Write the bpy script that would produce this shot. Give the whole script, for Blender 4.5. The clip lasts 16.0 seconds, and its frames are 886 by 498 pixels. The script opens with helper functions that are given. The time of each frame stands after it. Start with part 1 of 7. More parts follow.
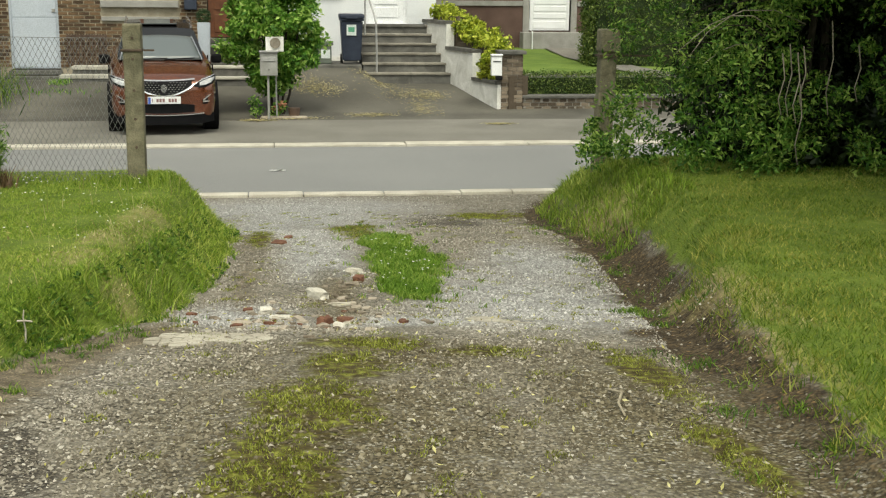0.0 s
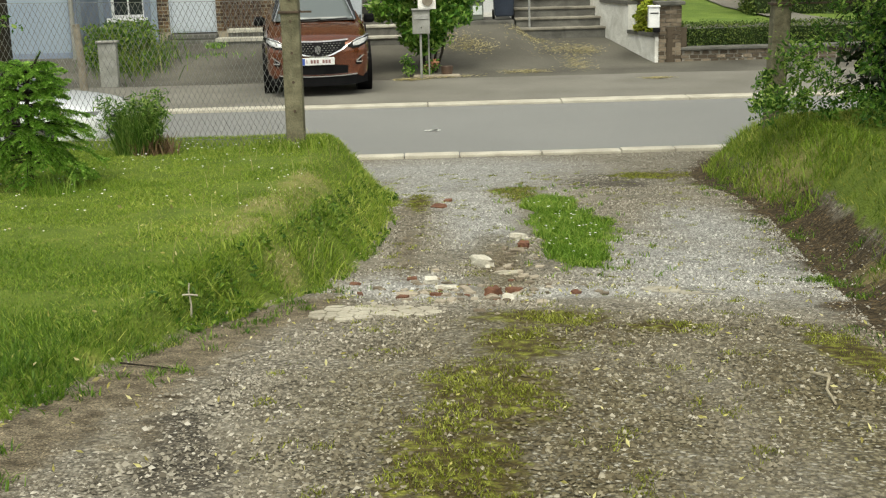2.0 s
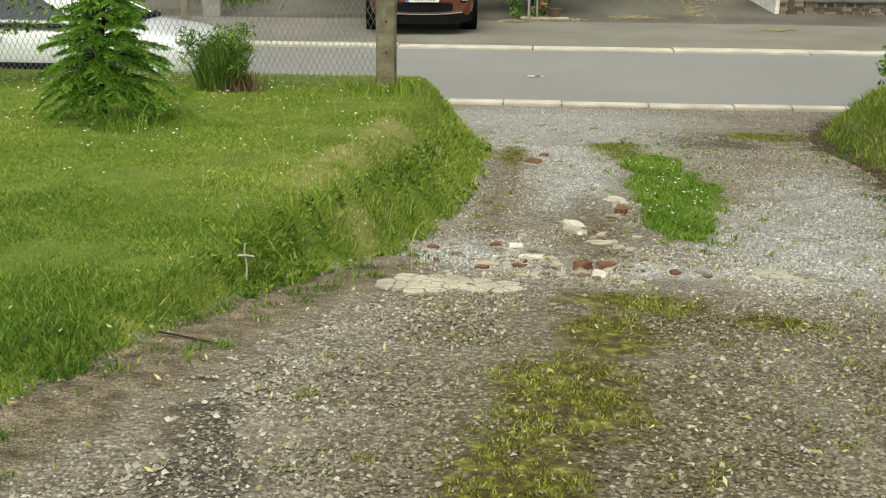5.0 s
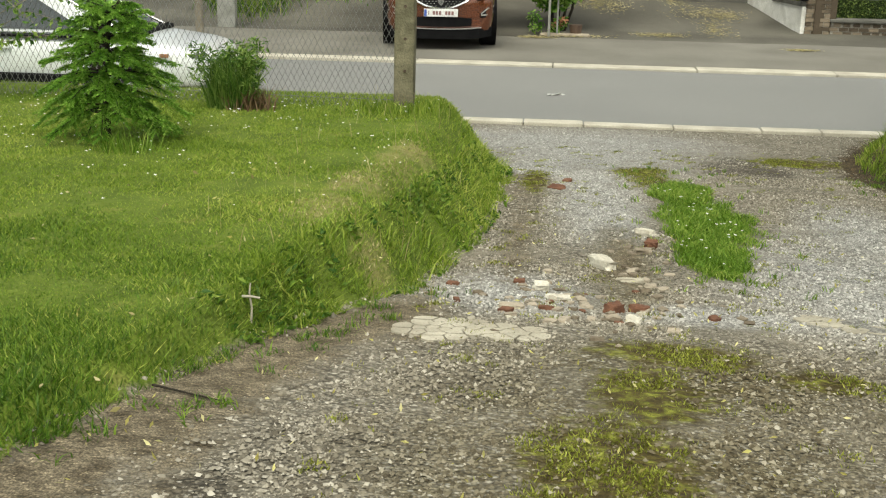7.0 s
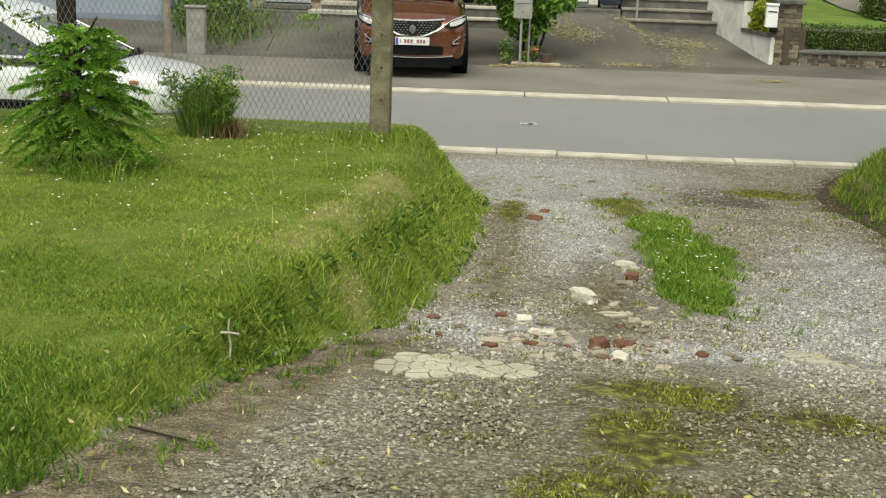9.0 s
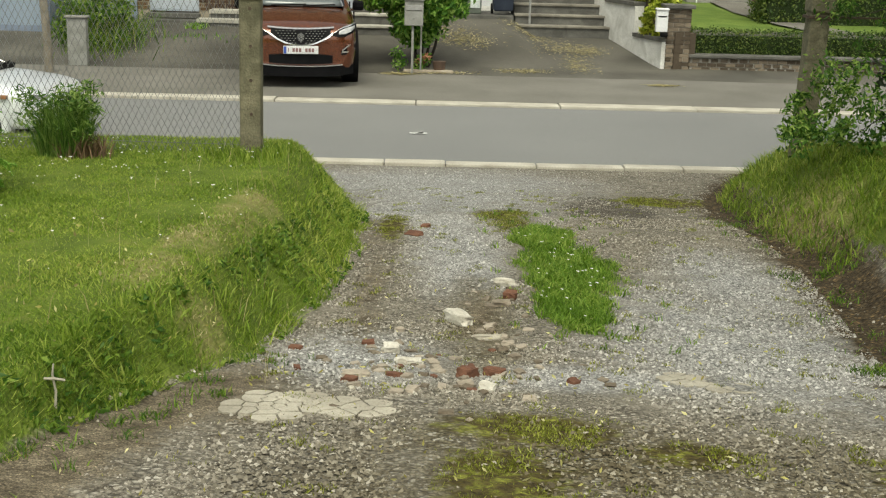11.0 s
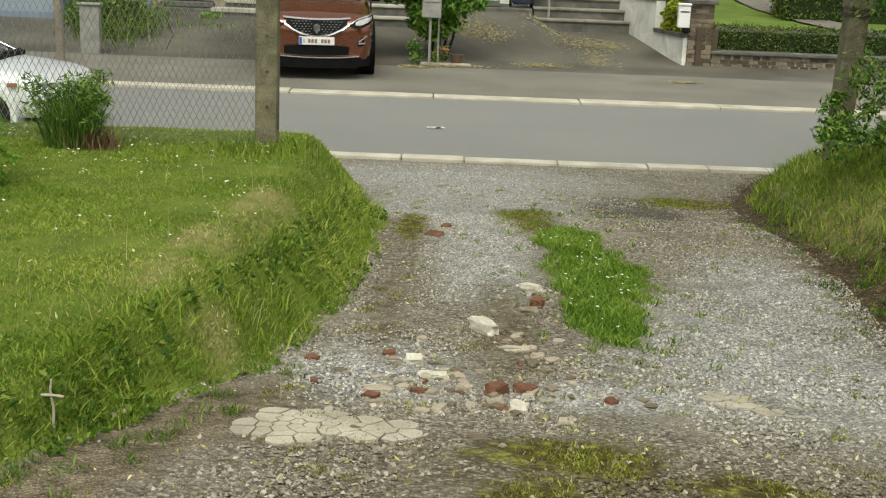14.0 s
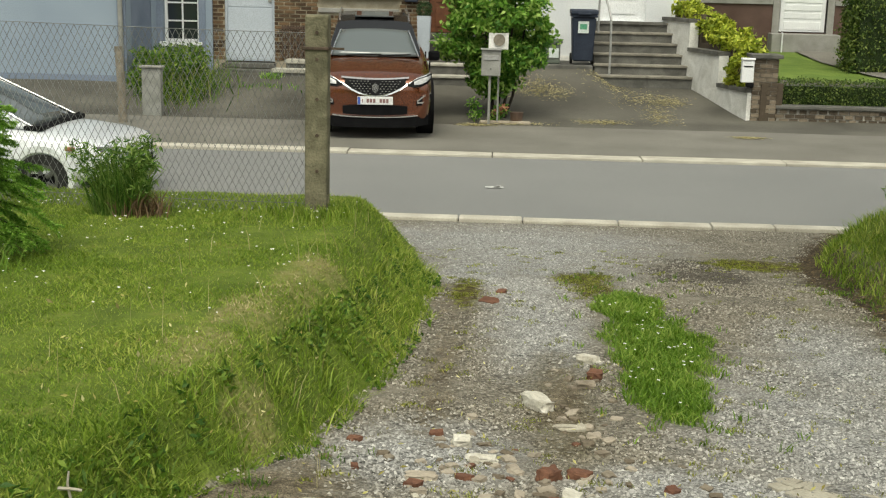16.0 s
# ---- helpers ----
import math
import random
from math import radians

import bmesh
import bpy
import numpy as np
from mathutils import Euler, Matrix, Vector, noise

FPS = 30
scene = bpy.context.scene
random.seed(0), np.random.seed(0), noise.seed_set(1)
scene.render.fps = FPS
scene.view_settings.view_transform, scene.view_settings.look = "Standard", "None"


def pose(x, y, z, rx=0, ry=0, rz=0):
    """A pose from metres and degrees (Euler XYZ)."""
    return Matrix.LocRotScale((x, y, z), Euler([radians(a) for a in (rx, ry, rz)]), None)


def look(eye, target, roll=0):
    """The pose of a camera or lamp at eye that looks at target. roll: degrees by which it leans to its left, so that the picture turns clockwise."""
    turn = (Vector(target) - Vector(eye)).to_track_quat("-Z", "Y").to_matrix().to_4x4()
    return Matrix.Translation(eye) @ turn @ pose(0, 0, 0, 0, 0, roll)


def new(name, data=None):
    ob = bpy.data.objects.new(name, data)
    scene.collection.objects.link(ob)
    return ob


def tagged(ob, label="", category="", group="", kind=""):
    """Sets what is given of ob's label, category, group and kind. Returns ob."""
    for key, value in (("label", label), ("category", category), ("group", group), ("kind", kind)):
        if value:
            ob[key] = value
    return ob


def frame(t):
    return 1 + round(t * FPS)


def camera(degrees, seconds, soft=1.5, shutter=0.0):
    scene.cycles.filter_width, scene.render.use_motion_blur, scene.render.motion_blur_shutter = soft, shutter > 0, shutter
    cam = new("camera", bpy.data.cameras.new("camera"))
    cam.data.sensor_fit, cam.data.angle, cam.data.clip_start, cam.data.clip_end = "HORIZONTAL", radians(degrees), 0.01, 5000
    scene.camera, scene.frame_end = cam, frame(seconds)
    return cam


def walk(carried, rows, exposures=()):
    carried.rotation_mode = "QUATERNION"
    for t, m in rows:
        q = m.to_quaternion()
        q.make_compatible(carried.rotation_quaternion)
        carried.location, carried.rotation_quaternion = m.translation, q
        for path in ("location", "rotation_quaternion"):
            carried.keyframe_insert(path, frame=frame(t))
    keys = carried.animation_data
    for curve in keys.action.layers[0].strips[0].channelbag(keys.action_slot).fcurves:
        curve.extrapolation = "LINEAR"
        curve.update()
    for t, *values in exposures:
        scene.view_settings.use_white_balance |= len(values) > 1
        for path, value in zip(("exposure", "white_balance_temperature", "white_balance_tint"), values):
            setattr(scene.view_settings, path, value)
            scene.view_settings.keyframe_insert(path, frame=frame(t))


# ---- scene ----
cam = camera(40.0, 16.0, soft=1.2)
PATH = [
    (0, (0.082, 0.842, 2.396), (0.345, 2.781, 1.98), 0.5),
    (0.5, (0.109, 0.941, 2.422), (0.364, 2.889, 2.051), 1.4),
    (1, (0.038, 0.999, 2.394), (0.258, 2.954, 2.031), 3.3),
    (1.5, (-0.045, 1.077, 2.388), (0.031, 3.048, 2.054), 1.3),
    (2, (0.0, 1.17, 2.384), (0.018, 3.111, 1.9), -1.5),
    (2.5, (0.082, 1.36, 2.376), (0.027, 3.302, 1.9), -0.6),
    (3, (0.092, 1.439, 2.373), (0.026, 3.356, 1.805), 0.2),
    (3.5, (0.022, 1.494, 2.365), (-0.056, 3.394, 1.748), 1.1),
    (4, (-0.027, 1.503, 2.394), (-0.126, 3.417, 1.823), 1.3),
    (4.5, (-0.01, 1.593, 2.364), (-0.151, 3.51, 1.812), 0.1),
    (5, (0.066, 1.732, 2.357), (-0.079, 3.642, 1.78), 0.4),
    (5.2, (0.084, 1.754, 2.37), (-0.085, 3.663, 1.798), 1.2),
    (7.3, (-0.009, 2.148, 2.353), (-0.173, 4.063, 1.801), 1.2),
    (7.5, (0.002, 2.104, 2.361), (-0.143, 4.027, 1.83), 0.7),
    (8, (-0.052, 2.129, 2.348), (-0.235, 4.048, 1.814), -0.2),
    (8.5, (-0.101, 2.155, 2.377), (-0.312, 4.07, 1.841), 0.1),
    (9, (-0.079, 2.239, 2.348), (-0.192, 4.168, 1.834), 1.8),
    (9.5, (0.098, 2.39, 2.316), (0.103, 4.325, 1.809), 0.7),
    (9.7, (0.118, 2.419, 2.346), (0.194, 4.348, 1.825), 0.6),
    (11.8, (0.096, 2.713, 2.353), (0.108, 4.652, 1.862), 1.8),
    (12, (0.113, 2.768, 2.32), (0.132, 4.706, 1.828), 0.9),
    (12.5, (0.151, 2.8, 2.336), (0.139, 4.739, 1.846), -0.3),
    (13, (0.131, 2.81, 2.327), (0.153, 4.754, 1.859), 0.2),
    (13.5, (0.071, 2.845, 2.325), (0.07, 4.782, 1.827), 1.5),
    (14, (0.038, 2.873, 2.319), (0.059, 4.806, 1.807), 2.3),
    (14.5, (0.123, 3.013, 2.314), (0.099, 4.941, 1.783), 0.5),
    (15, (0.177, 3.117, 2.303), (0.105, 5.042, 1.767), -0.7),
    (15.5, (0.161, 3.144, 2.32), (0.168, 5.107, 1.937), 1.8),
    (16, (0.095, 3.131, 2.328), (0.008, 5.083, 1.901), 1.3),
]
walk(cam, [(t, look(eye, target, roll)) for t, eye, target, roll in PATH], [(0, 0.84, 7250, 0), (8.6, 0.90, 7250, 0), (9.5, 0.70, 7250, 0), (12, 0.70, 7250, 0), (16, 0.66, 7250, 0)])

# ---- world and light: an overcast day ----
world = bpy.data.worlds.new("world")
scene.world = world
world.use_nodes = True
wt = world.node_tree
sky = wt.nodes.new("ShaderNodeTexSky")
sky.sky_type = "NISHITA"
sky.sun_disc = False
sky.sun_elevation, sky.sun_rotation = radians(58), radians(154)
sky.air_density, sky.dust_density, sky.ozone_density = 1.0, 3.0, 1.0
grey = wt.nodes.new("ShaderNodeHueSaturation")
grey.inputs["Saturation"].default_value = 0.35
wt.links.new(sky.outputs[0], grey.inputs["Color"])
wt.links.new(grey.outputs[0], wt.nodes["Background"].inputs[0])
wt.nodes["Background"].inputs[1].default_value = 0.13
sun = new("sun", bpy.data.lights.new("sun", "SUN"))
sun.data.energy, sun.data.angle, sun.data.color = 1.3, radians(28), (1.0, 0.97, 0.92)
sun.matrix_world = look((-8, -8, 30), (0, 8.5, 0))


# ---- materials ----
def mat(name, c1, c2, scale=4.0, rough=0.8, bump=0.0, fine=60.0, metal=0.0, island=0.0, spec=0.3, c3=None, objvar=0.0, distort=0.0, lo=0.3, hi=0.7):
    """Two colours mixed by coarse noise, dimmed a little by fine grain; bump from the grain."""
    m = bpy.data.materials.new(name)
    m.use_nodes = True
    nt = m.node_tree
    b = nt.nodes["Principled BSDF"]
    geo = nt.nodes.new("ShaderNodeNewGeometry")
    n1 = nt.nodes.new("ShaderNodeTexNoise")
    n1.inputs["Scale"].default_value, n1.inputs["Detail"].default_value, n1.inputs["Distortion"].default_value = scale, 6, distort
    n2 = nt.nodes.new("ShaderNodeTexNoise")
    n2.inputs["Scale"].default_value, n2.inputs["Detail"].default_value = fine, 4
    nt.links.new(geo.outputs["Position"], n1.inputs["Vector"])
    nt.links.new(geo.outputs["Position"], n2.inputs["Vector"])
    ramp = nt.nodes.new("ShaderNodeValToRGB")
    ramp.color_ramp.elements[0].position, ramp.color_ramp.elements[1].position = lo, hi
    ramp.color_ramp.elements[0].color, ramp.color_ramp.elements[1].color = (*c1, 1), (*c2, 1)
    if c3:
        e = ramp.color_ramp.elements.new((lo + hi) / 2)
        e.color = (*c3, 1)
    fac = n1.outputs["Fac"]
    if island:
        add = nt.nodes.new("ShaderNodeMath")
        add.operation = "MULTIPLY_ADD"
        sub = nt.nodes.new("ShaderNodeMath")
        sub.operation = "SUBTRACT"
        sub.inputs[1].default_value = 0.5
        nt.links.new(geo.outputs["Random Per Island"], sub.inputs[0])
        nt.links.new(sub.outputs[0], add.inputs[0])
        add.inputs[1].default_value = island
        nt.links.new(fac, add.inputs[2])
        fac = add.outputs[0]
    if objvar:
        info = nt.nodes.new("ShaderNodeObjectInfo")
        add = nt.nodes.new("ShaderNodeMath")
        add.operation = "MULTIPLY_ADD"
        sub = nt.nodes.new("ShaderNodeMath")
        sub.operation = "SUBTRACT"
        sub.inputs[1].default_value = 0.5
        nt.links.new(info.outputs["Random"], sub.inputs[0])
        nt.links.new(sub.outputs[0], add.inputs[0])
        add.inputs[1].default_value = objvar
        nt.links.new(fac, add.inputs[2])
        fac = add.outputs[0]
    nt.links.new(fac, ramp.inputs[0])
    mul = nt.nodes.new("ShaderNodeMix")
    mul.data_type, mul.blend_type = "RGBA", "MULTIPLY"
    mul.inputs[0].default_value = 0.5
    r2 = nt.nodes.new("ShaderNodeValToRGB")
    r2.color_ramp.elements[0].position, r2.color_ramp.elements[1].position = 0.3, 0.6
    r2.color_ramp.elements[0].color = (0.55, 0.55, 0.55, 1)
    nt.links.new(n2.outputs["Fac"], r2.inputs[0])
    nt.links.new(ramp.outputs[0], mul.inputs[6])
    nt.links.new(r2.outputs[0], mul.inputs[7])
    nt.links.new(mul.outputs[2], b.inputs["Base Color"])
    b.inputs["Roughness"].default_value, b.inputs["Metallic"].default_value = rough, metal
    b.inputs["Specular IOR Level"].default_value = spec
    if bump:
        bp = nt.nodes.new("ShaderNodeBump")
        bp.inputs["Strength"].default_value, bp.inputs["Distance"].default_value = bump, 0.01
        nt.links.new(n2.outputs["Fac"], bp.inputs["Height"])
        nt.links.new(bp.outputs[0], b.inputs["Normal"])
    return m


def leaf_mat(name, dark, light, pale, scale=2.0, spread=0.9, thin=0.35, rough=0.5):
    """Leaves and blades: colour varies from piece to piece, and light comes through them."""
    m = bpy.data.materials.new(name)
    m.use_nodes = True
    nt = m.node_tree
    b = nt.nodes["Principled BSDF"]
    geo = nt.nodes.new("ShaderNodeNewGeometry")
    n1 = nt.nodes.new("ShaderNodeTexNoise")
    n1.inputs["Scale"].default_value, n1.inputs["Detail"].default_value = scale, 5
    nt.links.new(geo.outputs["Position"], n1.inputs["Vector"])
    mad = nt.nodes.new("ShaderNodeMath")
    mad.operation = "MULTIPLY_ADD"
    mad.inputs[1].default_value = spread
    sub = nt.nodes.new("ShaderNodeMath")
    sub.operation = "SUBTRACT"
    sub.inputs[1].default_value = 0.5
    nt.links.new(geo.outputs["Random Per Island"], sub.inputs[0])
    nt.links.new(sub.outputs[0], mad.inputs[0])
    nt.links.new(n1.outputs["Fac"], mad.inputs[2])
    ramp = nt.nodes.new("ShaderNodeValToRGB")
    el = ramp.color_ramp.elements
    el[0].position, el[0].color = 0.2, (*dark, 1)
    el[1].position, el[1].color = 0.9, (*pale, 1)
    e = el.new(0.55)
    e.color = (*light, 1)
    nt.links.new(mad.outputs[0], ramp.inputs[0])
    nt.links.new(ramp.outputs[0], b.inputs["Base Color"])
    b.inputs["Roughness"].default_value = rough
    b.inputs["Specular IOR Level"].default_value = 0.25
    tr = nt.nodes.new("ShaderNodeBsdfTranslucent")
    nt.links.new(ramp.outputs[0], tr.inputs[0])
    mix = nt.nodes.new("ShaderNodeMixShader")
    mix.inputs[0].default_value = thin
    nt.links.new(b.outputs[0], mix.inputs[1])
    nt.links.new(tr.outputs[0], mix.inputs[2])
    nt.links.new(mix.outputs[0], nt.nodes["Material Output"].inputs[0])
    return m


def ground_mat():
    """Drive, soil, moss and turf, blended by the sheet's own masks with ragged borders."""
    m = bpy.data.materials.new("garden_ground")
    m.use_nodes = True
    nt = m.node_tree
    b = nt.nodes["Principled BSDF"]
    geo = nt.nodes.new("ShaderNodeNewGeometry")

    def noise_node(scale, detail=6):
        n = nt.nodes.new("ShaderNodeTexNoise")
        n.inputs["Scale"].default_value, n.inputs["Detail"].default_value = scale, detail
        nt.links.new(geo.outputs["Position"], n.inputs["Vector"])
        return n.outputs["Fac"]

    def ramp(fac, stops):
        r = nt.nodes.new("ShaderNodeValToRGB")
        el = r.color_ramp.elements
        el[0].position, el[0].color = stops[0][0], (*stops[0][1], 1)
        el[1].position, el[1].color = stops[-1][0], (*stops[-1][1], 1)
        for p, c in stops[1:-1]:
            el.new(p).color = (*c, 1)
        nt.links.new(fac, r.inputs[0])
        return r.outputs[0]

    def mix(fac, a, c):
        n = nt.nodes.new("ShaderNodeMix")
        n.data_type = "RGBA"
        nt.links.new(fac, n.inputs[0])
        nt.links.new(a, n.inputs[6])
        nt.links.new(c, n.inputs[7])
        return n.outputs[2]

    def mask(channel, scale, edge=0.12):
        """A mask with its border broken up by noise."""
        at = nt.nodes.new("ShaderNodeAttribute")
        at.attribute_name = channel
        a = nt.nodes.new("ShaderNodeMath")
        a.operation = "ADD"
        nt.links.new(at.outputs["Fac"], a.inputs[0])
        nt.links.new(noise_node(scale), a.inputs[1])
        r = nt.nodes.new("ShaderNodeMapRange")
        r.inputs[1].default_value, r.inputs[2].default_value = 1.0 - edge, 1.0 + edge
        nt.links.new(a.outputs[0], r.inputs[0])
        return r.outputs[0]

    def math_node(op, a, c):
        n = nt.nodes.new("ShaderNodeMath")
        n.operation = op
        for k, v in enumerate((a, c)):
            if isinstance(v, float):
                n.inputs[k].default_value = v
            else:
                nt.links.new(v, n.inputs[k])
        return n.outputs[0]

    def span(fac, lo, hi, a, c):
        r = nt.nodes.new("ShaderNodeMapRange")
        for k, v in enumerate((lo, hi, a, c), 1):
            r.inputs[k].default_value = v
        nt.links.new(fac, r.inputs[0])
        return r.outputs[0]

    def dim(col, fac):
        n = nt.nodes.new("ShaderNodeMix")
        n.data_type, n.blend_type = "RGBA", "MULTIPLY"
        n.inputs[0].default_value = 1.0
        nt.links.new(col, n.inputs[6])
        nt.links.new(fac, n.inputs[7])
        return n.outputs[2]

    def pebbles(scale, stops):
        """Packed stones: a shade for each cell and a dark joint round it."""
        v = nt.nodes.new("ShaderNodeTexVoronoi")
        v.inputs["Scale"].default_value = scale
        nt.links.new(geo.outputs["Position"], v.inputs["Vector"])
        one = nt.nodes.new("ShaderNodeSeparateColor")
        nt.links.new(v.outputs["Color"], one.inputs[0])
        return dim(ramp(one.outputs[0], stops), span(v.outputs["Distance"], 0.35, 0.72, 1.0, 0.45)), v

    GREY = [(0.0, (0.085, 0.074, 0.056)), (0.45, (0.205, 0.184, 0.147)), (0.85, (0.31, 0.283, 0.23)), (1.0, (0.48, 0.45, 0.38))]
    coarse, vor = pebbles(58, GREY)
    small, _ = pebbles(115, GREY)
    fines = ramp(noise_node(11), [(0.3, (0.16, 0.142, 0.11)), (0.7, (0.31, 0.285, 0.23))])
    base = mix(span(noise_node(7), 0.42, 0.58, 0.0, 1.0), coarse, small)
    base = mix(span(noise_node(2.6), 0.5, 0.66, 0.0, 0.6), base, fines)
    pale, _ = pebbles(90, [(0.0, (0.18, 0.177, 0.168)), (0.45, (0.33, 0.326, 0.31)), (0.85, (0.43, 0.425, 0.41)), (1.0, (0.62, 0.61, 0.58))])
    base = mix(mask("pale", 6, 0.3), base, pale)
    soil = ramp(noise_node(12), [(0.3, (0.115, 0.092, 0.06)), (0.65, (0.30, 0.25, 0.175))])
    # bare earth by the right bank, its brown darkened for the bank's shade
    shaded_earth = ramp(noise_node(16), [(0.3, (0.045, 0.034, 0.02)), (0.7, (0.13, 0.10, 0.062))])
    litter, _ = pebbles(60, [(0.0, (0.6, 0.58, 0.55)), (0.6, (1.0, 0.98, 0.95)), (0.92, (1.2, 1.1, 0.95)), (1.0, (2.4, 2.1, 1.6))])
    base = mix(mask("shaded_earth", 7, 0.2), base, dim(shaded_earth, litter))
    brown, _ = pebbles(80, [(0.0, (0.055, 0.044, 0.022)), (0.45, (0.125, 0.104, 0.06)), (0.8, (0.22, 0.195, 0.125)), (1.0, (0.44, 0.42, 0.36))])
    base = mix(mask("brown", 5, 0.35), base, brown)
    tar, _ = pebbles(95, [(0.0, (0.05, 0.045, 0.035)), (0.6, (0.115, 0.10, 0.078)), (0.92, (0.17, 0.15, 0.118)), (1.0, (0.42, 0.40, 0.35))])
    base = mix(mask("tar", 4, 0.09), base, tar)
    grit, _ = pebbles(170, [(0.0, (0.6, 0.6, 0.6)), (0.6, (0.9, 0.9, 0.9)), (0.93, (1.05, 1.05, 1.05)), (1.0, (1.9, 1.9, 1.85))])
    base = mix(mask("soil", 9, 0.2), base, dim(soil, grit))
    moss = ramp(noise_node(20), [(0.38, (0.05, 0.038, 0.014)), (0.5, (0.08, 0.066, 0.02)), (0.58, (0.13, 0.13, 0.026)), (0.72, (0.24, 0.25, 0.05))])
    base = mix(mask("moss", 13, 0.16), base, moss)
    turf = ramp(noise_node(5), [(0.3, (0.075, 0.11, 0.016)), (0.6, (0.12, 0.165, 0.024)), (0.8, (0.20, 0.20, 0.055))])
    base = mix(mask("turf", 9, 0.1), base, turf)
    thatch = ramp(noise_node(26), [(0.3, (0.20, 0.17, 0.06)), (0.7, (0.38, 0.32, 0.16))])
    base = mix(mask("dry", 8, 0.3), base, thatch)
    nt.links.new(base, b.inputs["Base Color"])
    b.inputs["Roughness"].default_value = 0.9
    b.inputs["Specular IOR Level"].default_value = 0.2
    bp = nt.nodes.new("ShaderNodeBump")
    bp.inputs["Strength"].default_value, bp.inputs["Distance"].default_value = 0.9, 0.012
    hm = nt.nodes.new("ShaderNodeMath")
    hm.operation = "ADD"
    nt.links.new(vor.outputs["Distance"], hm.inputs[0])
    nt.links.new(noise_node(40), hm.inputs[1])
    nt.links.new(hm.outputs[0], bp.inputs["Height"])
    nt.links.new(bp.outputs[0], b.inputs["Normal"])
    return m


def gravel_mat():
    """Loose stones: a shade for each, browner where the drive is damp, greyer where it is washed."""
    m = bpy.data.materials.new("gravel_stone")
    m.use_nodes = True
    nt = m.node_tree
    b = nt.nodes["Principled BSDF"]
    geo = nt.nodes.new("ShaderNodeNewGeometry")

    def ramp(stops):
        r = nt.nodes.new("ShaderNodeValToRGB")
        el = r.color_ramp.elements
        el[0].position, el[0].color = stops[0][0], (*stops[0][1], 1)
        el[1].position, el[1].color = stops[-1][0], (*stops[-1][1], 1)
        for p, c in stops[1:-1]:
            el.new(p).color = (*c, 1)
        nt.links.new(geo.outputs["Random Per Island"], r.inputs[0])
        return r.outputs[0]

    col = ramp([(0.0, (0.085, 0.074, 0.056)), (0.5, (0.21, 0.19, 0.152)), (0.85, (0.305, 0.28, 0.23)), (1.0, (0.46, 0.43, 0.37))])
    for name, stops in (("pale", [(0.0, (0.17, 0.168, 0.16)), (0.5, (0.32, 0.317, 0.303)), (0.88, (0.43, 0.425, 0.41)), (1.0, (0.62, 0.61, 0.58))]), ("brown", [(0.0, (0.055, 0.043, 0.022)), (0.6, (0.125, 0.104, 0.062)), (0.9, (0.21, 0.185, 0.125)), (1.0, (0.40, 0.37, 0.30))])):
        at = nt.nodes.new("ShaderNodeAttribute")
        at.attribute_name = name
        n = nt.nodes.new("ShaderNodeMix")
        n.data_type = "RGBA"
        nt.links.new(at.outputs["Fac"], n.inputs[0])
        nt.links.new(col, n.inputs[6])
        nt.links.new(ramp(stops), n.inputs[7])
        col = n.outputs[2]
    nt.links.new(col, b.inputs["Base Color"])
    b.inputs["Roughness"].default_value = 0.85
    b.inputs["Specular IOR Level"].default_value = 0.25
    return m


def glass_mat(name, tint=(0.02, 0.025, 0.03), rough=0.05, gloss=0.6):
    m = bpy.data.materials.new(name)
    m.use_nodes = True
    b = m.node_tree.nodes["Principled BSDF"]
    b.inputs["Base Color"].default_value = (*tint, 1)
    b.inputs["Roughness"].default_value = rough
    b.inputs["Specular IOR Level"].default_value = gloss
    return m


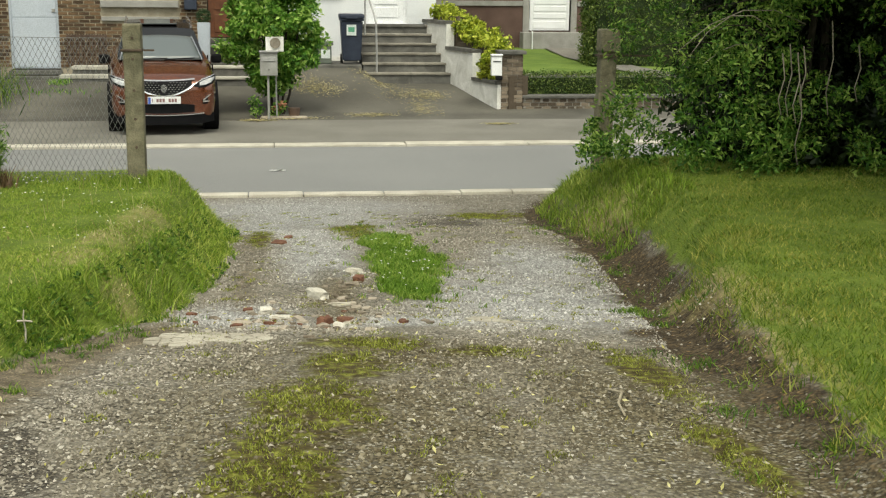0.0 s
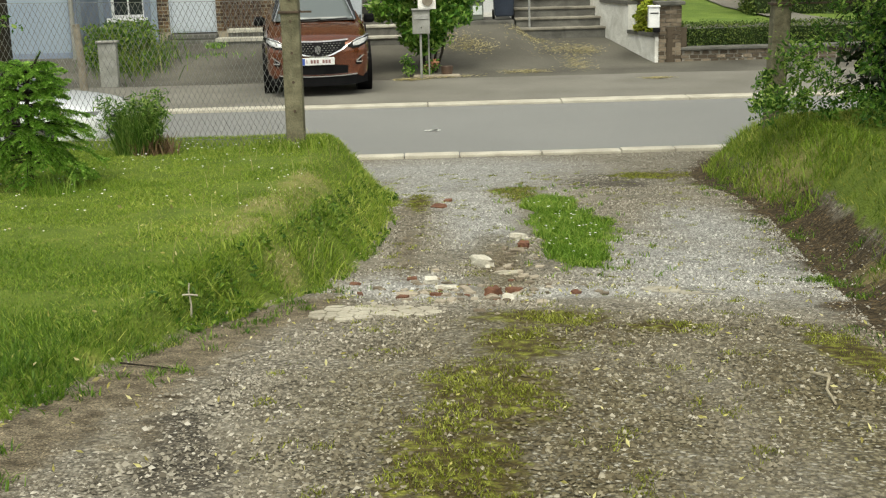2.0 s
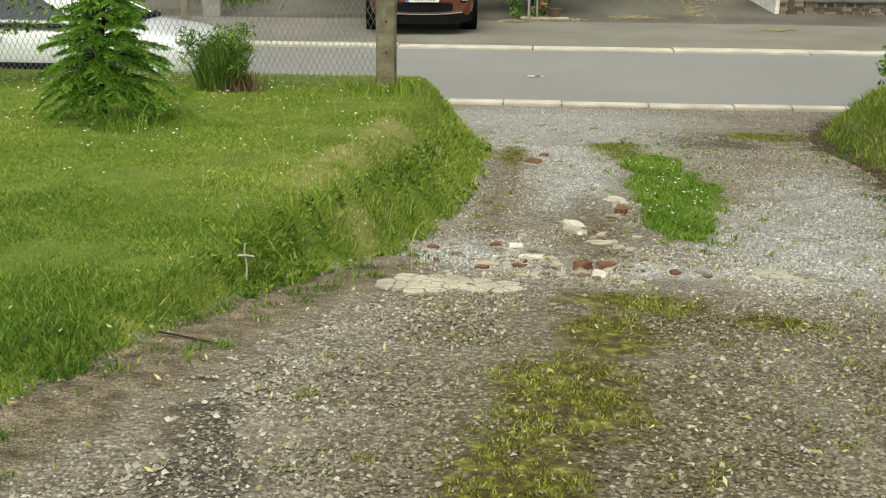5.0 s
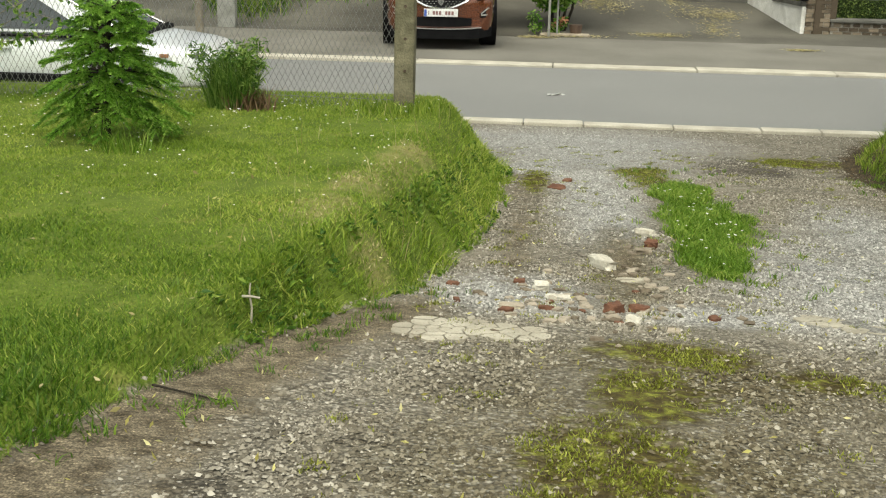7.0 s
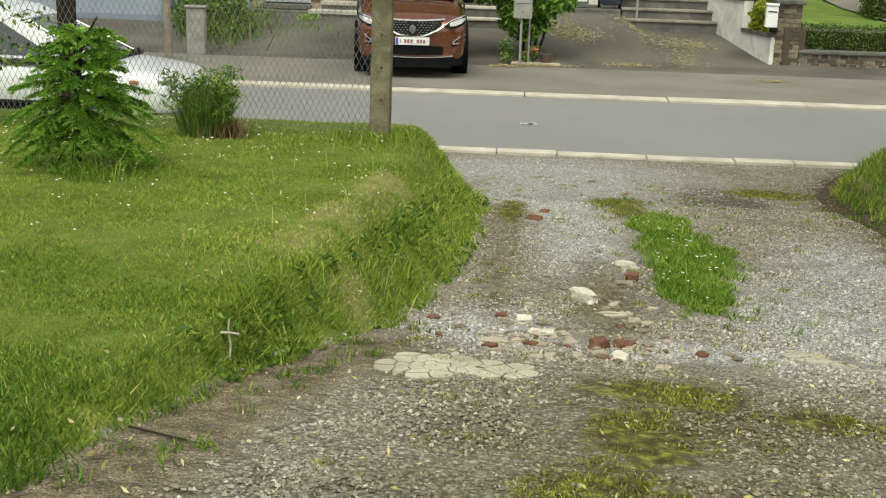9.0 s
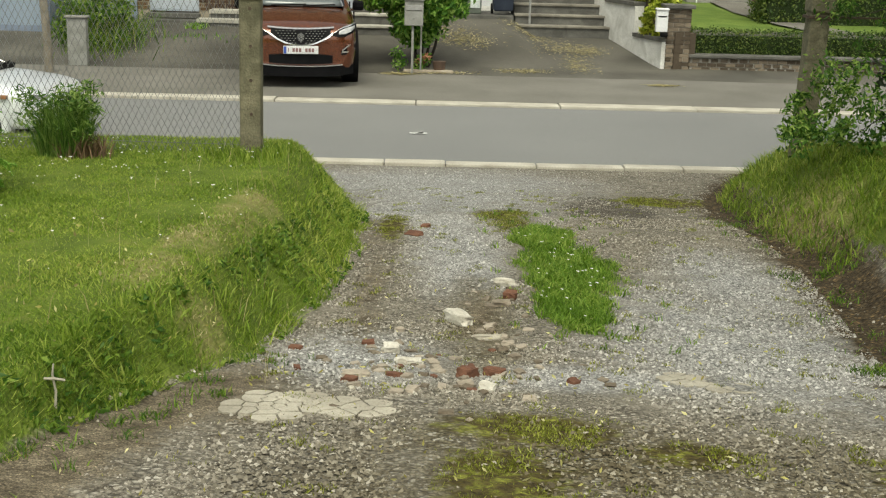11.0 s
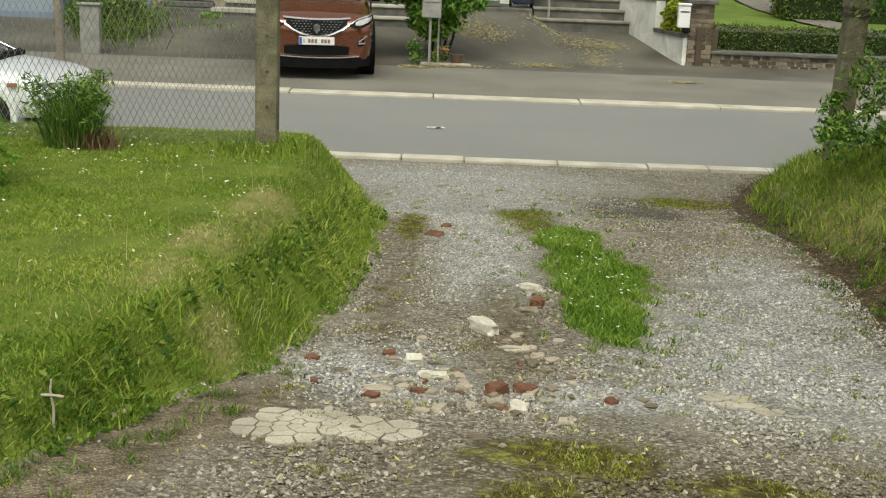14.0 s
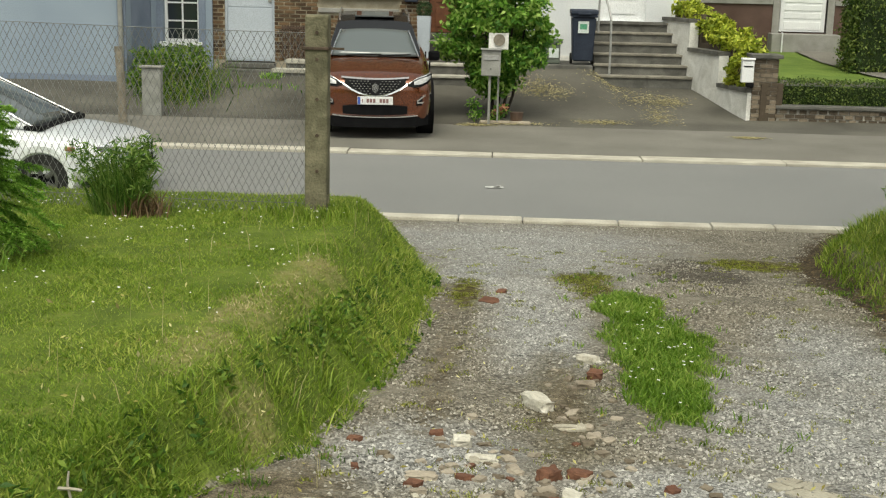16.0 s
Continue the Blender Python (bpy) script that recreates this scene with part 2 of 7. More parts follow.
M = {
    "ground": ground_mat(),
    "asphalt": mat("asphalt", (0.205, 0.206, 0.202), (0.232, 0.232, 0.226), 0.35, 0.85, 0.4, 260),
    "pavement": mat("old_tarmac", (0.062, 0.058, 0.048), (0.14, 0.131, 0.11), 0.8, 0.9, 0.5, 120),
    "footway": mat("worn_footway_tarmac", (0.15, 0.142, 0.122), (0.21, 0.20, 0.175), 0.9, 0.9, 0.4, 150),
    "kerb": mat("kerb_concrete", (0.38, 0.35, 0.29), (0.58, 0.55, 0.47), 3.0, 0.9, 0.4, 80),
    "white_mark": mat("road_chip", (0.6, 0.6, 0.58), (0.75, 0.75, 0.73), 10, 0.8),
    "blade": leaf_mat("grass_blade", (0.105, 0.175, 0.018), (0.205, 0.31, 0.034), (0.42, 0.46, 0.11), 1.1, 0.7, 0.35),
    "blade_lush": leaf_mat("lush_grass_blade", (0.045, 0.105, 0.010), (0.105, 0.20, 0.018), (0.23, 0.33, 0.05), 2.0, 0.8, 0.35),
    "blade_long": leaf_mat("long_grass_blade", (0.07, 0.125, 0.012), (0.16, 0.225, 0.024), (0.36, 0.34, 0.09), 1.6, 0.8, 0.35),
    "blade_fresh": leaf_mat("fresh_grass_blade", (0.09, 0.18, 0.016), (0.17, 0.30, 0.034), (0.32, 0.42, 0.09), 2.0, 0.8, 0.4),
    "straw": leaf_mat("dry_straw", (0.25, 0.22, 0.09), (0.42, 0.36, 0.18), (0.56, 0.50, 0.29), 3.0, 0.8, 0.2),
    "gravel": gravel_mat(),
    "chalk": mat("pale_limestone", (0.44, 0.405, 0.33), (0.68, 0.65, 0.575), 14, 0.9, 0.5, 90),
    "slab": mat("cracked_concrete", (0.34, 0.31, 0.245), (0.54, 0.50, 0.41), 5, 0.9, 0.5, 120),
    "red_brick": mat("broken_red_brick", (0.11, 0.05, 0.032), (0.20, 0.095, 0.058), 12, 0.9, 0.5, 90),
    "rubble": mat("rubble_stone", (0.15, 0.12, 0.085), (0.38, 0.33, 0.26), 9, 0.9, 0.5, 90, objvar=0.7),
    "concrete_post": mat("mossy_concrete", (0.10, 0.095, 0.06), (0.215, 0.195, 0.13), 9, 0.95, 0.8, 70, distort=1.0),
    "wire": mat("galvanised_wire", (0.15, 0.152, 0.15), (0.25, 0.252, 0.25), 20, 0.6, metal=0.2),
    "rust": mat("rusty_wire", (0.05, 0.035, 0.025), (0.10, 0.07, 0.05), 30, 0.8),
    "bark": mat("bark", (0.014, 0.012, 0.009), (0.036, 0.029, 0.02), 9, 0.95, 0.7, 40),
    "twig": mat("pale_twig", (0.26, 0.22, 0.15), (0.42, 0.37, 0.27), 20, 0.8),
    "bush": leaf_mat("hedge_leaf", (0.035, 0.10, 0.013), (0.105, 0.22, 0.03), (0.29, 0.40, 0.09), 1.0, 0.9, 0.4),
    # near-black leaf: the shade inside bush and hedges is put into its colour
    "bush_inner": leaf_mat("shade_dark_leaf", (0.005, 0.012, 0.003), (0.014, 0.028, 0.006), (0.03, 0.05, 0.012), 1.0, 0.7, 0.1),
    "climber": leaf_mat("climber_leaf", (0.055, 0.15, 0.02), (0.165, 0.34, 0.045), (0.40, 0.55, 0.14), 1.6, 0.9, 0.4),
    "spruce": leaf_mat("spruce_needle", (0.04, 0.12, 0.014), (0.165, 0.345, 0.038), (0.42, 0.60, 0.14), 7.0, 0.5, 0.3),
    "yellow_leaf": leaf_mat("golden_leaf", (0.16, 0.22, 0.02), (0.36, 0.42, 0.04), (0.60, 0.62, 0.10), 3.0, 0.9, 0.3),
    "hedge": leaf_mat("clipped_hedge_leaf", (0.035, 0.07, 0.015), (0.095, 0.145, 0.03), (0.19, 0.235, 0.06), 1.4, 0.7, 0.25),
    "box_ball": leaf_mat("box_leaf", (0.012, 0.035, 0.012), (0.03, 0.07, 0.02), (0.06, 0.11, 0.04), 3.0, 0.7, 0.2),
    "petal": mat("daisy_petal", (0.7, 0.7, 0.68), (0.82, 0.82, 0.8), 20, 0.7),
    "fallen": leaf_mat("fallen_leaf", (0.25, 0.22, 0.06), (0.45, 0.42, 0.14), (0.62, 0.58, 0.30), 6.0, 0.9, 0.2),
    "brick": mat("yellow_brown_brick", (0.062, 0.038, 0.022), (0.165, 0.102, 0.055), 3.0, 0.9, 0.5, 90, objvar=0.8, c3=(0.105, 0.065, 0.036)),
    "brick_joined": mat("yellow_brown_brick_rest", (0.062, 0.038, 0.022), (0.165, 0.102, 0.055), 3.0, 0.9, 0.5, 90, island=0.8, c3=(0.105, 0.065, 0.036)),
    "mortar": mat("pale_mortar", (0.31, 0.27, 0.195), (0.44, 0.39, 0.30), 6, 0.95, 0.3),
    "old_brick": mat("grey_brown_brick", (0.085, 0.066, 0.047), (0.235, 0.19, 0.14), 7.0, 0.95, 0.6, 70, objvar=0.8),
    "dark_mortar": mat("old_mortar", (0.24, 0.22, 0.19), (0.42, 0.40, 0.36), 16, 0.95, 0.3),
    "maroon": mat("maroon_rendered_brick", (0.088, 0.052, 0.042), (0.125, 0.078, 0.064), 2.5, 0.85, 0.4, 45),
    "white_render": mat("white_render", (0.64, 0.66, 0.68), (0.75, 0.76, 0.77), 1.5, 0.85, 0.2, 60),
    "dirty_white": mat("stained_white_render", (0.58, 0.57, 0.53), (0.84, 0.83, 0.80), 2.4, 0.9, 0.3, 50, distort=1.2),
    "blue_render": mat("blue_grey_render", (0.245, 0.30, 0.37), (0.29, 0.35, 0.42), 0.8, 0.85, 0.15, 60),
    "blue_trim": mat("blue_grey_trim", (0.17, 0.21, 0.28), (0.23, 0.27, 0.35), 2.0, 0.85, 0.2, 60),
    "grey_stone": mat("grey_trim_stone", (0.24, 0.235, 0.215), (0.34, 0.33, 0.31), 4.0, 0.85, 0.3, 60),
    "blue_stone": mat("bluestone", (0.075, 0.073, 0.066), (0.17, 0.165, 0.15), 3.0, 0.85, 0.4, 60, distort=0.8),
    "white_paint": mat("white_paint", (0.74, 0.75, 0.76), (0.83, 0.84, 0.85), 2.0, 0.45, 0.05),
    "pale_door": mat("pale_blue_grey_paint", (0.43, 0.475, 0.54), (0.50, 0.545, 0.60), 1.2, 0.55, 0.05),
    "brown_wood": mat("red_brown_varnished_wood", (0.085, 0.032, 0.016), (0.155, 0.062, 0.03), 6.0, 0.45, 0.2, 40),
    "rail_metal": mat("grey_painted_metal", (0.30, 0.30, 0.29), (0.42, 0.42, 0.41), 9, 0.5, metal=0.3),
    "iron": mat("brown_iron", (0.07, 0.045, 0.035), (0.13, 0.085, 0.06), 8, 0.7),
    "box_grey": mat("grey_box_metal", (0.22, 0.22, 0.20), (0.32, 0.32, 0.30), 6, 0.6, 0.1),
    "bin": mat("navy_bin_plastic", (0.022, 0.03, 0.05), (0.035, 0.045, 0.07), 5, 0.55, 0.1),
    "green_box": mat("grey_green_plastic", (0.10, 0.12, 0.10), (0.16, 0.18, 0.15), 5, 0.6, 0.1),
    "sticker": mat("pale_sticker", (0.55, 0.62, 0.6), (0.72, 0.76, 0.74), 30, 0.6),
    "green_print": mat("green_print", (0.08, 0.30, 0.18), (0.12, 0.36, 0.22), 30, 0.6),
    "black": mat("black_plastic", (0.006, 0.006, 0.007), (0.011, 0.011, 0.012), 8, 0.55, spec=0.06),
    "tyre": mat("tyre_rubber", (0.014, 0.014, 0.014), (0.028, 0.028, 0.027), 15, 0.85),
    "rim": mat("alloy", (0.14, 0.14, 0.145), (0.22, 0.22, 0.22), 10, 0.4, metal=0.8),
    "copper": mat("copper_car_paint", (0.15, 0.044, 0.018), (0.18, 0.054, 0.022), 1.5, 0.22, metal=0.55, spec=0.6),
    "white_car": mat("white_car_paint", (0.68, 0.70, 0.73), (0.75, 0.77, 0.79), 1.0, 0.3, spec=0.6),
    "chrome": mat("chrome", (0.62, 0.62, 0.63), (0.72, 0.72, 0.73), 10, 0.2, metal=0.9),
    "lens": mat("headlamp_lens", (0.10, 0.105, 0.11), (0.30, 0.31, 0.32), 18, 0.1, spec=0.7),
    "plate": mat("plate_white", (0.72, 0.72, 0.73), (0.80, 0.80, 0.80), 20, 0.5),
    "plate_red": mat("plate_red", (0.22, 0.12, 0.12), (0.28, 0.16, 0.16), 20, 0.5),
    "plate_blue": mat("plate_blue", (0.05, 0.10, 0.40), (0.07, 0.13, 0.45), 20, 0.5),
    "glass": glass_mat("window_glass"),
    "car_glass": glass_mat("car_glass", (0.03, 0.036, 0.038), 0.02, 1.0),
    "curtain": mat("grey_blind", (0.20, 0.21, 0.20), (0.28, 0.29, 0.28), 3.0, 0.8),
    "dead": leaf_mat("dead_blade", (0.09, 0.055, 0.03), (0.17, 0.11, 0.06), (0.28, 0.20, 0.11), 3.0, 0.8, 0.2),
    "moss_blade": leaf_mat("moss_blade", (0.095, 0.095, 0.014), (0.20, 0.235, 0.028), (0.36, 0.39, 0.08), 5.0, 0.9, 0.3),
    "step_stone": mat("worn_step_stone", (0.15, 0.138, 0.115), (0.30, 0.28, 0.235), 3.0, 0.85, 0.4, 60, distort=0.8),
    "weed": leaf_mat("weed_leaf", (0.04, 0.10, 0.013), (0.11, 0.20, 0.024), (0.25, 0.34, 0.06), 2.5, 0.9, 0.35),
    "car_black": mat("gloss_black_car_paint", (0.008, 0.008, 0.009), (0.011, 0.011, 0.012), 3.0, 0.15, spec=0.6),
    # base colour paler than car_glass, to stand in for reflected sky
    "screen_glass": glass_mat("windscreen_glass", (0.10, 0.115, 0.118), 0.03, 1.0),
    "lamp_lens": mat("bright_lamp_lens", (0.22, 0.23, 0.24), (0.50, 0.51, 0.52), 18, 0.1, spec=0.7),
    "roof": mat("roof_tile", (0.06, 0.05, 0.05), (0.11, 0.09, 0.08), 4.0, 0.8, 0.3),
    "terracotta": mat("terracotta", (0.26, 0.12, 0.06), (0.36, 0.18, 0.10), 9, 0.85, 0.2),
    "old_wood": mat("weathered_wood", (0.16, 0.14, 0.11), (0.28, 0.25, 0.20), 8, 0.9, 0.5, 50),
    "light_stone": mat("pale_step_stone", (0.36, 0.34, 0.29), (0.52, 0.50, 0.44), 5, 0.85, 0.3),
}

for key in ("copper", "white_car"):  # clear lacquer over the paint
    M[key].node_tree.nodes["Principled BSDF"].inputs["Coat Weight"].default_value = 0.8
    M[key].node_tree.nodes["Principled BSDF"].inputs["Coat Roughness"].default_value = 0.04


# ---- mesh helpers ----
def mesh_object(name, bm, material, parent=None, smooth=False):
    me = bpy.data.meshes.new(name)
    bm.normal_update()
    bm.to_mesh(me)
    bm.free()
    if smooth:
        me.polygons.foreach_set("use_smooth", [True] * len(me.polygons))
    me.materials.append(material)
    ob = new(name, me)
    if parent:
        ob.parent = parent
    return ob


def part(name, bm, material, parent, label="", smooth=False):
    ob = mesh_object(name, bm, material, parent, smooth)
    if label:
        tagged(ob, label)
    return ob


def box(bm, x0, x1, y0, y1, z0, z1, bevel=0.0):
    vs = [bm.verts.new((x, y, z)) for x in (x0, x1) for y in (y0, y1) for z in (z0, z1)]
    fs = [bm.faces.new([vs[i] for i in f]) for f in ((0, 1, 3, 2), (4, 6, 7, 5), (0, 4, 5, 1), (2, 3, 7, 6), (0, 2, 6, 4), (1, 5, 7, 3))]
    if bevel:
        es = list({e for f in fs for e in f.edges})
        bmesh.ops.bevel(bm, geom=es, offset=bevel, segments=2, affect="EDGES", profile=0.5)
    return bm


def boxed(*a, bevel=0.0):
    return box(bmesh.new(), *a, bevel=bevel)


def tube(bm, points, radius, sides=6, taper=1.0):
    """A round bar along a list of points."""
    rings = []
    pts = [Vector(p) for p in points]
    for i, p in enumerate(pts):
        d = (pts[min(i + 1, len(pts) - 1)] - pts[max(i - 1, 0)]).normalized()
        a = d.cross(Vector((0.31, 0.95, 0.05)) if abs(d.z) > 0.5 else Vector((0, 0, 1))).normalized()
        b = d.cross(a)
        r = radius * (1 + (taper - 1) * i / max(1, len(pts) - 1))
        rings.append([bm.verts.new(p + r * (math.cos(t) * a + math.sin(t) * b)) for t in (2 * math.pi * k / sides for k in range(sides))])
    for r0, r1 in zip(rings, rings[1:]):
        for k in range(sides):
            bm.faces.new((r0[k], r0[(k + 1) % sides], r1[(k + 1) % sides], r1[k]))
    bm.faces.new(rings[0][::-1])
    bm.faces.new(rings[-1])
    return bm


def disc(bm, centre, axis, radius, depth, sides=20, inner=0.0):
    """A cylinder with its axis along x or y; with inner it is a ring."""
    c = Vector(centre)
    ax = Vector(axis)
    u = ax.orthogonal().normalized()
    v = ax.cross(u)
    ring = lambda r, h: [bm.verts.new(c + ax * h + r * (math.cos(t) * u + math.sin(t) * v)) for t in (2 * math.pi * k / sides for k in range(sides))]
    a, b = ring(radius, -depth / 2), ring(radius, depth / 2)
    loops = [(a, b)]
    if inner:
        c0, d0 = ring(inner, -depth / 2), ring(inner, depth / 2)
        loops = [(a, b), (b, d0), (d0, c0), (c0, a)]
    else:
        bm.faces.new(a[::-1])
        bm.faces.new(b)
    for p, q in loops:
        for k in range(sides):
            bm.faces.new((p[k], p[(k + 1) % sides], q[(k + 1) % sides], q[k]))
    return bm


def tri_mesh(name, verts, tris, material, parent=None):
    """A mesh straight from arrays, for the great many small pieces."""
    verts, tris = np.asarray(verts, np.float32), np.asarray(tris, np.int32)
    me = bpy.data.meshes.new(name)
    me.vertices.add(len(verts))
    me.vertices.foreach_set("co", verts.ravel())
    me.loops.add(tris.size)
    me.loops.foreach_set("vertex_index", tris.ravel())
    me.polygons.add(len(tris))
    me.polygons.foreach_set("loop_start", np.arange(0, tris.size, 3, dtype=np.int32))
    me.update(calc_edges=True)
    me.materials.append(material)
    ob = new(name, me)
    if parent:
        ob.parent = parent
    return ob


def thing(name, place, label, category, group="", kind=""):
    ob = new(name)
    ob.empty_display_size = 0.1
    ob.location = place
    bpy.context.view_layer.update()
    return tagged(ob, label, category, group, kind)


def keep_world(parent):
    """Parts are built at their world places; let the parent's own place be undone for them."""
    inv = Matrix.LocRotScale(parent.location, parent.rotation_euler, None).inverted()
    for o in parent.children:
        o.matrix_parent_inverse = inv


rng = np.random.default_rng(7)


def leaves(centres, normals, length, width, rng=rng, droop=0.3):
    """Folded leaves: each is two triangles on either side of its midrib."""
    n = len(centres)
    d = rng.normal(size=(n, 3)) + normals * 0.8 + np.array([0, 0, -droop])
    d /= np.linalg.norm(d, axis=1, keepdims=True)
    s = np.cross(d, rng.normal(size=(n, 3)))
    s /= np.linalg.norm(s, axis=1, keepdims=True) + 1e-9
    up = np.cross(s, d)
    ln = (length * rng.uniform(0.6, 1.25, n))[:, None]
    wd = ln * (width / length)
    a, b = centres - d * ln / 2, centres + d * ln / 2
    mid = centres - d * ln * 0.08
    l, r = mid + s * wd / 2 + up * wd * 0.2, mid - s * wd / 2 + up * wd * 0.2
    verts = np.stack([a, b, l, r], 1).reshape(-1, 3)
    base = 4 * np.arange(n)[:, None]
    tris = np.concatenate([base + [0, 1, 2], base + [1, 0, 3]])
    return verts, tris


def blades(feet, height, width, lean=0.45, rng=rng):
    """Grass blades: a bent strip of three triangles each."""
    n = len(feet)
    h = (height if np.ndim(height) else np.full(n, height)) * rng.uniform(0.55, 1.25, n)
    yaw = rng.uniform(0, 2 * np.pi, n)
    side = np.stack([np.cos(yaw), np.sin(yaw), np.zeros(n)], 1)
    yaw2 = rng.uniform(0, 2 * np.pi, n)
    fwd = np.stack([np.cos(yaw2), np.sin(yaw2), np.zeros(n)], 1) * (h * lean * rng.uniform(0.1, 1.3, n))[:, None]
    w = (width * rng.uniform(0.6, 1.3, n))[:, None]
    up = np.stack([np.zeros(n), np.zeros(n), h], 1)
    m = feet + up * 0.6 + fwd * 0.35
    v = np.stack([feet - side * w / 2, feet + side * w / 2, m - side * w * 0.4, m + side * w * 0.4, feet + up * 0.95 + fwd], 1).reshape(-1, 3)
    b = 5 * np.arange(n)[:, None]
    return v, np.concatenate([b + [0, 1, 3], b + [0, 3, 2], b + [2, 3, 4]])


def short_blades(feet, height, width, lean=0.5, rng=rng):
    """Mown grass: one slim leaning triangle a blade."""
    n = len(feet)
    h = (height if np.ndim(height) else np.full(n, height)) * rng.uniform(0.5, 1.3, n)
    yaw, way = rng.uniform(0, 2 * np.pi, n), rng.uniform(0, 2 * np.pi, n)
    side = np.stack([np.cos(yaw), np.sin(yaw), np.zeros(n)], 1) * (width * rng.uniform(0.6, 1.3, n) / 2)[:, None]
    r = h * lean * rng.uniform(0.1, 1.3, n)
    tip = feet + np.stack([r * np.cos(way), r * np.sin(way), h], 1)
    return np.stack([feet - side, feet + side, tip], 1).reshape(-1, 3), np.arange(3 * n).reshape(-1, 3)


def noise2(x, y, scale, seed=0.0):
    return np.array([noise.noise((a * scale + seed, b * scale - seed, seed)) for a, b in zip(np.ravel(x), np.ravel(y))]).reshape(np.shape(x))


# ---- the lie of the land ----
DRIVE_Y = [-10, 0, 3, 4, 5, 6.5, 7.5, 8.2, 9.4, 10.4, 13, 15.0, 40]
DRIVE_Z = [1.12, 1.10, 1.06, 1.02, 0.95, 0.785, 0.62, 0.545, 0.46, 0.42, 0.16, 0.01, 0.01]
LEFT_Y = [-10, 0, 3, 4.7, 5.5, 6.1, 6.7, 7.3, 8.6, 9.8, 11.1, 13, 15]
LEFT_X = [-3.2, -2.2, -1.7, -1.38, -1.16, -0.98, -0.76, -0.56, -0.38, -0.28, -0.29, -0.55, -1.15]
RIGHT_Y = [-10, 0, 3, 4.2, 4.7, 6, 8, 9.6, 11.5, 12.6, 14, 15]
RIGHT_X = [1.2, 1.3, 1.42, 1.54, 1.63, 1.80, 2.20, 2.38, 2.36, 2.45, 2.95, 3.4]


def smooth01(t):
    t = np.clip(t, 0, 1)
    return t * t * (3 - 2 * t)


def drive_z(x, y):
    return np.interp(y, DRIVE_Y, DRIVE_Z) - 0.02 * np.maximum(0, x) * smooth01((9.5 - y) / 1.5)


def left_edge(y):
    return np.interp(y, LEFT_Y, LEFT_X)


def right_edge(y):
    return np.interp(y, RIGHT_Y, RIGHT_X)


def land(x, y):
    """Height of the garden: the drive between two grassy banks that drop to the road."""
    x, y = np.asarray(x, float), np.asarray(y, float)
    d = drive_z(x, y)
    xl, xr = left_edge(y), right_edge(y)
    top_l = np.maximum(0.905 + 0.02 * (10.6 - y), d + 0.09)
    top_l = top_l * (1 - smooth01((y - 11.0) / 3.9)) + 0.02 * smooth01((y - 11.0) / 3.9)
    wl = np.clip((top_l - d) * 1.15, 0.16, 0.55)
    zl = d + (np.maximum(top_l, d) - d) * smooth01((xl - x) / wl)
    top_r = np.maximum(0.93 + 0.01 * (9 - y), d + 0.07) + 0.03 * np.clip(x - xr, 0, 4)
    fall = smooth01((y - 11.2) / 3.7)
    top_r = top_r * (1 - fall) + 0.02 * fall
    wr = np.clip((top_r - d) * 1.3, 0.3, 0.8)
    zr = d + (np.maximum(top_r, d) - d) * smooth01((x - xr - 0.1) / wr)
    z = np.where(x < xl, zl, np.where(x > xr, zr, d))
    rut = 0.02 * np.exp(-((x - 0.25) / 0.25) ** 2) * smooth01((8.6 - np.abs(y - 7.9) * 6) / 3) * (np.abs(y - 7.9) < 1.2)
    return z - rut


def far_z(y, x=None):
    z = np.interp(y, [20, 21.5, 23, 24.1, 26.4, 27.4, 30], [0.03, 0.06, 0.09, 0.14, 0.48, 0.55, 0.6])
    if x is not None:
        z = z + 0.30 * smooth01((np.asarray(y) - 24.4) / 2.1) * smooth01((np.asarray(x) + 0.3) / 0.5) * smooth01((2.3 - np.asarray(x)) / 0.6)
    return z


# ---- the setting: ground, road, kerbs, far pavement ----
def blob(x, y, spots):
    """A soft mask from a few oval spots (x, y, rx, ry)."""
    out = np.zeros(np.shape(x))
    for cx, cy, rx, ry in spots:
        out = np.maximum(out, 1.05 - ((x - cx) / rx) ** 2 - ((y - cy) / ry) ** 2)
    return np.clip(out, 0, 1)


MOSS = [(0.05, 4.2, 0.3, 0.7), (0.20, 5.0, 0.34, 0.6), (0.36, 5.7, 0.28, 0.45), (0.48, 6.22, 0.42, 0.24), (1.55, 5.5, 0.16, 0.75), (1.5, 4.3, 0.13, 0.6), (-0.1, 3.4, 0.35, 0.7), (0.72, 11.5, 0.3, 0.5), (2.15, 12.6, 0.5, 0.5), (-0.08, 10.7, 0.15, 0.8), (0.76, 11.0, 0.2, 0.5), (0.95, 6.0, 0.25, 0.2)]
ISLAND = [(0.91, 10.3, 0.25, 0.65), (0.98, 9.4, 0.35, 0.8), (0.90, 8.6, 0.24, 0.85)]
PALE = [(1.6, 7.8, 0.95, 1.9), (0.3, 12.6, 1.2, 2.3), (0.35, 9.9, 0.4, 1.8), (1.9, 9.2, 0.5, 1.2), (0.8, 7.0, 0.6, 0.4), (-0.15, 7.3, 0.5, 0.7), (0.2, 13.6, 2.0, 1.7), (-0.05, 11.6, 0.5, 1.5), (0.3, 11.0, 0.4, 1.2)]
SOIL = [(-0.93, 5.35, 0.22, 1.3), (-0.5, 6.5, 0.3, 0.7), (0.42, 8.3, 0.18, 1.0), (-0.15, 8.8, 0.15, 2.0), (-0.2, 10.6, 0.2, 1.2)]


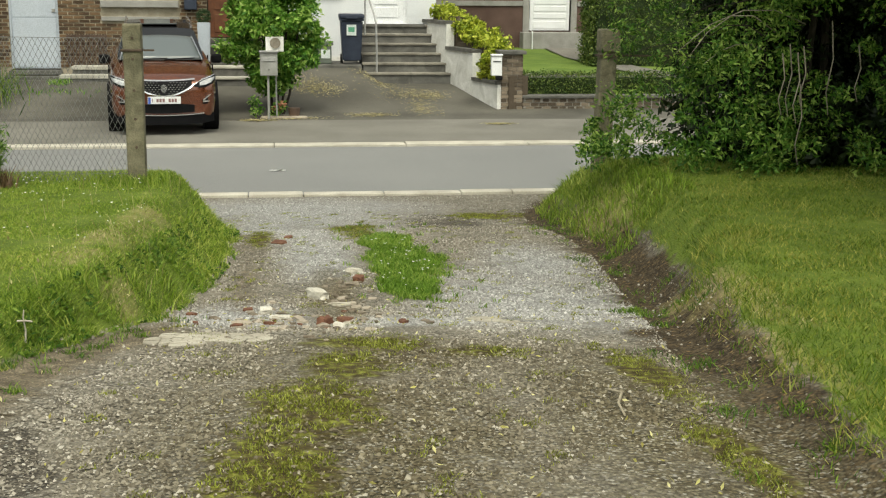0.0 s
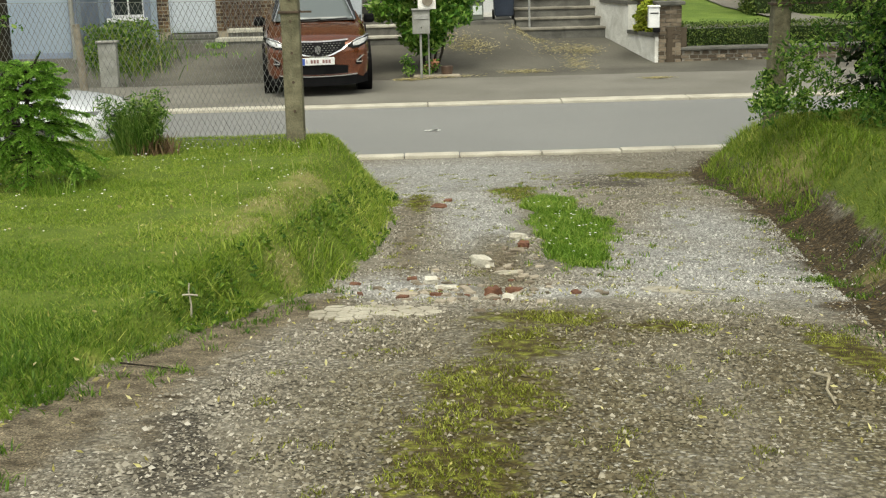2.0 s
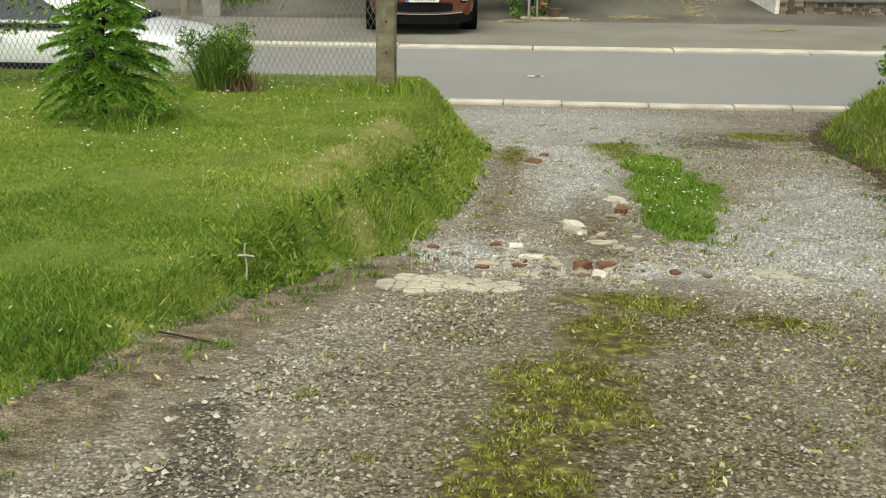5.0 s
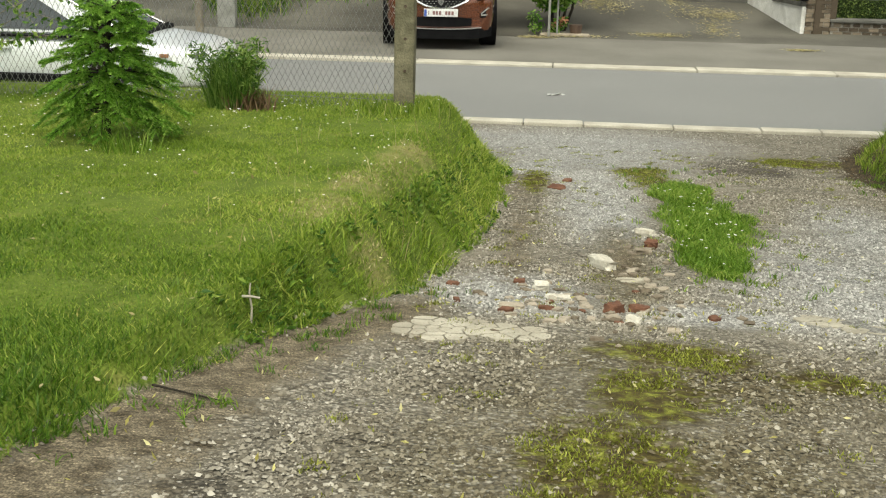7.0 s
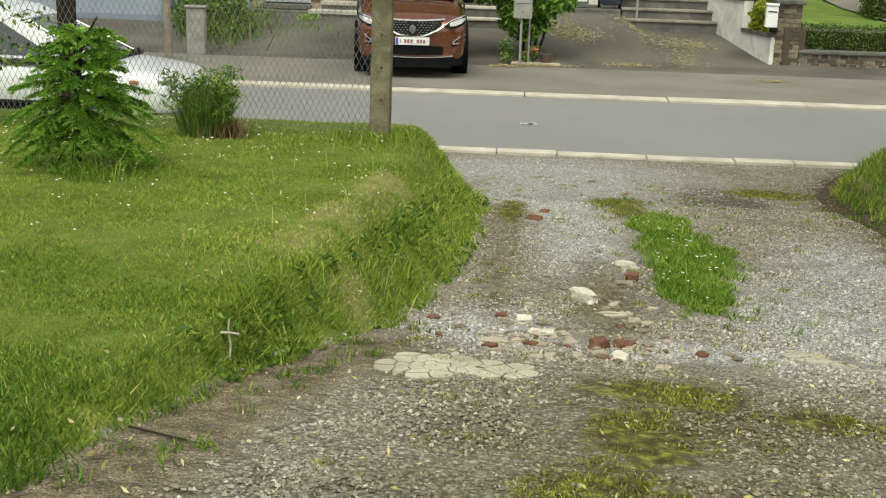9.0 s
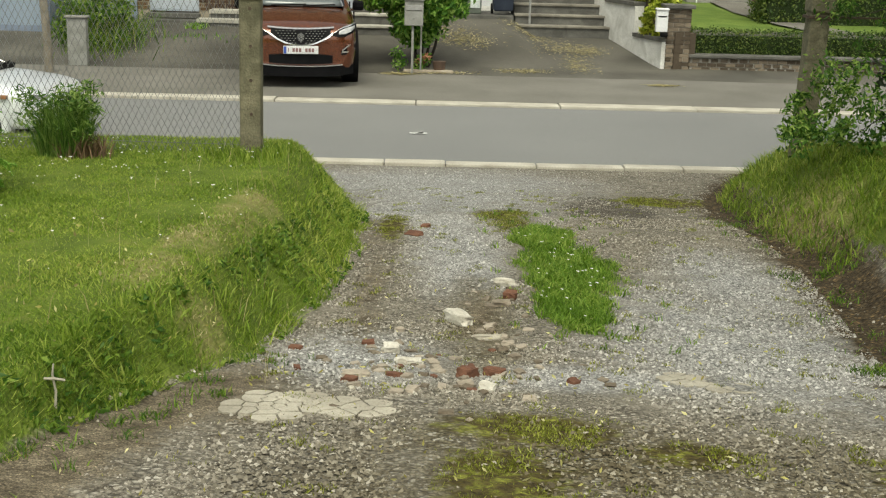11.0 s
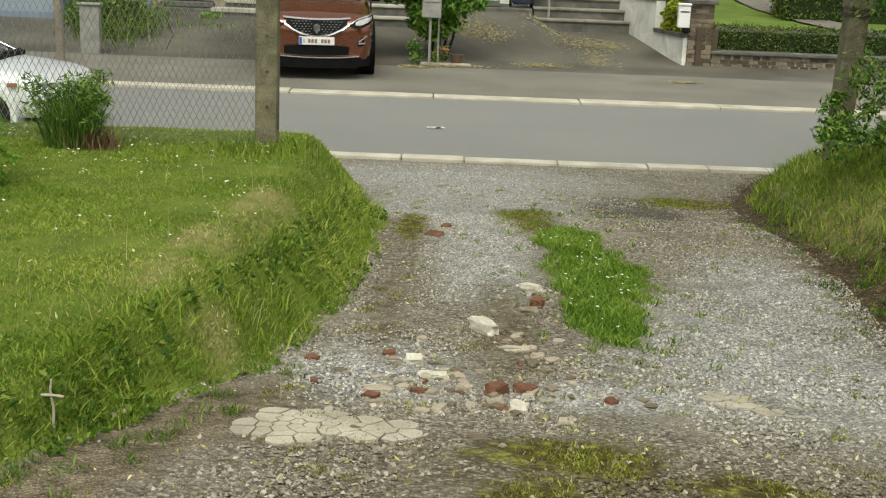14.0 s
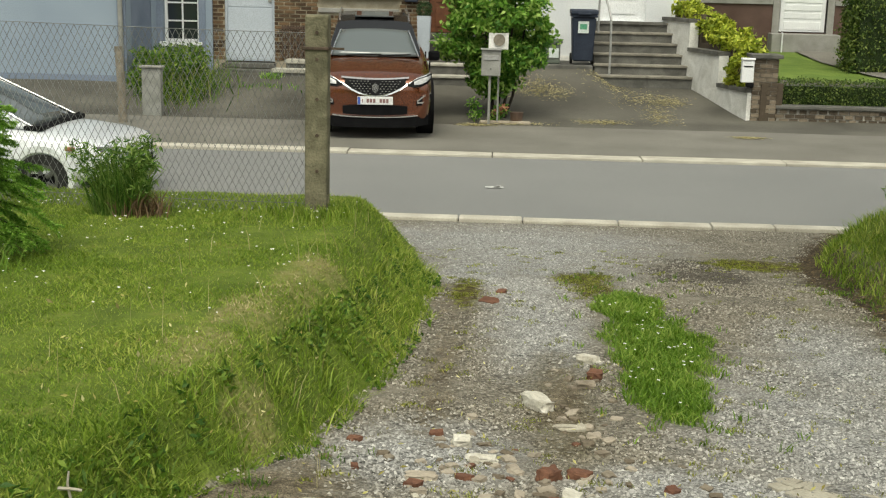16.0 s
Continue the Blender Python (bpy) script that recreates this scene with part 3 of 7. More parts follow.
BROWN = [(0.3, 4.6, 0.95, 2.0), (1.35, 4.6, 0.6, 2.2), (0.5, 5.9, 0.8, 0.6), (0.4, 8.2, 0.2, 1.2)]
TAR = [(-0.80, 4.62, 0.19, 0.33), (-0.72, 4.3, 0.2, 0.3), (1.6, 11.9, 0.55, 1.6)]
SLABS = [(-0.36, 6.42, 0.2, 0.2), (-0.12, 6.38, 0.18, 0.12), (1.17, 7.07, 0.09, 0.11), (1.31, 6.95, 0.14, 0.13)]
EARTH = [(2.62, 10.3, 0.3, 1.2), (2.45, 8.7, 0.25, 1.2)]


def dry(x, y):
    return blob(x, y, [(-0.80, 9.1, 0.22, 0.4), (-0.86, 8.6, 0.22, 0.5), (-0.95, 8.1, 0.24, 0.5), (-1.02, 7.5, 0.2, 0.5), (-0.75, 7.2, 0.15, 0.3), (2.75, 10.6, 0.35, 1.2), (2.3, 6.6, 0.25, 1.2), (2.1, 5.2, 0.15, 0.7)])


def left_soil(x, y):
    """Bare earth along the lip of the lawn."""
    return np.exp(-((x - left_edge(y) - 0.16) / 0.24) ** 2) * smooth01((7.4 - y) / 0.8)


def garden():
    xs = np.concatenate([np.linspace(-60, -8.4, 12), np.arange(-8, -2.9, 0.1), np.arange(-2.9, 4.3, 0.045), np.arange(4.3, 8.01, 0.1), np.linspace(8.4, 60, 12)])
    ys = np.concatenate([np.linspace(-60, -2.5, 10), np.arange(-2, 2.9, 0.1), np.arange(2.9, 15.01, 0.05), [15.08]])
    X, Y = np.meshgrid(xs, ys)
    Z = land(X, Y)
    near = (np.abs(X) < 8) & (Y > -2)
    Z = Z + np.where(near, 0.014 * noise2(X, Y, 2.1) + 0.007 * noise2(X, Y, 7.3, 5.0), 0) * np.where(Y > 14.5, 0.3, 1)
    nx, ny = len(xs), len(ys)
    verts = np.stack([X, Y, Z], -1).reshape(-1, 3)
    i = (np.arange(ny - 1)[:, None] * nx + np.arange(nx - 1)).ravel()
    tris = np.concatenate([np.stack([i, i + 1, i + nx + 1], 1), np.stack([i, i + nx + 1, i + nx], 1)])
    ob = tri_mesh("ground", verts, tris, M["ground"])
    ob.data.polygons.foreach_set("use_smooth", [True] * len(tris))
    x, y = X.ravel(), Y.ravel()
    xl, xr = left_edge(y), right_edge(y)
    turf = np.maximum(smooth01((xl - x + 0.08) / 0.2), smooth01((x - xr - 0.25) / 0.25))
    turf = np.maximum(turf, 0.9 * blob(x, y, ISLAND))
    soil = np.maximum(0.62 * blob(x, y, SOIL), 0.92 * left_soil(x, y))
    shaded_earth = np.maximum(np.exp(-((x - xr - 0.14) / 0.27) ** 2), blob(x, y, EARTH))
    for name, v in (("turf", turf), ("dry", 0.5 * dry(x, y)), ("soil", soil), ("shaded_earth", shaded_earth), ("brown", 0.78 * blob(x, y, BROWN)), ("tar", 0.8 * blob(x, y, TAR)), ("moss", 0.85 * blob(x, y, MOSS)), ("pale", 0.8 * blob(x, y, PALE))):
        a = ob.data.attributes.new(name, "FLOAT", "POINT")
        a.data.foreach_set("value", np.asarray(v, np.float32))
    return tagged(ob, "sloping gravel drive between two turfed banks", "ground", kind="structure")


ground = garden()


def strip_sheet(name, x0, x1, ys, zf, material, label, cat, step=0.5):
    bm = bmesh.new()
    xs = np.arange(x0, x1 + 0.01, step)
    rows = [[bm.verts.new((x, y, zf(y, x) + 0.008 * noise.noise((x * 0.8, y * 0.8, 3)))) for x in xs] for y in ys]
    for r0, r1 in zip(rows, rows[1:]):
        for k in range(len(xs) - 1):
            bm.faces.new((r0[k], r0[k + 1], r1[k + 1], r1[k]))
    return tagged(mesh_object(name, bm, material, smooth=True), label, cat, kind="structure")


road = strip_sheet("road", -60, 60, [15.22, 16.5, 18, 19.72], lambda y, x: 0.0 + 0.02 * math.sin((y - 15.2) / 4.5 * math.pi), M["asphalt"], "grey asphalt village road", "road", 1.0)
pavement = strip_sheet("pavement", -40, 40, [20.08, 20.8, 21.5, 22.2, 22.9], far_z, M["footway"], "pale worn tarmac footway along the road", "pavement", 0.25)
forecourt = strip_sheet("forecourt", -40, 40, [22.9, 23.5, 24, 24.5, 25, 25.5, 26, 26.5, 27, 28.2], far_z, M["pavement"], "worn brown-grey tarmac forecourt with dark patches", "forecourt", 0.25)
bm = boxed(-80, 80, -80, 120, -0.5, -0.25)
tagged(mesh_object("earth", bm, M["pavement"]), "plain earth under the place", "ground", kind="structure")


def kerb(name, y0, y1, z, lengths, label):
    root = thing(name, (0, y0, 0), label, "kerb", kind="structure")
    x = -14.0
    k = 0
    while x < 14:
        ln = lengths[k % len(lengths)]
        p = part("kerb_stone", boxed(x + 0.006, x + ln - 0.006, y0 + 0.01 * math.sin(k * 2.3), y1, -0.15, z + 0.006 * math.sin(k * 1.7), bevel=0.012), M["kerb"], root)
        x += ln
        k += 1
    keep_world(root)
    return root


kerb("near_kerb", 15.02, 15.21, 0.045, [0.92, 0.62, 0.97, 1.0, 0.64, 0.95], "row of pale worn concrete kerb stones")
kerb("far_kerb", 19.74, 20.07, 0.035, [2.0, 2.05, 1.95], "pale concrete gutter strip along the road")
bm = bmesh.new()
for k in range(9):
    a, r = rng.uniform(0, 6.28), rng.uniform(0, 0.06)
    cx, cy = 0.06 + r * math.cos(a) * 1.6, 17.12 + r * math.sin(a)
    ring = [bm.verts.new((cx + 0.03 * math.cos(t) * rng.uniform(0.6, 1.3), cy + 0.06 * math.sin(t) * rng.uniform(0.6, 1.3), 0.026)) for t in np.linspace(0, 6.28, 8)[:-1]]
    bm.faces.new(ring)
tagged(mesh_object("road_chip", bm, M["white_mark"]), "small white splash mark on the asphalt", "road mark", kind="structure")


# ---- houses ----
def wall_with_holes(bm, x0, x1, z0, z1, y0, y1, holes):
    """A wall from y0 (front) to y1 with rectangular openings (x0, x1, z0, z1) right through it."""
    xs = sorted({x0, x1, *[h[0] for h in holes], *[h[1] for h in holes]})
    zs = sorted({z0, z1, *[h[2] for h in holes], *[h[3] for h in holes]})
    xs, zs = [x for x in xs if x0 <= x <= x1], [z for z in zs if z0 <= z <= z1]
    for a, b in zip(xs, xs[1:]):
        run = None
        for c, d in zip(zs, zs[1:]):
            inside = any(h[0] <= (a + b) / 2 <= h[1] and h[2] <= (c + d) / 2 <= h[3] for h in holes)
            if inside:
                if run:
                    box(bm, a, b, y0, y1, *run)
                run = None
            else:
                run = (run[0], d) if run else (c, d)
        if run:
            box(bm, a, b, y0, y1, *run)
    bmesh.ops.remove_doubles(bm, verts=bm.verts[:], dist=0.0005)
    return bm


def frame_bm(x0, x1, z0, z1, y0, y1, w, cols=1, rows=1, bar=0.03):
    bm = bmesh.new()
    box(bm, x0, x0 + w, y0, y1, z0, z1)
    box(bm, x1 - w, x1, y0, y1, z0, z1)
    box(bm, x0 + w, x1 - w, y0, y1, z0, z0 + w)
    box(bm, x0 + w, x1 - w, y0, y1, z1 - w, z1)
    for k in range(1, cols):
        x = x0 + w + (x1 - x0 - 2 * w) * k / cols
        box(bm, x - bar / 2, x + bar / 2, y0 + 0.005, y1, z0 + w, z1 - w)
    for k in range(1, rows):
        z = z0 + w + (z1 - z0 - 2 * w) * k / rows
        box(bm, x0 + w, x1 - w, y0 + 0.008, y1, z - bar / 2, z + bar / 2)
    return bm


def window(house, x0, x1, z0, z1, y, w, material, cols=1, rows=1, bar=0.03, curtain=False):
    """A window part set back in its opening: frame, panes, and a dark room or blind behind."""
    fr = part("window", frame_bm(x0, x1, z0, z1, y, y + 0.06, w, cols, rows, bar), material, house)
    n = 0
    for c in range(cols):
        for r in range(rows):
            a0, a1 = (x0 + w + (x1 - x0 - 2 * w) * (c + i) / cols for i in (0, 1))
            b0, b1 = (z0 + w + (z1 - z0 - 2 * w) * (r + i) / rows for i in (0, 1))
            part("pane", boxed(a0, a1, y + 0.035, y + 0.042, b0, b1), M["curtain"] if curtain else M["glass"], fr)
    return fr


HOUSE_TOP = 6.4


def house_shell(name, x0, x1, y, depth, z0, material, holes, label, side_material=None):
    h = thing(name, ((x0 + x1) / 2, y, z0), label, "house")
    part("front_wall", wall_with_holes(bmesh.new(), x0, x1, z0 - 0.5, HOUSE_TOP, y, y + 0.3, holes), material, h)
    sm = side_material or material
    part("side_wall", boxed(x0, x0 + 0.3, y + 0.3, y + depth, z0 - 0.5, HOUSE_TOP), sm, h)
    part("side_wall", boxed(x1 - 0.3, x1, y + 0.3, y + depth, z0 - 0.5, HOUSE_TOP), sm, h)
    part("rear_wall", boxed(x0 + 0.3, x1 - 0.3, y + depth - 0.3, y + depth, z0 - 0.5, HOUSE_TOP), sm, h)
    bm = bmesh.new()
    a = [bm.verts.new(p) for p in ((x0 - 0.1, y - 0.3, HOUSE_TOP), (x1 + 0.1, y - 0.3, HOUSE_TOP), (x1 + 0.1, y + depth + 0.3, HOUSE_TOP), (x0 - 0.1, y + depth + 0.3, HOUSE_TOP))]
    r = [bm.verts.new(p) for p in ((x0 - 0.1, y + depth / 2, HOUSE_TOP + 2.4), (x1 + 0.1, y + depth / 2, HOUSE_TOP + 2.4))]
    for f in ((a[0], a[1], r[1], r[0]), (a[2], a[3], r[0], r[1]), (a[1], a[2], r[1]), (a[3], a[0], r[0]), (a[3], a[2], a[1], a[0])):
        bm.faces.new(f)
    part("roof", bm, M["roof"], h)
    return h


def panel_door(house, x0, x1, z0, z1, y, material, panels, frame_w=0.07, knob=None, glass=None):
    d = part("door", boxed(x0 + frame_w, x1 - frame_w, y + 0.03, y + 0.075, z0, z1 - frame_w), material, house)
    bm = bmesh.new()
    box(bm, x0, x0 + frame_w, y, y + 0.09, z0, z1)
    box(bm, x1 - frame_w, x1, y, y + 0.09, z0, z1)
    box(bm, x0 + frame_w, x1 - frame_w, y, y + 0.09, z1 - frame_w, z1)
    part("door_frame", bm, material, house)
    for px0, px1, pz0, pz1 in panels:
        part("panel", boxed(px0, px1, y + 0.015, y + 0.031, pz0, pz1, bevel=0.006), material, d)
    if glass:
        part("door_glass", boxed(*glass[:2], y + 0.018, y + 0.03, *glass[2:]), M["glass"], d)
    if knob:
        part("handle", boxed(knob[0] - 0.07, knob[0] + 0.07, y - 0.02, y + 0.014, knob[1] - 0.02, knob[1] + 0.02, bevel=0.008), M["iron"], d)
    return d


# blue-grey house: a recessed bay with a tall window beside a wing that stands forward
BY = 27.4
blue = house_shell("blue_house", -6.89, -5.66, BY, 8, 0.4, M["blue_render"], [(-6.64, -5.93, 1.07, 2.95)], "blue-grey rendered house with a white window")
window(blue, -6.64, -5.93, 1.07, 2.95, BY + 0.10, 0.055, M["white_paint"], 2, 5, 0.03)
part("window_sill", boxed(-6.72, -5.86, BY - 0.06, BY + 0.1, 0.98, 1.07, bevel=0.01), M["white_paint"], blue)
bm = bmesh.new()
box(bm, -6.78, -6.64, BY - 0.025, BY, 0.98, 3.09)
box(bm, -5.93, -5.80, BY - 0.025, BY, 0.98, 3.09)
box(bm, -6.78, -5.80, BY - 0.027, BY, 2.95, 3.10)
part("window_surround", bm, M["blue_trim"], blue)
part("plinth", boxed(-6.88, -5.66, BY - 0.03, BY, 0.2, 0.62), M["blue_trim"], blue)
keep_world(blue)
wing = house_shell("blue_house_wing", -16.0, -6.90, 25.8, 9, 0.3, M["blue_render"], [], "plain pale blue-grey rendered wing of a house", M["blue_trim"])
part("corner_strip", boxed(-7.06, -6.90, 25.76, 25.8, 0.0, HOUSE_TOP), M["blue_trim"], wing)
part("downpipe", tube(bmesh.new(), [(-6.98, 25.7, 0.1), (-6.98, 25.7, 3.4), (-6.98, 25.7, 6.3)], 0.045, 10), M["box_grey"], wing, "grey rainwater downpipe")
part("dark_plinth", boxed(-16, -7.07, 25.77, 25.8, 0.0, 0.5), M["blue_trim"], wing)
keep_world(wing)

# yellow-brown brick house
BRICK_HOLES = [(-5.42, -4.42, 0.62, 2.80), (-3.42, -2.09, 2.16, 3.75), (-1.38, -0.48, 1.36, 3.6)]
bhouse = house_shell("brick_house", -5.65, -0.26, BY + 0.02, 8, 0.5, M["mortar"], BRICK_HOLES, "yellow-brown brick terraced house with a pale side door", M["brick_joined"])
d = part("side_door", boxed(-5.38, -4.46, BY + 0.10, BY + 0.15, 0.72, 2.76), M["pale_door"], bhouse, "pale grey painted plank door")
part("upper_leaf", boxed(-5.36, -4.48, BY + 0.09, BY + 0.101, 1.78, 2.74, bevel=0.004), M["pale_door"], d)
part("lower_leaf", boxed(-5.36, -4.48, BY + 0.09, BY + 0.101, 0.75, 1.755, bevel=0.004), M["pale_door"], d)
part("latch", boxed(-4.56, -4.49, BY + 0.06, BY + 0.095, 1.88, 1.95, bevel=0.006), M["box_grey"], d)
bm = bmesh.new()
box(bm, -5.42, -5.38, BY + 0.06, BY + 0.2, 0.72, 2.80)
box(bm, -4.46, -4.42, BY + 0.06, BY + 0.2, 0.72, 2.80)
box(bm, -5.38, -4.46, BY + 0.06, BY + 0.2, 2.76, 2.80)
part("door_frame", bm, M["pale_door"], bhouse)
part("threshold", boxed(-5.44, -4.40, BY - 0.18, BY + 0.3, 0.60, 0.69, bevel=0.01), M["blue_stone"], bhouse)
part("threshold_step", boxed(-5.5, -4.3, BY - 0.42, BY - 0.19, 0.35, 0.585, bevel=0.012), M["blue_stone"], bhouse)
w = window(bhouse, -3.42, -2.09, 2.16, 3.75, BY + 0.10, 0.07, M["brown_wood"], 2, 1, 0.1, curtain=True)
part("window_sill", boxed(-3.55, -1.96, BY - 0.1, BY + 0.1, 1.99, 2.13, bevel=0.012), M["grey_stone"], bhouse)
part("stone_band", boxed(-3.55, -1.95, BY - 0.05, BY + 0.02, 1.71, 1.80, bevel=0.01), M["grey_stone"], bhouse)
fd = part("front_door", boxed(-1.36, -0.50, BY + 0.12, BY + 0.18, 1.38, 3.55), M["brown_wood"], bhouse, "red-brown varnished front door")
part("door_glass", boxed(-1.26, -0.72, BY + 0.10, BY + 0.119, 2.5, 3.4), M["curtain"], fd)
for a, b in ((1.48, 1.85), (1.95, 2.38)):
    part("panel", boxed(-1.24, -0.66, BY + 0.10, BY + 0.119, a, b, bevel=0.01), M["brown_wood"], fd)
# iron cellar grille
gr = part("cellar_grille", boxed(-4.28, -3.46, BY - 0.02, BY + 0.015, 1.38, 1.42), M["iron"], bhouse, "brown iron cellar grille")
for k in range(15):
    x = -4.26 + k * 0.056
    part("bar", boxed(x - 0.012, x + 0.012, BY - 0.03, BY - 0.006, 0.80, 1.44), M["iron"], gr)
keep_world(bhouse)


def lay_bricks(house, x0, x1, z0, z1, y, holes, material, joined, limit=300, bl=0.20, bh=0.057, gap=0.02, start=0.0, proud=0.014):
    """Running bond of single bricks proud of the mortar; those past the limit are one joined part."""
    me = bpy.data.meshes.new("brick")
    b0 = box(bmesh.new(), 0, bl, 0, 0.03, 0, bh)
    b0.to_mesh(me)
    b0.free()
    me.materials.append(material)
    rest = bmesh.new()
    spots = []
    row = 0
    z = z0
    while z + bh <= z1:
        x = x0 + (0 if row % 2 else -(bl + gap) / 2)
        while x < x1:
            a, b = max(x, x0), min(x + bl, x1)
            cuts = [h for h in holes if h[2] < z + bh and h[3] > z and h[0] < b and h[1] > a]
            for h in cuts:
                if a < h[0]:
                    b = h[0]
                elif b > h[1]:
                    a = h[1]
                else:
                    b = a
            if b - a > 0.03:
                spots.append((a, b, z))
            x += bl + gap
        z += bh + gap
        row += 1
    whole = [s for s in spots if abs(s[1] - s[0] - bl) < 0.002]
    near = set(whole[:limit])
    for s in spots:
        if s in near:
            o = new("brick", me)
            o.parent = house
            o.matrix_world = Matrix.Translation((s[0], y - proud + 0.004 * rng.uniform(-1, 1), s[2]))
            o.matrix_parent_inverse = Matrix.LocRotScale(house.location, None, None).inverted()
            o.matrix_basis = Matrix.Translation((s[0], y - proud + 0.004 * rng.uniform(-1, 1), s[2]))
        else:
            box(rest, s[0], s[1], y - proud + 0.003 * rng.uniform(-1, 1), y + 0.02, s[2], s[2] + bh)
    if rest.verts:
        r = part("bricks_rest", rest, joined, house)
        tagged(r, kind="stuff")
        r.matrix_parent_inverse = Matrix.LocRotScale(house.location, None, None).inverted()
    else:
        rest.free()


# white house
WY = 28.0
white = house_shell("white_house", -0.25, 3.56, WY, 8, 0.8, M["white_render"], [(0.16, 1.42, 2.33, 3.35), (2.0, 2.92, 1.67, 3.85)], "white rendered house with a white panelled door")
window(white, 0.16, 1.42, 2.33, 3.35, WY + 0.12, 0.05, M["white_paint"], 2, 1, 0.13)
part("roller_blind", boxed(0.22, 1.36, WY + 0.13, WY + 0.15, 3.12, 3.30), M["grey_stone"], white)
part("window_sill", boxed(0.08, 1.52, WY - 0.07, WY + 0.1, 2.24, 2.32, bevel=0.01), M["grey_stone"], white)
pn = [(2.2, 2.72, 1.80, 2.02)] + [(2.2, 2.72, 2.08 + 0.11 * k, 2.17 + 0.11 * k) for k in range(3)] + [(2.16, 2.76, 2.42, 2.68)]
panel_door(white, 2.0, 2.92, 1.67, 3.85, WY + 0.06, M["white_paint"], pn, 0.07, (2.46, 2.55), (2.32, 2.60, 2.75, 3.4))
part("door_lamp", boxed(2.98, 3.03, WY - 0.04, WY, 2.7, 2.78, bevel=0.008), M["grey_stone"], white)
part("plinth", boxed(-0.25, 1.86, WY - 0.03, WY, 0.3, 0.95), M["dirty_white"], white)
keep_world(white)

# maroon house, set back behind a garden
RY = 35.0
mh = [(4.66, 5.72, 2.22, 4.2), (7.0, 8.2, 1.34, 4.0), (9.38, 10.36, 2.38, 3.5), (11.15, 12.25, 2.2, 3.5)]
maroon = house_shell("maroon_house", 2.6, 18, RY, 9, 0.7, M["maroon"], mh, "dark maroon brick house with grey stone surrounds")
window(maroon, 4.66, 5.72, 2.22, 4.2, RY + 0.12, 0.09, M["white_paint"], 2, 5, 0.045)
window(maroon, 9.38, 10.36, 2.38, 3.5, RY + 0.12, 0.08, M["white_paint"], 1, 1, curtain=True)
window(maroon, 11.15, 12.25, 2.2, 3.5, RY + 0.12, 0.09, M["white_paint"], 2, 1, 0.06, curtain=True)
for nm, (a, b, c, e) in (("window_surround", mh[0]), ("door_surround", mh[1]), ("window_surround", mh[2]), ("window_surround", mh[3])):
    bm = bmesh.new()
    box(bm, a - 0.17, a, RY - 0.03, RY + 0.1, c - 0.02, e + 0.2)
    box(bm, b, b + 0.17, RY - 0.03, RY + 0.1, c - 0.02, e + 0.2)
    box(bm, a, b, RY - 0.03, RY + 0.1, e, e + 0.2)
    part(nm, bm, M["grey_stone"], maroon)
for a, b in ((2.6, 6.82), (8.38, 9.2), (10.55, 18)):
    part("string_course", boxed(a, b, RY - 0.05, RY, 2.04, 2.18, bevel=0.01), M["grey_stone"], maroon)
pn = [(7.14, 8.06, 1.42, 1.62), (7.14, 8.06, 1.70, 1.84), (7.14, 8.06, 1.90, 2.04), (7.14, 8.06, 2.10, 2.22), (7.14, 8.06, 2.34, 3.1)]
panel_door(maroon, 7.03, 8.17, 1.37, 3.26, RY + 0.05, M["white_paint"], pn, 0.06, (7.6, 2.30))
window(maroon, 7.03, 8.17, 3.28, 4.0, RY + 0.08, 0.06, M["white_paint"], 3, 1, 0.03)
part("door_step", boxed(6.75, 8.45, RY - 0.5, RY + 0.3, 0.75, 1.33, bevel=0.02), M["grey_stone"], maroon)
part("wall_lamp", boxed(6.36, 6.50, RY - 0.12, RY, 2.75, 3.05, bevel=0.02), M["grey_stone"], maroon)
part("door_rail", tube(bmesh.new(), [(7.0, RY - 0.55, 0.6), (7.0, RY - 0.55, 1.35), (7.0, RY - 0.1, 1.4)], 0.02), M["white_paint"], maroon)
keep_world(maroon)
maroon.location.x += 0.09
maroon.location.z -= 0.06


# ---- steps, walls and front gardens across the road ----
steps = thing("white_house_steps", (2.8, 27, 0.4), "worn grey bluestone front steps with dark risers", "steps")
for k in range(6):
    z1 = 0.70 + 0.192 * k
    y0 = 26.36 + 0.27 * k
    x1 = 3.95 - 0.0 * k - (y0 - 26.36) * 0.256
    bm = boxed(1.86, x1, y0 + 0.03, 28.0, z1 - 0.192 - (0.2 if k == 0 else 0), z1 - 0.05)
    part("riser", bm, M["blue_stone"], steps)
    part("tread", boxed(1.84, x1, y0, min(28.0, y0 + 0.33), z1 - 0.048, z1, bevel=0.012), M["step_stone"], steps)
part("door_slab", boxed(1.84, 3.3, 27.70, 28.06, 1.602, 1.66, bevel=0.012), M["blue_stone"], steps)
keep_world(steps)

ledge = tagged(mesh_object("bin_ledge", boxed(-0.1, 1.82, 26.5, 27.96, 0.3, 0.86, bevel=0.02), M["blue_stone"]), "low bluestone ledge beside the steps", "ledge")

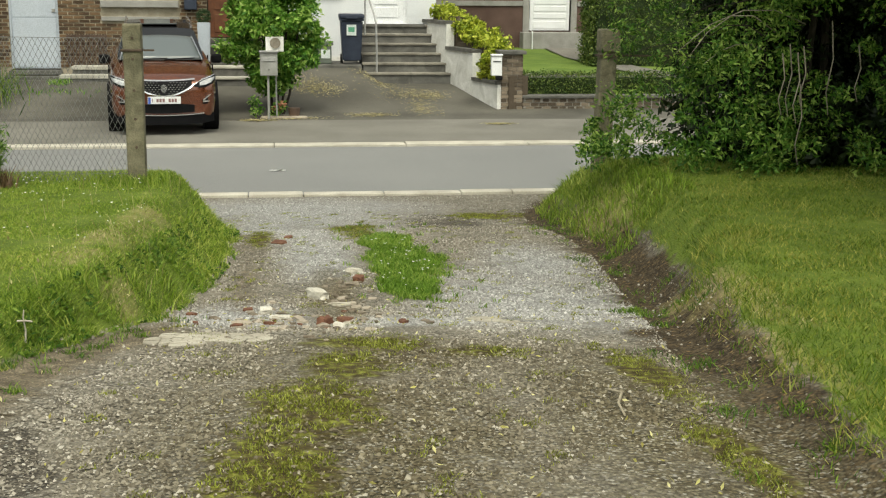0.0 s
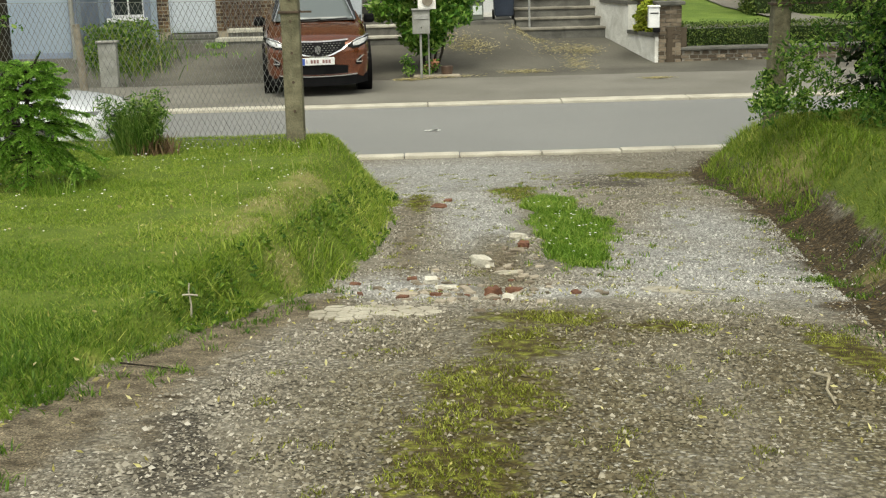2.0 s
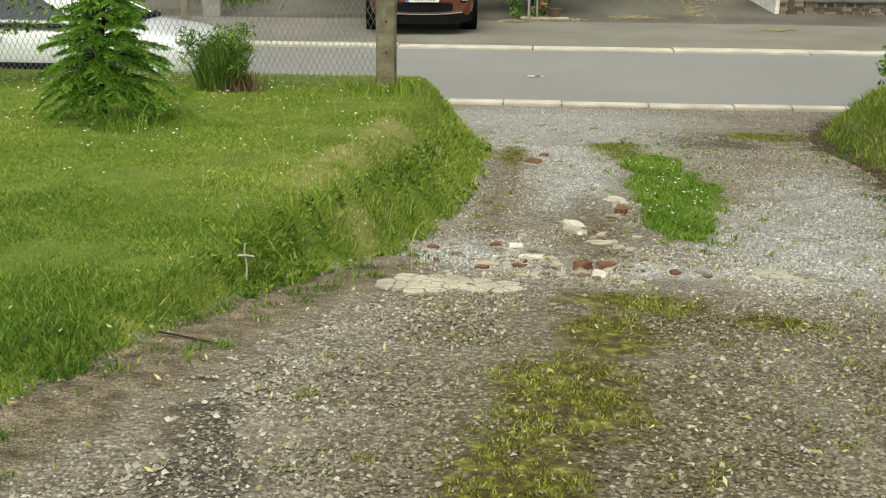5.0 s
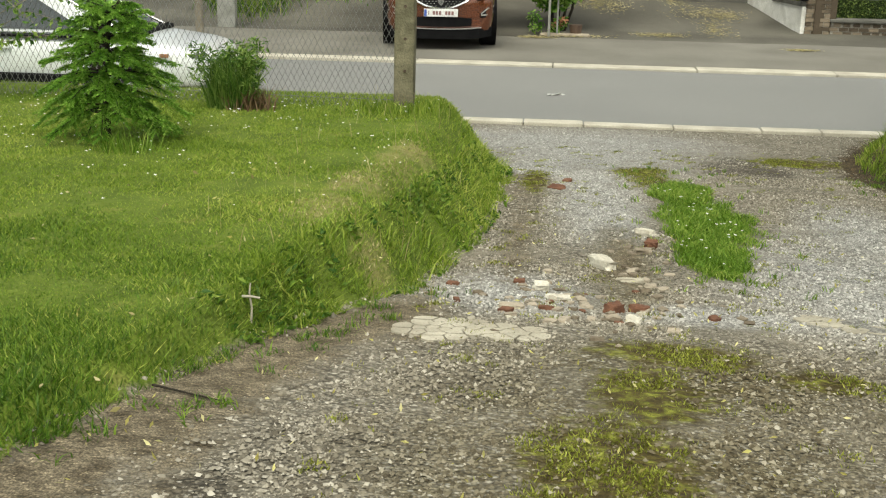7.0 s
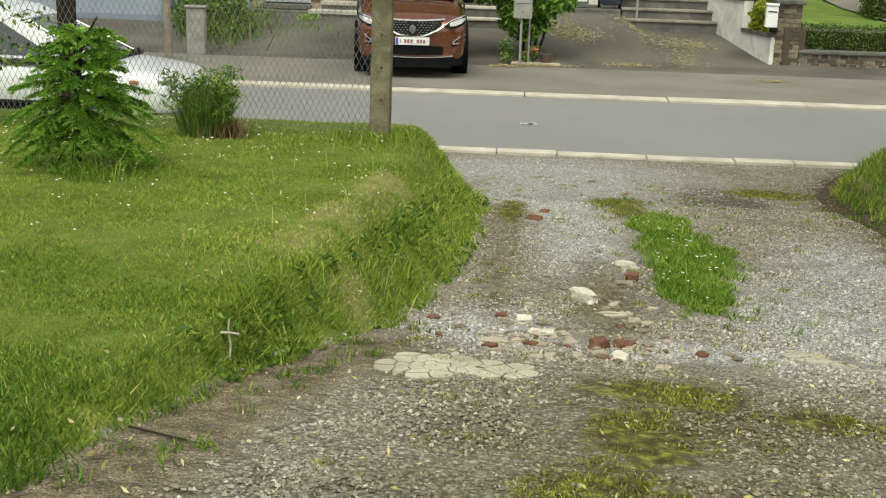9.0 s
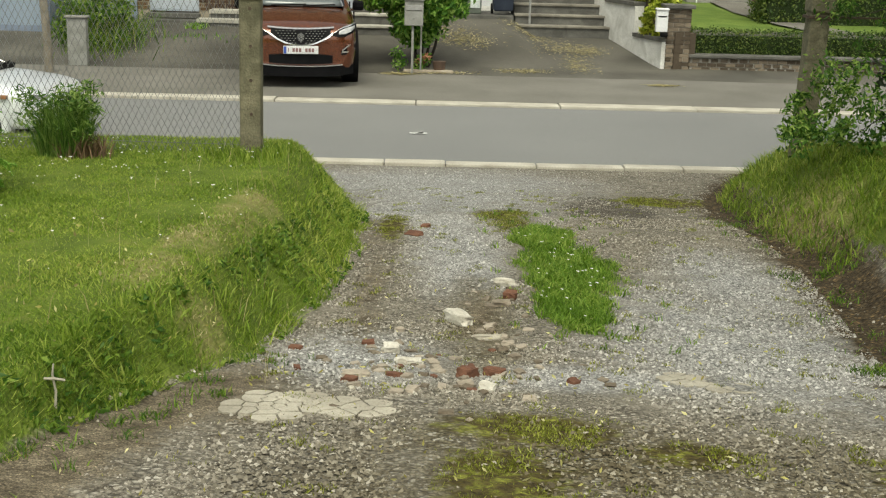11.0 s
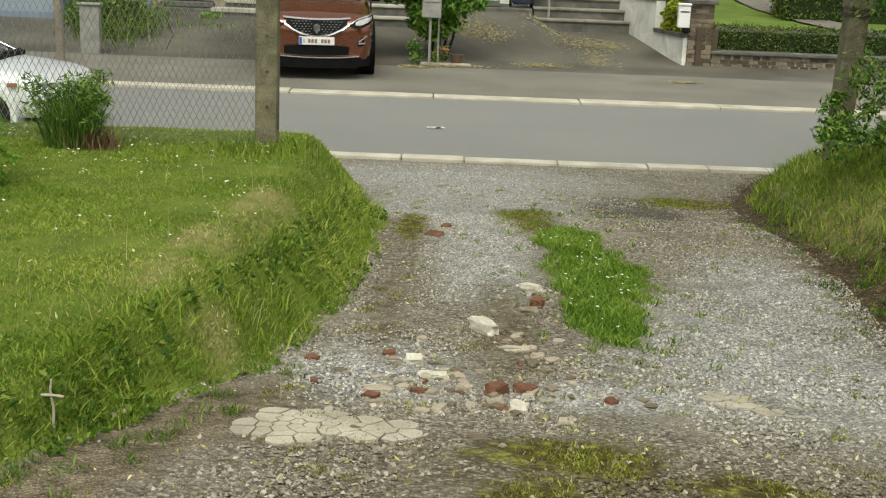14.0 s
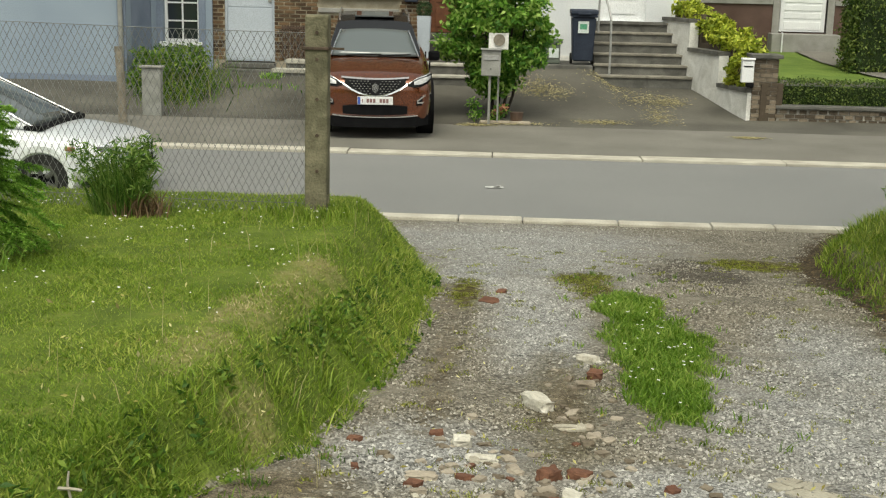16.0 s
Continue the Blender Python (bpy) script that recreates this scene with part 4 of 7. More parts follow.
bsteps = thing("brick_house_steps", (-0.9, 26.6, 0.4), "four pale-edged stone steps to the brick house", "steps")
for k in range(4):
    z1 = 0.62 + 0.205 * k
    y0 = 26.15 + 0.28 * k
    part("riser", boxed(-1.42, -0.30, y0 + 0.03, 27.38, z1 - 0.25, z1 - 0.045), M["blue_stone"], bsteps)
    part("tread", boxed(-1.46, -0.28, y0, min(27.38, y0 + 0.34), z1 - 0.043, z1 + 0.01, bevel=0.012), M["light_stone"], bsteps)
part("upper_block", boxed(-1.40, -0.30, 27.1, 27.4, 0.9, 1.36), M["blue_stone"], bsteps)
keep_world(bsteps)

gsteps = thing("cellar_steps", (-3.9, 26.9, 0.5), "two low pale stone ledges under the cellar grille", "steps")
part("tread", boxed(-4.15, -3.2, 27.0, 27.36, 0.72, 0.80, bevel=0.012), M["light_stone"], gsteps)
part("riser", boxed(-4.13, -3.2, 27.03, 27.36, 0.4, 0.718), M["blue_stone"], gsteps)
part("lower_tread", boxed(-4.35, -3.2, 26.65, 26.99, 0.56, 0.64, bevel=0.012), M["light_stone"], gsteps)
part("lower_riser", boxed(-4.33, -3.2, 26.68, 26.99, 0.3, 0.558), M["blue_stone"], gsteps)
keep_world(gsteps)

# stepped white garden wall with dark coping, running from the pier to the house
GW = [((3.36, 27.98), (3.70, 26.65), 1.70), ((3.70, 26.65), (4.05, 25.3), 1.17), ((4.05, 25.3), (4.36, 24.14), 0.62)]
gwall = thing("garden_wall", (3.9, 26, 0.3), "stepped white rendered garden wall with dark coping", "wall")


def slanted(bm, p, q, half, z0a, z0b, z1):
    d = Vector((q[0] - p[0], q[1] - p[1], 0)).normalized()
    n = Vector((-d.y, d.x, 0)) * half
    pts = []
    for c, zb in ((p, z0a), (q, z0b)):
        for s in (-1, 1):
            for z in (zb, z1):
                pts.append(bm.verts.new((c[0] + s * n.x, c[1] + s * n.y, z)))
    for f in ((0, 1, 3, 2), (4, 6, 7, 5), (0, 4, 5, 1), (2, 3, 7, 6), (0, 2, 6, 4), (1, 5, 7, 3)):
        bm.faces.new([pts[i] for i in f])
    return bm


for p, q, top in GW:
    part("wall_length", slanted(bmesh.new(), p, q, 0.09, 0.0, 0.0, top), M["dirty_white"], gwall)
    part("coping", slanted(bmesh.new(), p, q, 0.12, top + 0.002, top + 0.002, top + 0.07), M["blue_stone"], gwall)
keep_world(gwall)
bed = thing("raised_bed", (4.3, 26, 0.3), "raised brick flower bed behind the garden wall", "flower bed")
for p, q, top in GW:
    s = 0.33
    part("bed_block", slanted(bmesh.new(), (p[0] + s, p[1]), (q[0] + s, q[1]), 0.2, 0.0, 0.0, top + 0.16), M["old_brick"], bed)
keep_world(bed)

pier = thing("wall_pier", (4.55, 24.25, 0.0), "grey-brown brick garden pier with flat stone cap", "pier")
part("core", boxed(4.365, 4.755, 24.13, 24.5, -0.1, 1.2), M["dark_mortar"], pier)
part("cap", boxed(4.30, 4.82, 24.05, 24.58, 1.202, 1.27, bevel=0.012), M["blue_stone"], pier)
for r in range(16):
    z = -0.02 + r * 0.076
    xs = [(4.355, 4.55), (4.562, 4.765)] if r % 2 else [(4.355, 4.45), (4.462, 4.657), (4.669, 4.765)]
    for a, b in xs:
        part("brick", boxed(a, b, 24.115 + 0.006 * rng.uniform(-1, 1), 24.2, z, z + 0.064), M["old_brick"], pier)
    for a, b in ([(24.13, 24.31), (24.32, 24.5)] if r % 2 else [(24.13, 24.22), (24.23, 24.42), (24.43, 24.5)]):
        part("brick", boxed(4.345 + 0.004 * rng.uniform(-1, 1), 4.37, a, b, z, z + 0.064), M["old_brick"], pier)
keep_world(pier)

lowwall = thing("low_brick_wall", (7, 24.2, 0.0), "low grey-brown brick garden wall with stone coping", "wall")
part("core", boxed(4.77, 13, 24.17, 24.4, -0.15, 0.36), M["dark_mortar"], lowwall)
part("coping", boxed(4.77, 13, 24.1, 24.45, 0.362, 0.415, bevel=0.01), M["blue_stone"], lowwall)
for r in range(6):
    z = -0.09 + r * 0.075
    x = 4.78 - (0.1 if r % 2 else 0)
    while x < 7.0:
        if x > 4.7:
            part("brick", boxed(max(x, 4.775), x + 0.135 + 0.02 * math.sin(x * 40 + r), 24.15 + 0.008 * rng.uniform(-1, 1), 24.18, z, z + 0.058), M["old_brick"], lowwall)
        x += 0.168
bm = bmesh.new()
for r in range(6):
    x = 7.05
    while x < 13:
        box(bm, x, x + 0.14, 24.155, 24.18, -0.09 + r * 0.075, -0.032 + r * 0.075)
        x += 0.168
tagged(part("bricks_rest", bm, M["old_brick"], lowwall), kind="stuff")
keep_world(lowwall)

bm = bmesh.new()
xs = np.linspace(4.5, 26, 40)
ys = np.linspace(24.4, 35, 24)
gz = lambda x, y: 0.36 + (y - 24.4) * 0.045 + 0.02 * noise.noise((x, y, 1))
rows = [[bm.verts.new((x, y, gz(x, y))) for x in xs] for y in ys]
for r0, r1 in zip(rows, rows[1:]):
    for k in range(len(xs) - 1):
        bm.faces.new((r0[k], r0[k + 1], r1[k + 1], r1[k]))
tagged(mesh_object("front_lawn", bm, mat("short_lawn", (0.085, 0.145, 0.022), (0.15, 0.215, 0.04), 2.0, 0.9, 0.5, 60), smooth=True), "mown front lawn behind a low wall", "lawn", kind="structure")
bm = bmesh.new()
pts = [(7.9, 34.6), (7.9, 32.0), (8.3, 29.5), (9.2, 27.0), (10.5, 24.6)]
va = [(bm.verts.new((x - 0.45, y, gz(x, y) + 0.03)), bm.verts.new((x + 0.45, y, gz(x, y) + 0.03))) for x, y in pts]
for (a, b), (c, e) in zip(va, va[1:]):
    bm.faces.new((a, b, e, c))
tagged(mesh_object("garden_path", bm, M["footway"]), "worn grey-brown garden path", "path", kind="structure")


def hedge_box(name, x0, x1, y0, y1, z0, z1, n, size, material, label, wobble=0.05):
    """A clipped hedge: a dense box of small leaves over a core coloured dark as shade."""
    h = thing(name, ((x0 + x1) / 2, (y0 + y1) / 2, z0), label, "hedge")
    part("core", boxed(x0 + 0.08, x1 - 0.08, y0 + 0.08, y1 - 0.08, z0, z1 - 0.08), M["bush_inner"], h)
    u = rng.uniform(0, 1, (n, 3))
    face = rng.choice(4, n, p=[0.5, 0.3, 0.1, 0.1])
    P = np.stack([x0 + u[:, 0] * (x1 - x0), y0 + u[:, 1] * (y1 - y0), z0 + u[:, 2] * (z1 - z0)], 1)
    P[face == 0, 1] = y0
    P[face == 1, 2] = z1
    P[face == 2, 0] = x0
    P[face == 3, 0] = x1
    P += rng.normal(size=(n, 3)) * wobble
    N = np.zeros((n, 3))
    N[face == 0, 1] = -1
    N[face == 1, 2] = 1
    v, t = leaves(P, N, size, size * 0.55)
    tagged(tri_mesh("foliage", v, t, material, h), kind="stuff")
    keep_world(h)
    return h


hedge_box("small_hedge", 4.85, 11.5, 24.5, 24.9, 0.38, 0.80, 9000, 0.05, M["hedge"], "low clipped dark green hedge behind the wall", 0.03)
hedge_box("tall_hedge", 7.66, 20, 30.0, 31.2, 0.6, 2.40, 22000, 0.08, M["hedge"], "tall clipped dark green hedge in the garden", 0.05)


# ---- gate posts and fence ----
def fence_post(name, x, y, z0, z1, w, label, lean=0.0):
    p = thing(name, (x, y, z0), label, "post")
    bm = boxed(x - w / 2, x + w / 2, y - w / 2, y + w / 2, z0 - 0.3, z1, bevel=0.012)
    bmesh.ops.subdivide_edges(bm, edges=[e for e in bm.edges if abs(e.verts[0].co.z - e.verts[1].co.z) > 0.5], cuts=10, use_grid_fill=True)
    for v in bm.verts:
        v.co += Vector((noise.noise(v.co * 9), noise.noise(v.co * 9 + Vector((3, 3, 3))), 0)) * 0.005
        v.co.x += lean * (v.co.z - z0)
    part("shaft", bm, M["concrete_post"], p)
    return p


postl = fence_post("gate_post", -1.03, 10.57, 0.93, 2.125, 0.138, "mossy square concrete gate post in the turf", 0.006)
bm = bmesh.new()
box(bm, -1.11, -0.95, 10.49, 10.65, 1.915, 1.935, bevel=0.004)
box(bm, -0.94, -0.86, 10.53, 10.545, 1.918, 1.932)
part("wire_tie", bm, M["rust"], postl, "rusty wire tied round the post")
for z in (1.62, 1.86, 1.40, 1.18, 2.02):
    part("bolt_hole", disc(bmesh.new(), (-1.02, 10.497, z), (0, 1, 0), 0.011, 0.008, 10), M["rust"], postl)
keep_world(postl)
postr = fence_post("gate_post", 3.12, 12.1, 0.75, 2.05, 0.155, "mossy square concrete gate post among the bush", 0.03)
part("head", boxed(3.065, 3.255, 12.0, 12.2, 1.84, 2.055, bevel=0.02), M["concrete_post"], postr)
bm = bmesh.new()
box(bm, 3.055, 3.24, 12.01, 12.19, 1.80, 1.82)
box(bm, 3.24, 4.4, 12.09, 12.11, 1.80, 1.815)
part("wire_tie", bm, M["rust"], postr, "rusty wire tied round the post")
keep_world(postr)
fence = thing("wire_fence", (-4, 10.57, 0.95), "sagging galvanised diamond mesh fence along the turf", "fence")
bm = bmesh.new()
half = 0.0105
for k in range(340):
    x0 = -1.11 - k * 0.021
    pts = []
    for j in range(28):
        z = 0.90 + j * 0.0418
        sag = 0.012 * math.sin(x0 * 2.1) + 0.008 * math.sin(z * 6 + x0)
        pts.append((x0 + (half if (j + k) % 2 else -half), 10.57 + sag * 0.5, z + 0.015 * math.sin(x0 * 1.3)))
    tube(bm, pts, 0.0021, 3)
tagged(part("wire_mesh", bm, M["wire"], fence), kind="stuff")
bm = bmesh.new()
for z in (0.98, 2.03):
    tube(bm, [(-1.1 - i * 0.35, 10.572, z + 0.015 * math.sin((-1.1 - i * 0.35) * 1.3)) for i in range(21)], 0.002, 4)
part("strand", bm, M["wire"], fence)
part("post", boxed(-3.30, -3.19, 10.60, 10.70, 0.6, 2.6, bevel=0.01), M["bark"], fence, "dark weathered wooden fence post")
part("post", boxed(-6.05, -5.95, 10.60, 10.70, 0.6, 2.2, bevel=0.01), M["bark"], fence, "dark weathered wooden fence post")
keep_world(fence)


# ---- cars ----
def loft(stations):
    """A body skin from cross-sections (y, half width, bottom, shoulder, top half width, top)."""
    bm = bmesh.new()
    rings = []
    for y, w, zb, zs, wt, zt in stations:
        zm = zb + (zs - zb) * 0.55
        half = [(w * 0.90, zb), (w * 0.955, zb + 0.06), (w * 1.005, zm), (w * 0.975, zs), (wt, zt - 0.012), (wt * 0.5, zt + 0.008)]
        pts = [(-a, b) for a, b in half] + [(0, zt + 0.014)] + half[::-1]
        rings.append([bm.verts.new((a, y, b)) for a, b in pts])
    for r0, r1 in zip(rings, rings[1:]):
        for k in range(len(r0)):
            bm.faces.new((r0[k], r0[(k + 1) % len(r0)], r1[(k + 1) % len(r0)], r1[k]))
    bm.faces.new(rings[0][::-1])
    bm.faces.new(rings[-1])
    bmesh.ops.recalc_face_normals(bm, faces=bm.faces)
    return bm


def smooth_part(name, bm, material, parent, label="", levels=2):
    o = part(name, bm, material, parent, label, smooth=True)
    s = o.modifiers.new("round", "SUBSURF")
    s.levels = s.render_levels = levels
    return o


def front_strip(path, thick, face):
    """A plate that follows the curved nose: path is (x, lower z, upper z) from one side to the other."""
    bm = bmesh.new()
    cols = []
    for x, z0, z1 in path:
        x = x * 0.95
        cols.append([bm.verts.new(p) for p in ((x, face(x, z0) - thick, z0), (x, face(x, z1) - thick, z1), (x, face(x, z1) + 0.04, z1), (x, face(x, z0) + 0.04, z0))])
    for a, b in zip(cols, cols[1:]):
        for k in range(4):
            bm.faces.new((a[k], b[k], b[(k + 1) % 4], a[(k + 1) % 4]))
    bm.faces.new(cols[0])
    bm.faces.new(cols[-1][::-1])
    return bm


def wheel(parent, x, y, r, width, arch_mat):
    w = part("wheel", disc(bmesh.new(), (x, y, r), (1, 0, 0), r, width, 28, r * 0.64), M["tyre"], parent)
    s = 1 if x > 0 else -1
    part("rim", disc(bmesh.new(), (x + s * width * 0.3, y, r), (1, 0, 0), r * 0.64, 0.05, 24, r * 0.5), M["rim"], w)
    part("hub", disc(bmesh.new(), (x + s * width * 0.2, y, r), (1, 0, 0), r * 0.5, 0.04, 20), M["black"], w)
    for k in range(5):
        a = k * 2 * math.pi / 5
        c, e = math.cos(a), math.sin(a)
        part("spoke", tube(bmesh.new(), [(x + s * width * 0.32, y + 0.05 * c, r + 0.05 * e), (x + s * width * 0.32, y + r * 0.6 * c, r + r * 0.6 * e)], 0.026, 6), M["rim"], w)
    part("wheel_arch", disc(bmesh.new(), (x + s * 0.0, y, r + 0.01), (1, 0, 0), r + 0.075, width + 0.02, 28, r + 0.012), arch_mat, parent)


def car(name, place, turn, paint, label, L=4.45, W=0.92, hood=1.02, roof=1.60, roof_mat=None, suv=True):
    c = thing(name, (0, 0, 0), label, "car")
    k = L / 4.45
    hz = hood
    st = [(0.00, W * 0.66, 0.31, hz * 0.64, W * 0.60, hz * 0.72), (0.05, W * 0.86, 0.25, hz * 0.76, W * 0.78, hz * 0.83), (0.18, W * 0.955, 0.22, hz * 0.86, W * 0.80, hz * 0.92), (0.5, W * 0.99, 0.22, hz * 0.92, W * 0.82, hz * 0.985), (1.2, W, 0.23, hz * 0.98, W * 0.84, hz * 1.085), (2.2, W, 0.23, hz * 1.0, W * 0.86, hz * 1.08), (3.6, W, 0.23, hz * 1.0, W * 0.86, hz * 1.09), (4.2, W * 0.97, 0.25, hz, W * 0.84, hz * 1.08), (4.38, W * 0.92, 0.30, hz * 0.96, W * 0.8, hz), (4.45, W * 0.82, 0.36, hz * 0.9, W * 0.7, hz * 0.95)]
    st = [(y * k, *rest) for y, *rest in st]
    smooth_part("body", loft(st), paint, c)
    # cabin: pillars and roof as one shell, glass set proud of it
    b = hz * 1.055
    bm = bmesh.new()
    g0, g1 = (1.12, 1.98) if suv else (1.02, 2.22)
    prof = [(g0 * k, b), (g1 * k, roof - 0.06), ((g1 + 0.42) * k, roof), (3.3 * k, roof - 0.01), (3.85 * k, roof - 0.08), (4.28 * k, b)]
    cols = []
    for y, z in prof:
        w = W * (0.83 if z < b + 0.1 else 0.66)
        cols.append([bm.verts.new((-w, y, z)), bm.verts.new((-w * 0.55, y, z + 0.02)), bm.verts.new((w * 0.55, y, z + 0.02)), bm.verts.new((w, y, z))])
    for a, d in zip(cols, cols[1:]):
        for j in range(3):
            bm.faces.new((a[j], a[j + 1], d[j + 1], d[j]))
    for s in (0, 3):
        bm.faces.new([q[s] for q in cols])
    bm.faces.new([cols[0][i] for i in (3, 2, 1, 0)] + [cols[-1][i] for i in (0, 1, 2, 3)])
    bmesh.ops.recalc_face_normals(bm, faces=bm.faces)
    bmesh.ops.bevel(bm, geom=[e for e in bm.edges if e.calc_face_angle(0) > 0.4], offset=0.03, segments=2, affect="EDGES")
    cabin = part("cabin", bm, roof_mat or paint, c)

    def quad(name, p, material, lift, par, t=0.012):
        bm = bmesh.new()
        n = (Vector(p[1]) - Vector(p[0])).cross(Vector(p[2]) - Vector(p[0])).normalized()
        if n.dot(Vector(lift)) < 0:
            n = -n
        a = [bm.verts.new(Vector(q) + n * t) for q in p]
        d = [bm.verts.new(Vector(q) - n * t) for q in p]
        bm.faces.new(a)
        bm.faces.new(d[::-1])
        for i in range(4):
            bm.faces.new((a[i], d[i], d[(i + 1) % 4], a[(i + 1) % 4]))
        bmesh.ops.recalc_face_normals(bm, faces=bm.faces)
        return part(name, bm, material, par)

    wl, wu = W * 0.76, W * 0.60
    ys = lambda z: (g0 + (z - b) / (roof - 0.06 - b) * (g1 - g0)) * k
    z0, z1 = b + 0.02, roof - 0.17
    bm = bmesh.new()
    sheets = []
    for back in (0.0, 0.05):
        sheets.append([[bm.verts.new((u * (wl + (wu - wl) * q), ys(z0 + (z1 - z0) * q) - 0.035 - 0.09 * (1 - u * u) * (1 - 0.5 * q) + back, z0 + (z1 - z0) * q + 0.03 * (1 - u * u) * q)) for u in np.linspace(-1, 1, 11)] for q in np.linspace(0, 1, 6)])
    for g in sheets:
        for r0, r1 in zip(g, g[1:]):
            for j in range(10):
                bm.faces.new((r0[j], r0[j + 1], r1[j + 1], r1[j]))
    f, g = sheets
    rim = [(0, j) for j in range(11)] + [(i, 10) for i in range(1, 6)] + [(5, j) for j in range(9, -1, -1)] + [(i, 0) for i in range(4, 0, -1)]
    for (i0, j0), (i1, j1) in zip(rim, rim[1:] + rim[:1]):
        bm.faces.new((f[i0][j0], f[i1][j1], g[i1][j1], g[i0][j0]))
    bmesh.ops.recalc_face_normals(bm, faces=bm.faces)
    ws = part("windscreen", bm, M["screen_glass"], cabin, smooth=True)
    # bright tubes stand in for the sky's glint on the glossy pillars
    for sg in (-1, 1):
        part("pillar_glint", tube(bmesh.new(), [(sg * (wl + 0.012), ys(z0) - 0.05, z0), (sg * (wl + wu + 0.03) / 2, ys((z0 + z1) / 2) - 0.05, (z0 + z1) / 2), (sg * (wu + 0.012), ys(z1) - 0.045, z1)], 0.012, 6), M["chrome"], ws)
    for wx in ((-0.45, 0.1), (0.05, 0.55)):
        part("wiper", tube(bmesh.new(), [(wx[0], ys(z0) - 0.12, z0 + 0.01), (wx[1], ys(z0) - 0.12, z0 + 0.035)], 0.01, 5), M["black"], ws)
    for s in (-1, 1):
        sx = lambda z: s * W * (0.83 - 0.17 * (z - b) / (roof - 0.06 - b))
        za, zb2 = b + 0.06, roof - 0.13
        for y0, y1, y2, y3 in (((1.55, 2.72, 2.72, 2.1), (2.80, 3.60, 3.55, 2.80)) if suv else ((1.55, 2.74, 2.74, 2.35), (2.78, 3.75, 3.55, 2.78))):
            quad("side_window", [(sx(za), y0 * k, za), (sx(za), y1 * k, za), (sx(zb2), y2 * k, zb2), (sx(zb2), y3 * k, zb2)], M["car_glass"], (s, 0, 0), cabin)
        m = part("door_mirror", boxed(*sorted((s * W * 0.97, s * (W + 0.15))), 1.42 * k, 1.55 * k, hz * 0.98, hz * 0.98 + 0.15, bevel=0.035), M["black"] if suv else paint, c)
        part("mirror_cap", boxed(*sorted((s * (W + 0.0), s * (W + 0.148))), 1.41 * k, 1.44 * k, hz * 0.98 + 0.05, hz * 0.98 + 0.14, bevel=0.01), M["black"] if suv else paint, m)
        for yw in (0.86, 3.54):
            wheel(c, s * (W - 0.10), yw * k, 0.345 if suv else 0.27, 0.22, M["black"] if suv else paint)
        part("sill_cladding", boxed(*sorted((s * (W - 0.06), s * (W + 0.012))), 1.3 * k, 3.1 * k, 0.22, 0.36, bevel=0.02), M["black"], c)
        part("door_handle", boxed(*sorted((s * (W - 0.01), s * (W + 0.035))), 2.45 * k, 2.65 * k, hz * 0.86, hz * 0.86 + 0.035, bevel=0.01), paint, c)
        part("door_gap", boxed(*sorted((s * (W - 0.02), s * (W + 0.006))), 2.76 * k, 2.772 * k, 0.36, hz * 0.98), M["black"], c)
        part("door_gap", boxed(*sorted((s * (W - 0.02), s * (W + 0.006))), 1.45 * k, 1.462 * k, 0.36, hz * 0.96), M["black"], c)
    xw = [st[i][1] for i in range(4)]
    yw = [st[i][0] for i in range(4)]

    def face(x, z):
        fx = np.interp(abs(x), xw, yw) + 0.10 * min(1, abs(x) / W) ** 4
        fz = np.interp(z, [hz * 0.64, hz * 0.76, hz * 0.84, hz * 0.92], [0.0, 0.035, 0.09, 0.2])
        return float(max(fx, fz))

    line = lambda a, z0, z1, z0e, z1e, n=9: [(-a + 2 * a * i / (n - 1), z0 + (z0e - z0) * abs(2 * i / (n - 1) - 1) ** 2, z1 + (z1e - z1) * abs(2 * i / (n - 1) - 1) ** 2) for i in range(n)]
    if suv:
        g = part("grille", front_strip(line(0.47, 0.645, 0.865, 0.80, 0.885), 0.05, face), M["black"], c, "black grille with small chrome studs")
        part("grille_rim", front_strip(line(0.52, 0.866, 0.886, 0.888, 0.908), 0.056, face), M["chrome"], g)
        part("grille_rim", front_strip(line(0.50, 0.625, 0.648, 0.80, 0.83), 0.058, face), M["chrome"], g)
        for r in range(6):
            for q in range(-8, 9):
                x = q * 0.052 + (0.026 if r % 2 else 0)
                z = 0.845 - r * 0.034
                if 0.075 < abs(x) < 0.40 - r * 0.035:
                    part("stud", boxed(x - 0.011, x + 0.011, face(x, z) - 0.062, face(x, z), z - 0.005, z + 0.005), M["chrome"], g)
        bm = bmesh.new()
        ring = [bm.verts.new((x, face(0, 0.76) - 0.065, 0.75 + z)) for x, z in ((0, 0.075), (0.05, 0.045), (0.045, -0.03), (0, -0.075), (-0.045, -0.03), (-0.05, 0.045))]
        bm.faces.new(ring)
        bmesh.ops.solidify(bm, geom=bm.faces[:], thickness=0.015)
        part("badge", bm, M["chrome"], g)
        for s in (-1, 1):
            hl = part("headlight", front_strip([(s * x, a, d) for x, a, d in ((0.50, 0.79, 0.815), (0.60, 0.765, 0.865), (0.72, 0.775, 0.91), (0.83, 0.82, 0.935), (0.89, 0.87, 0.935))], 0.03, face), M["black"], c, "dark headlamp with bright lens")
            part("lens", front_strip([(s * x, a, d) for x, a, d in ((0.60, 0.80, 0.845), (0.70, 0.81, 0.885), (0.80, 0.845, 0.91), (0.86, 0.88, 0.922))], 0.036, face), M["lamp_lens"], hl)
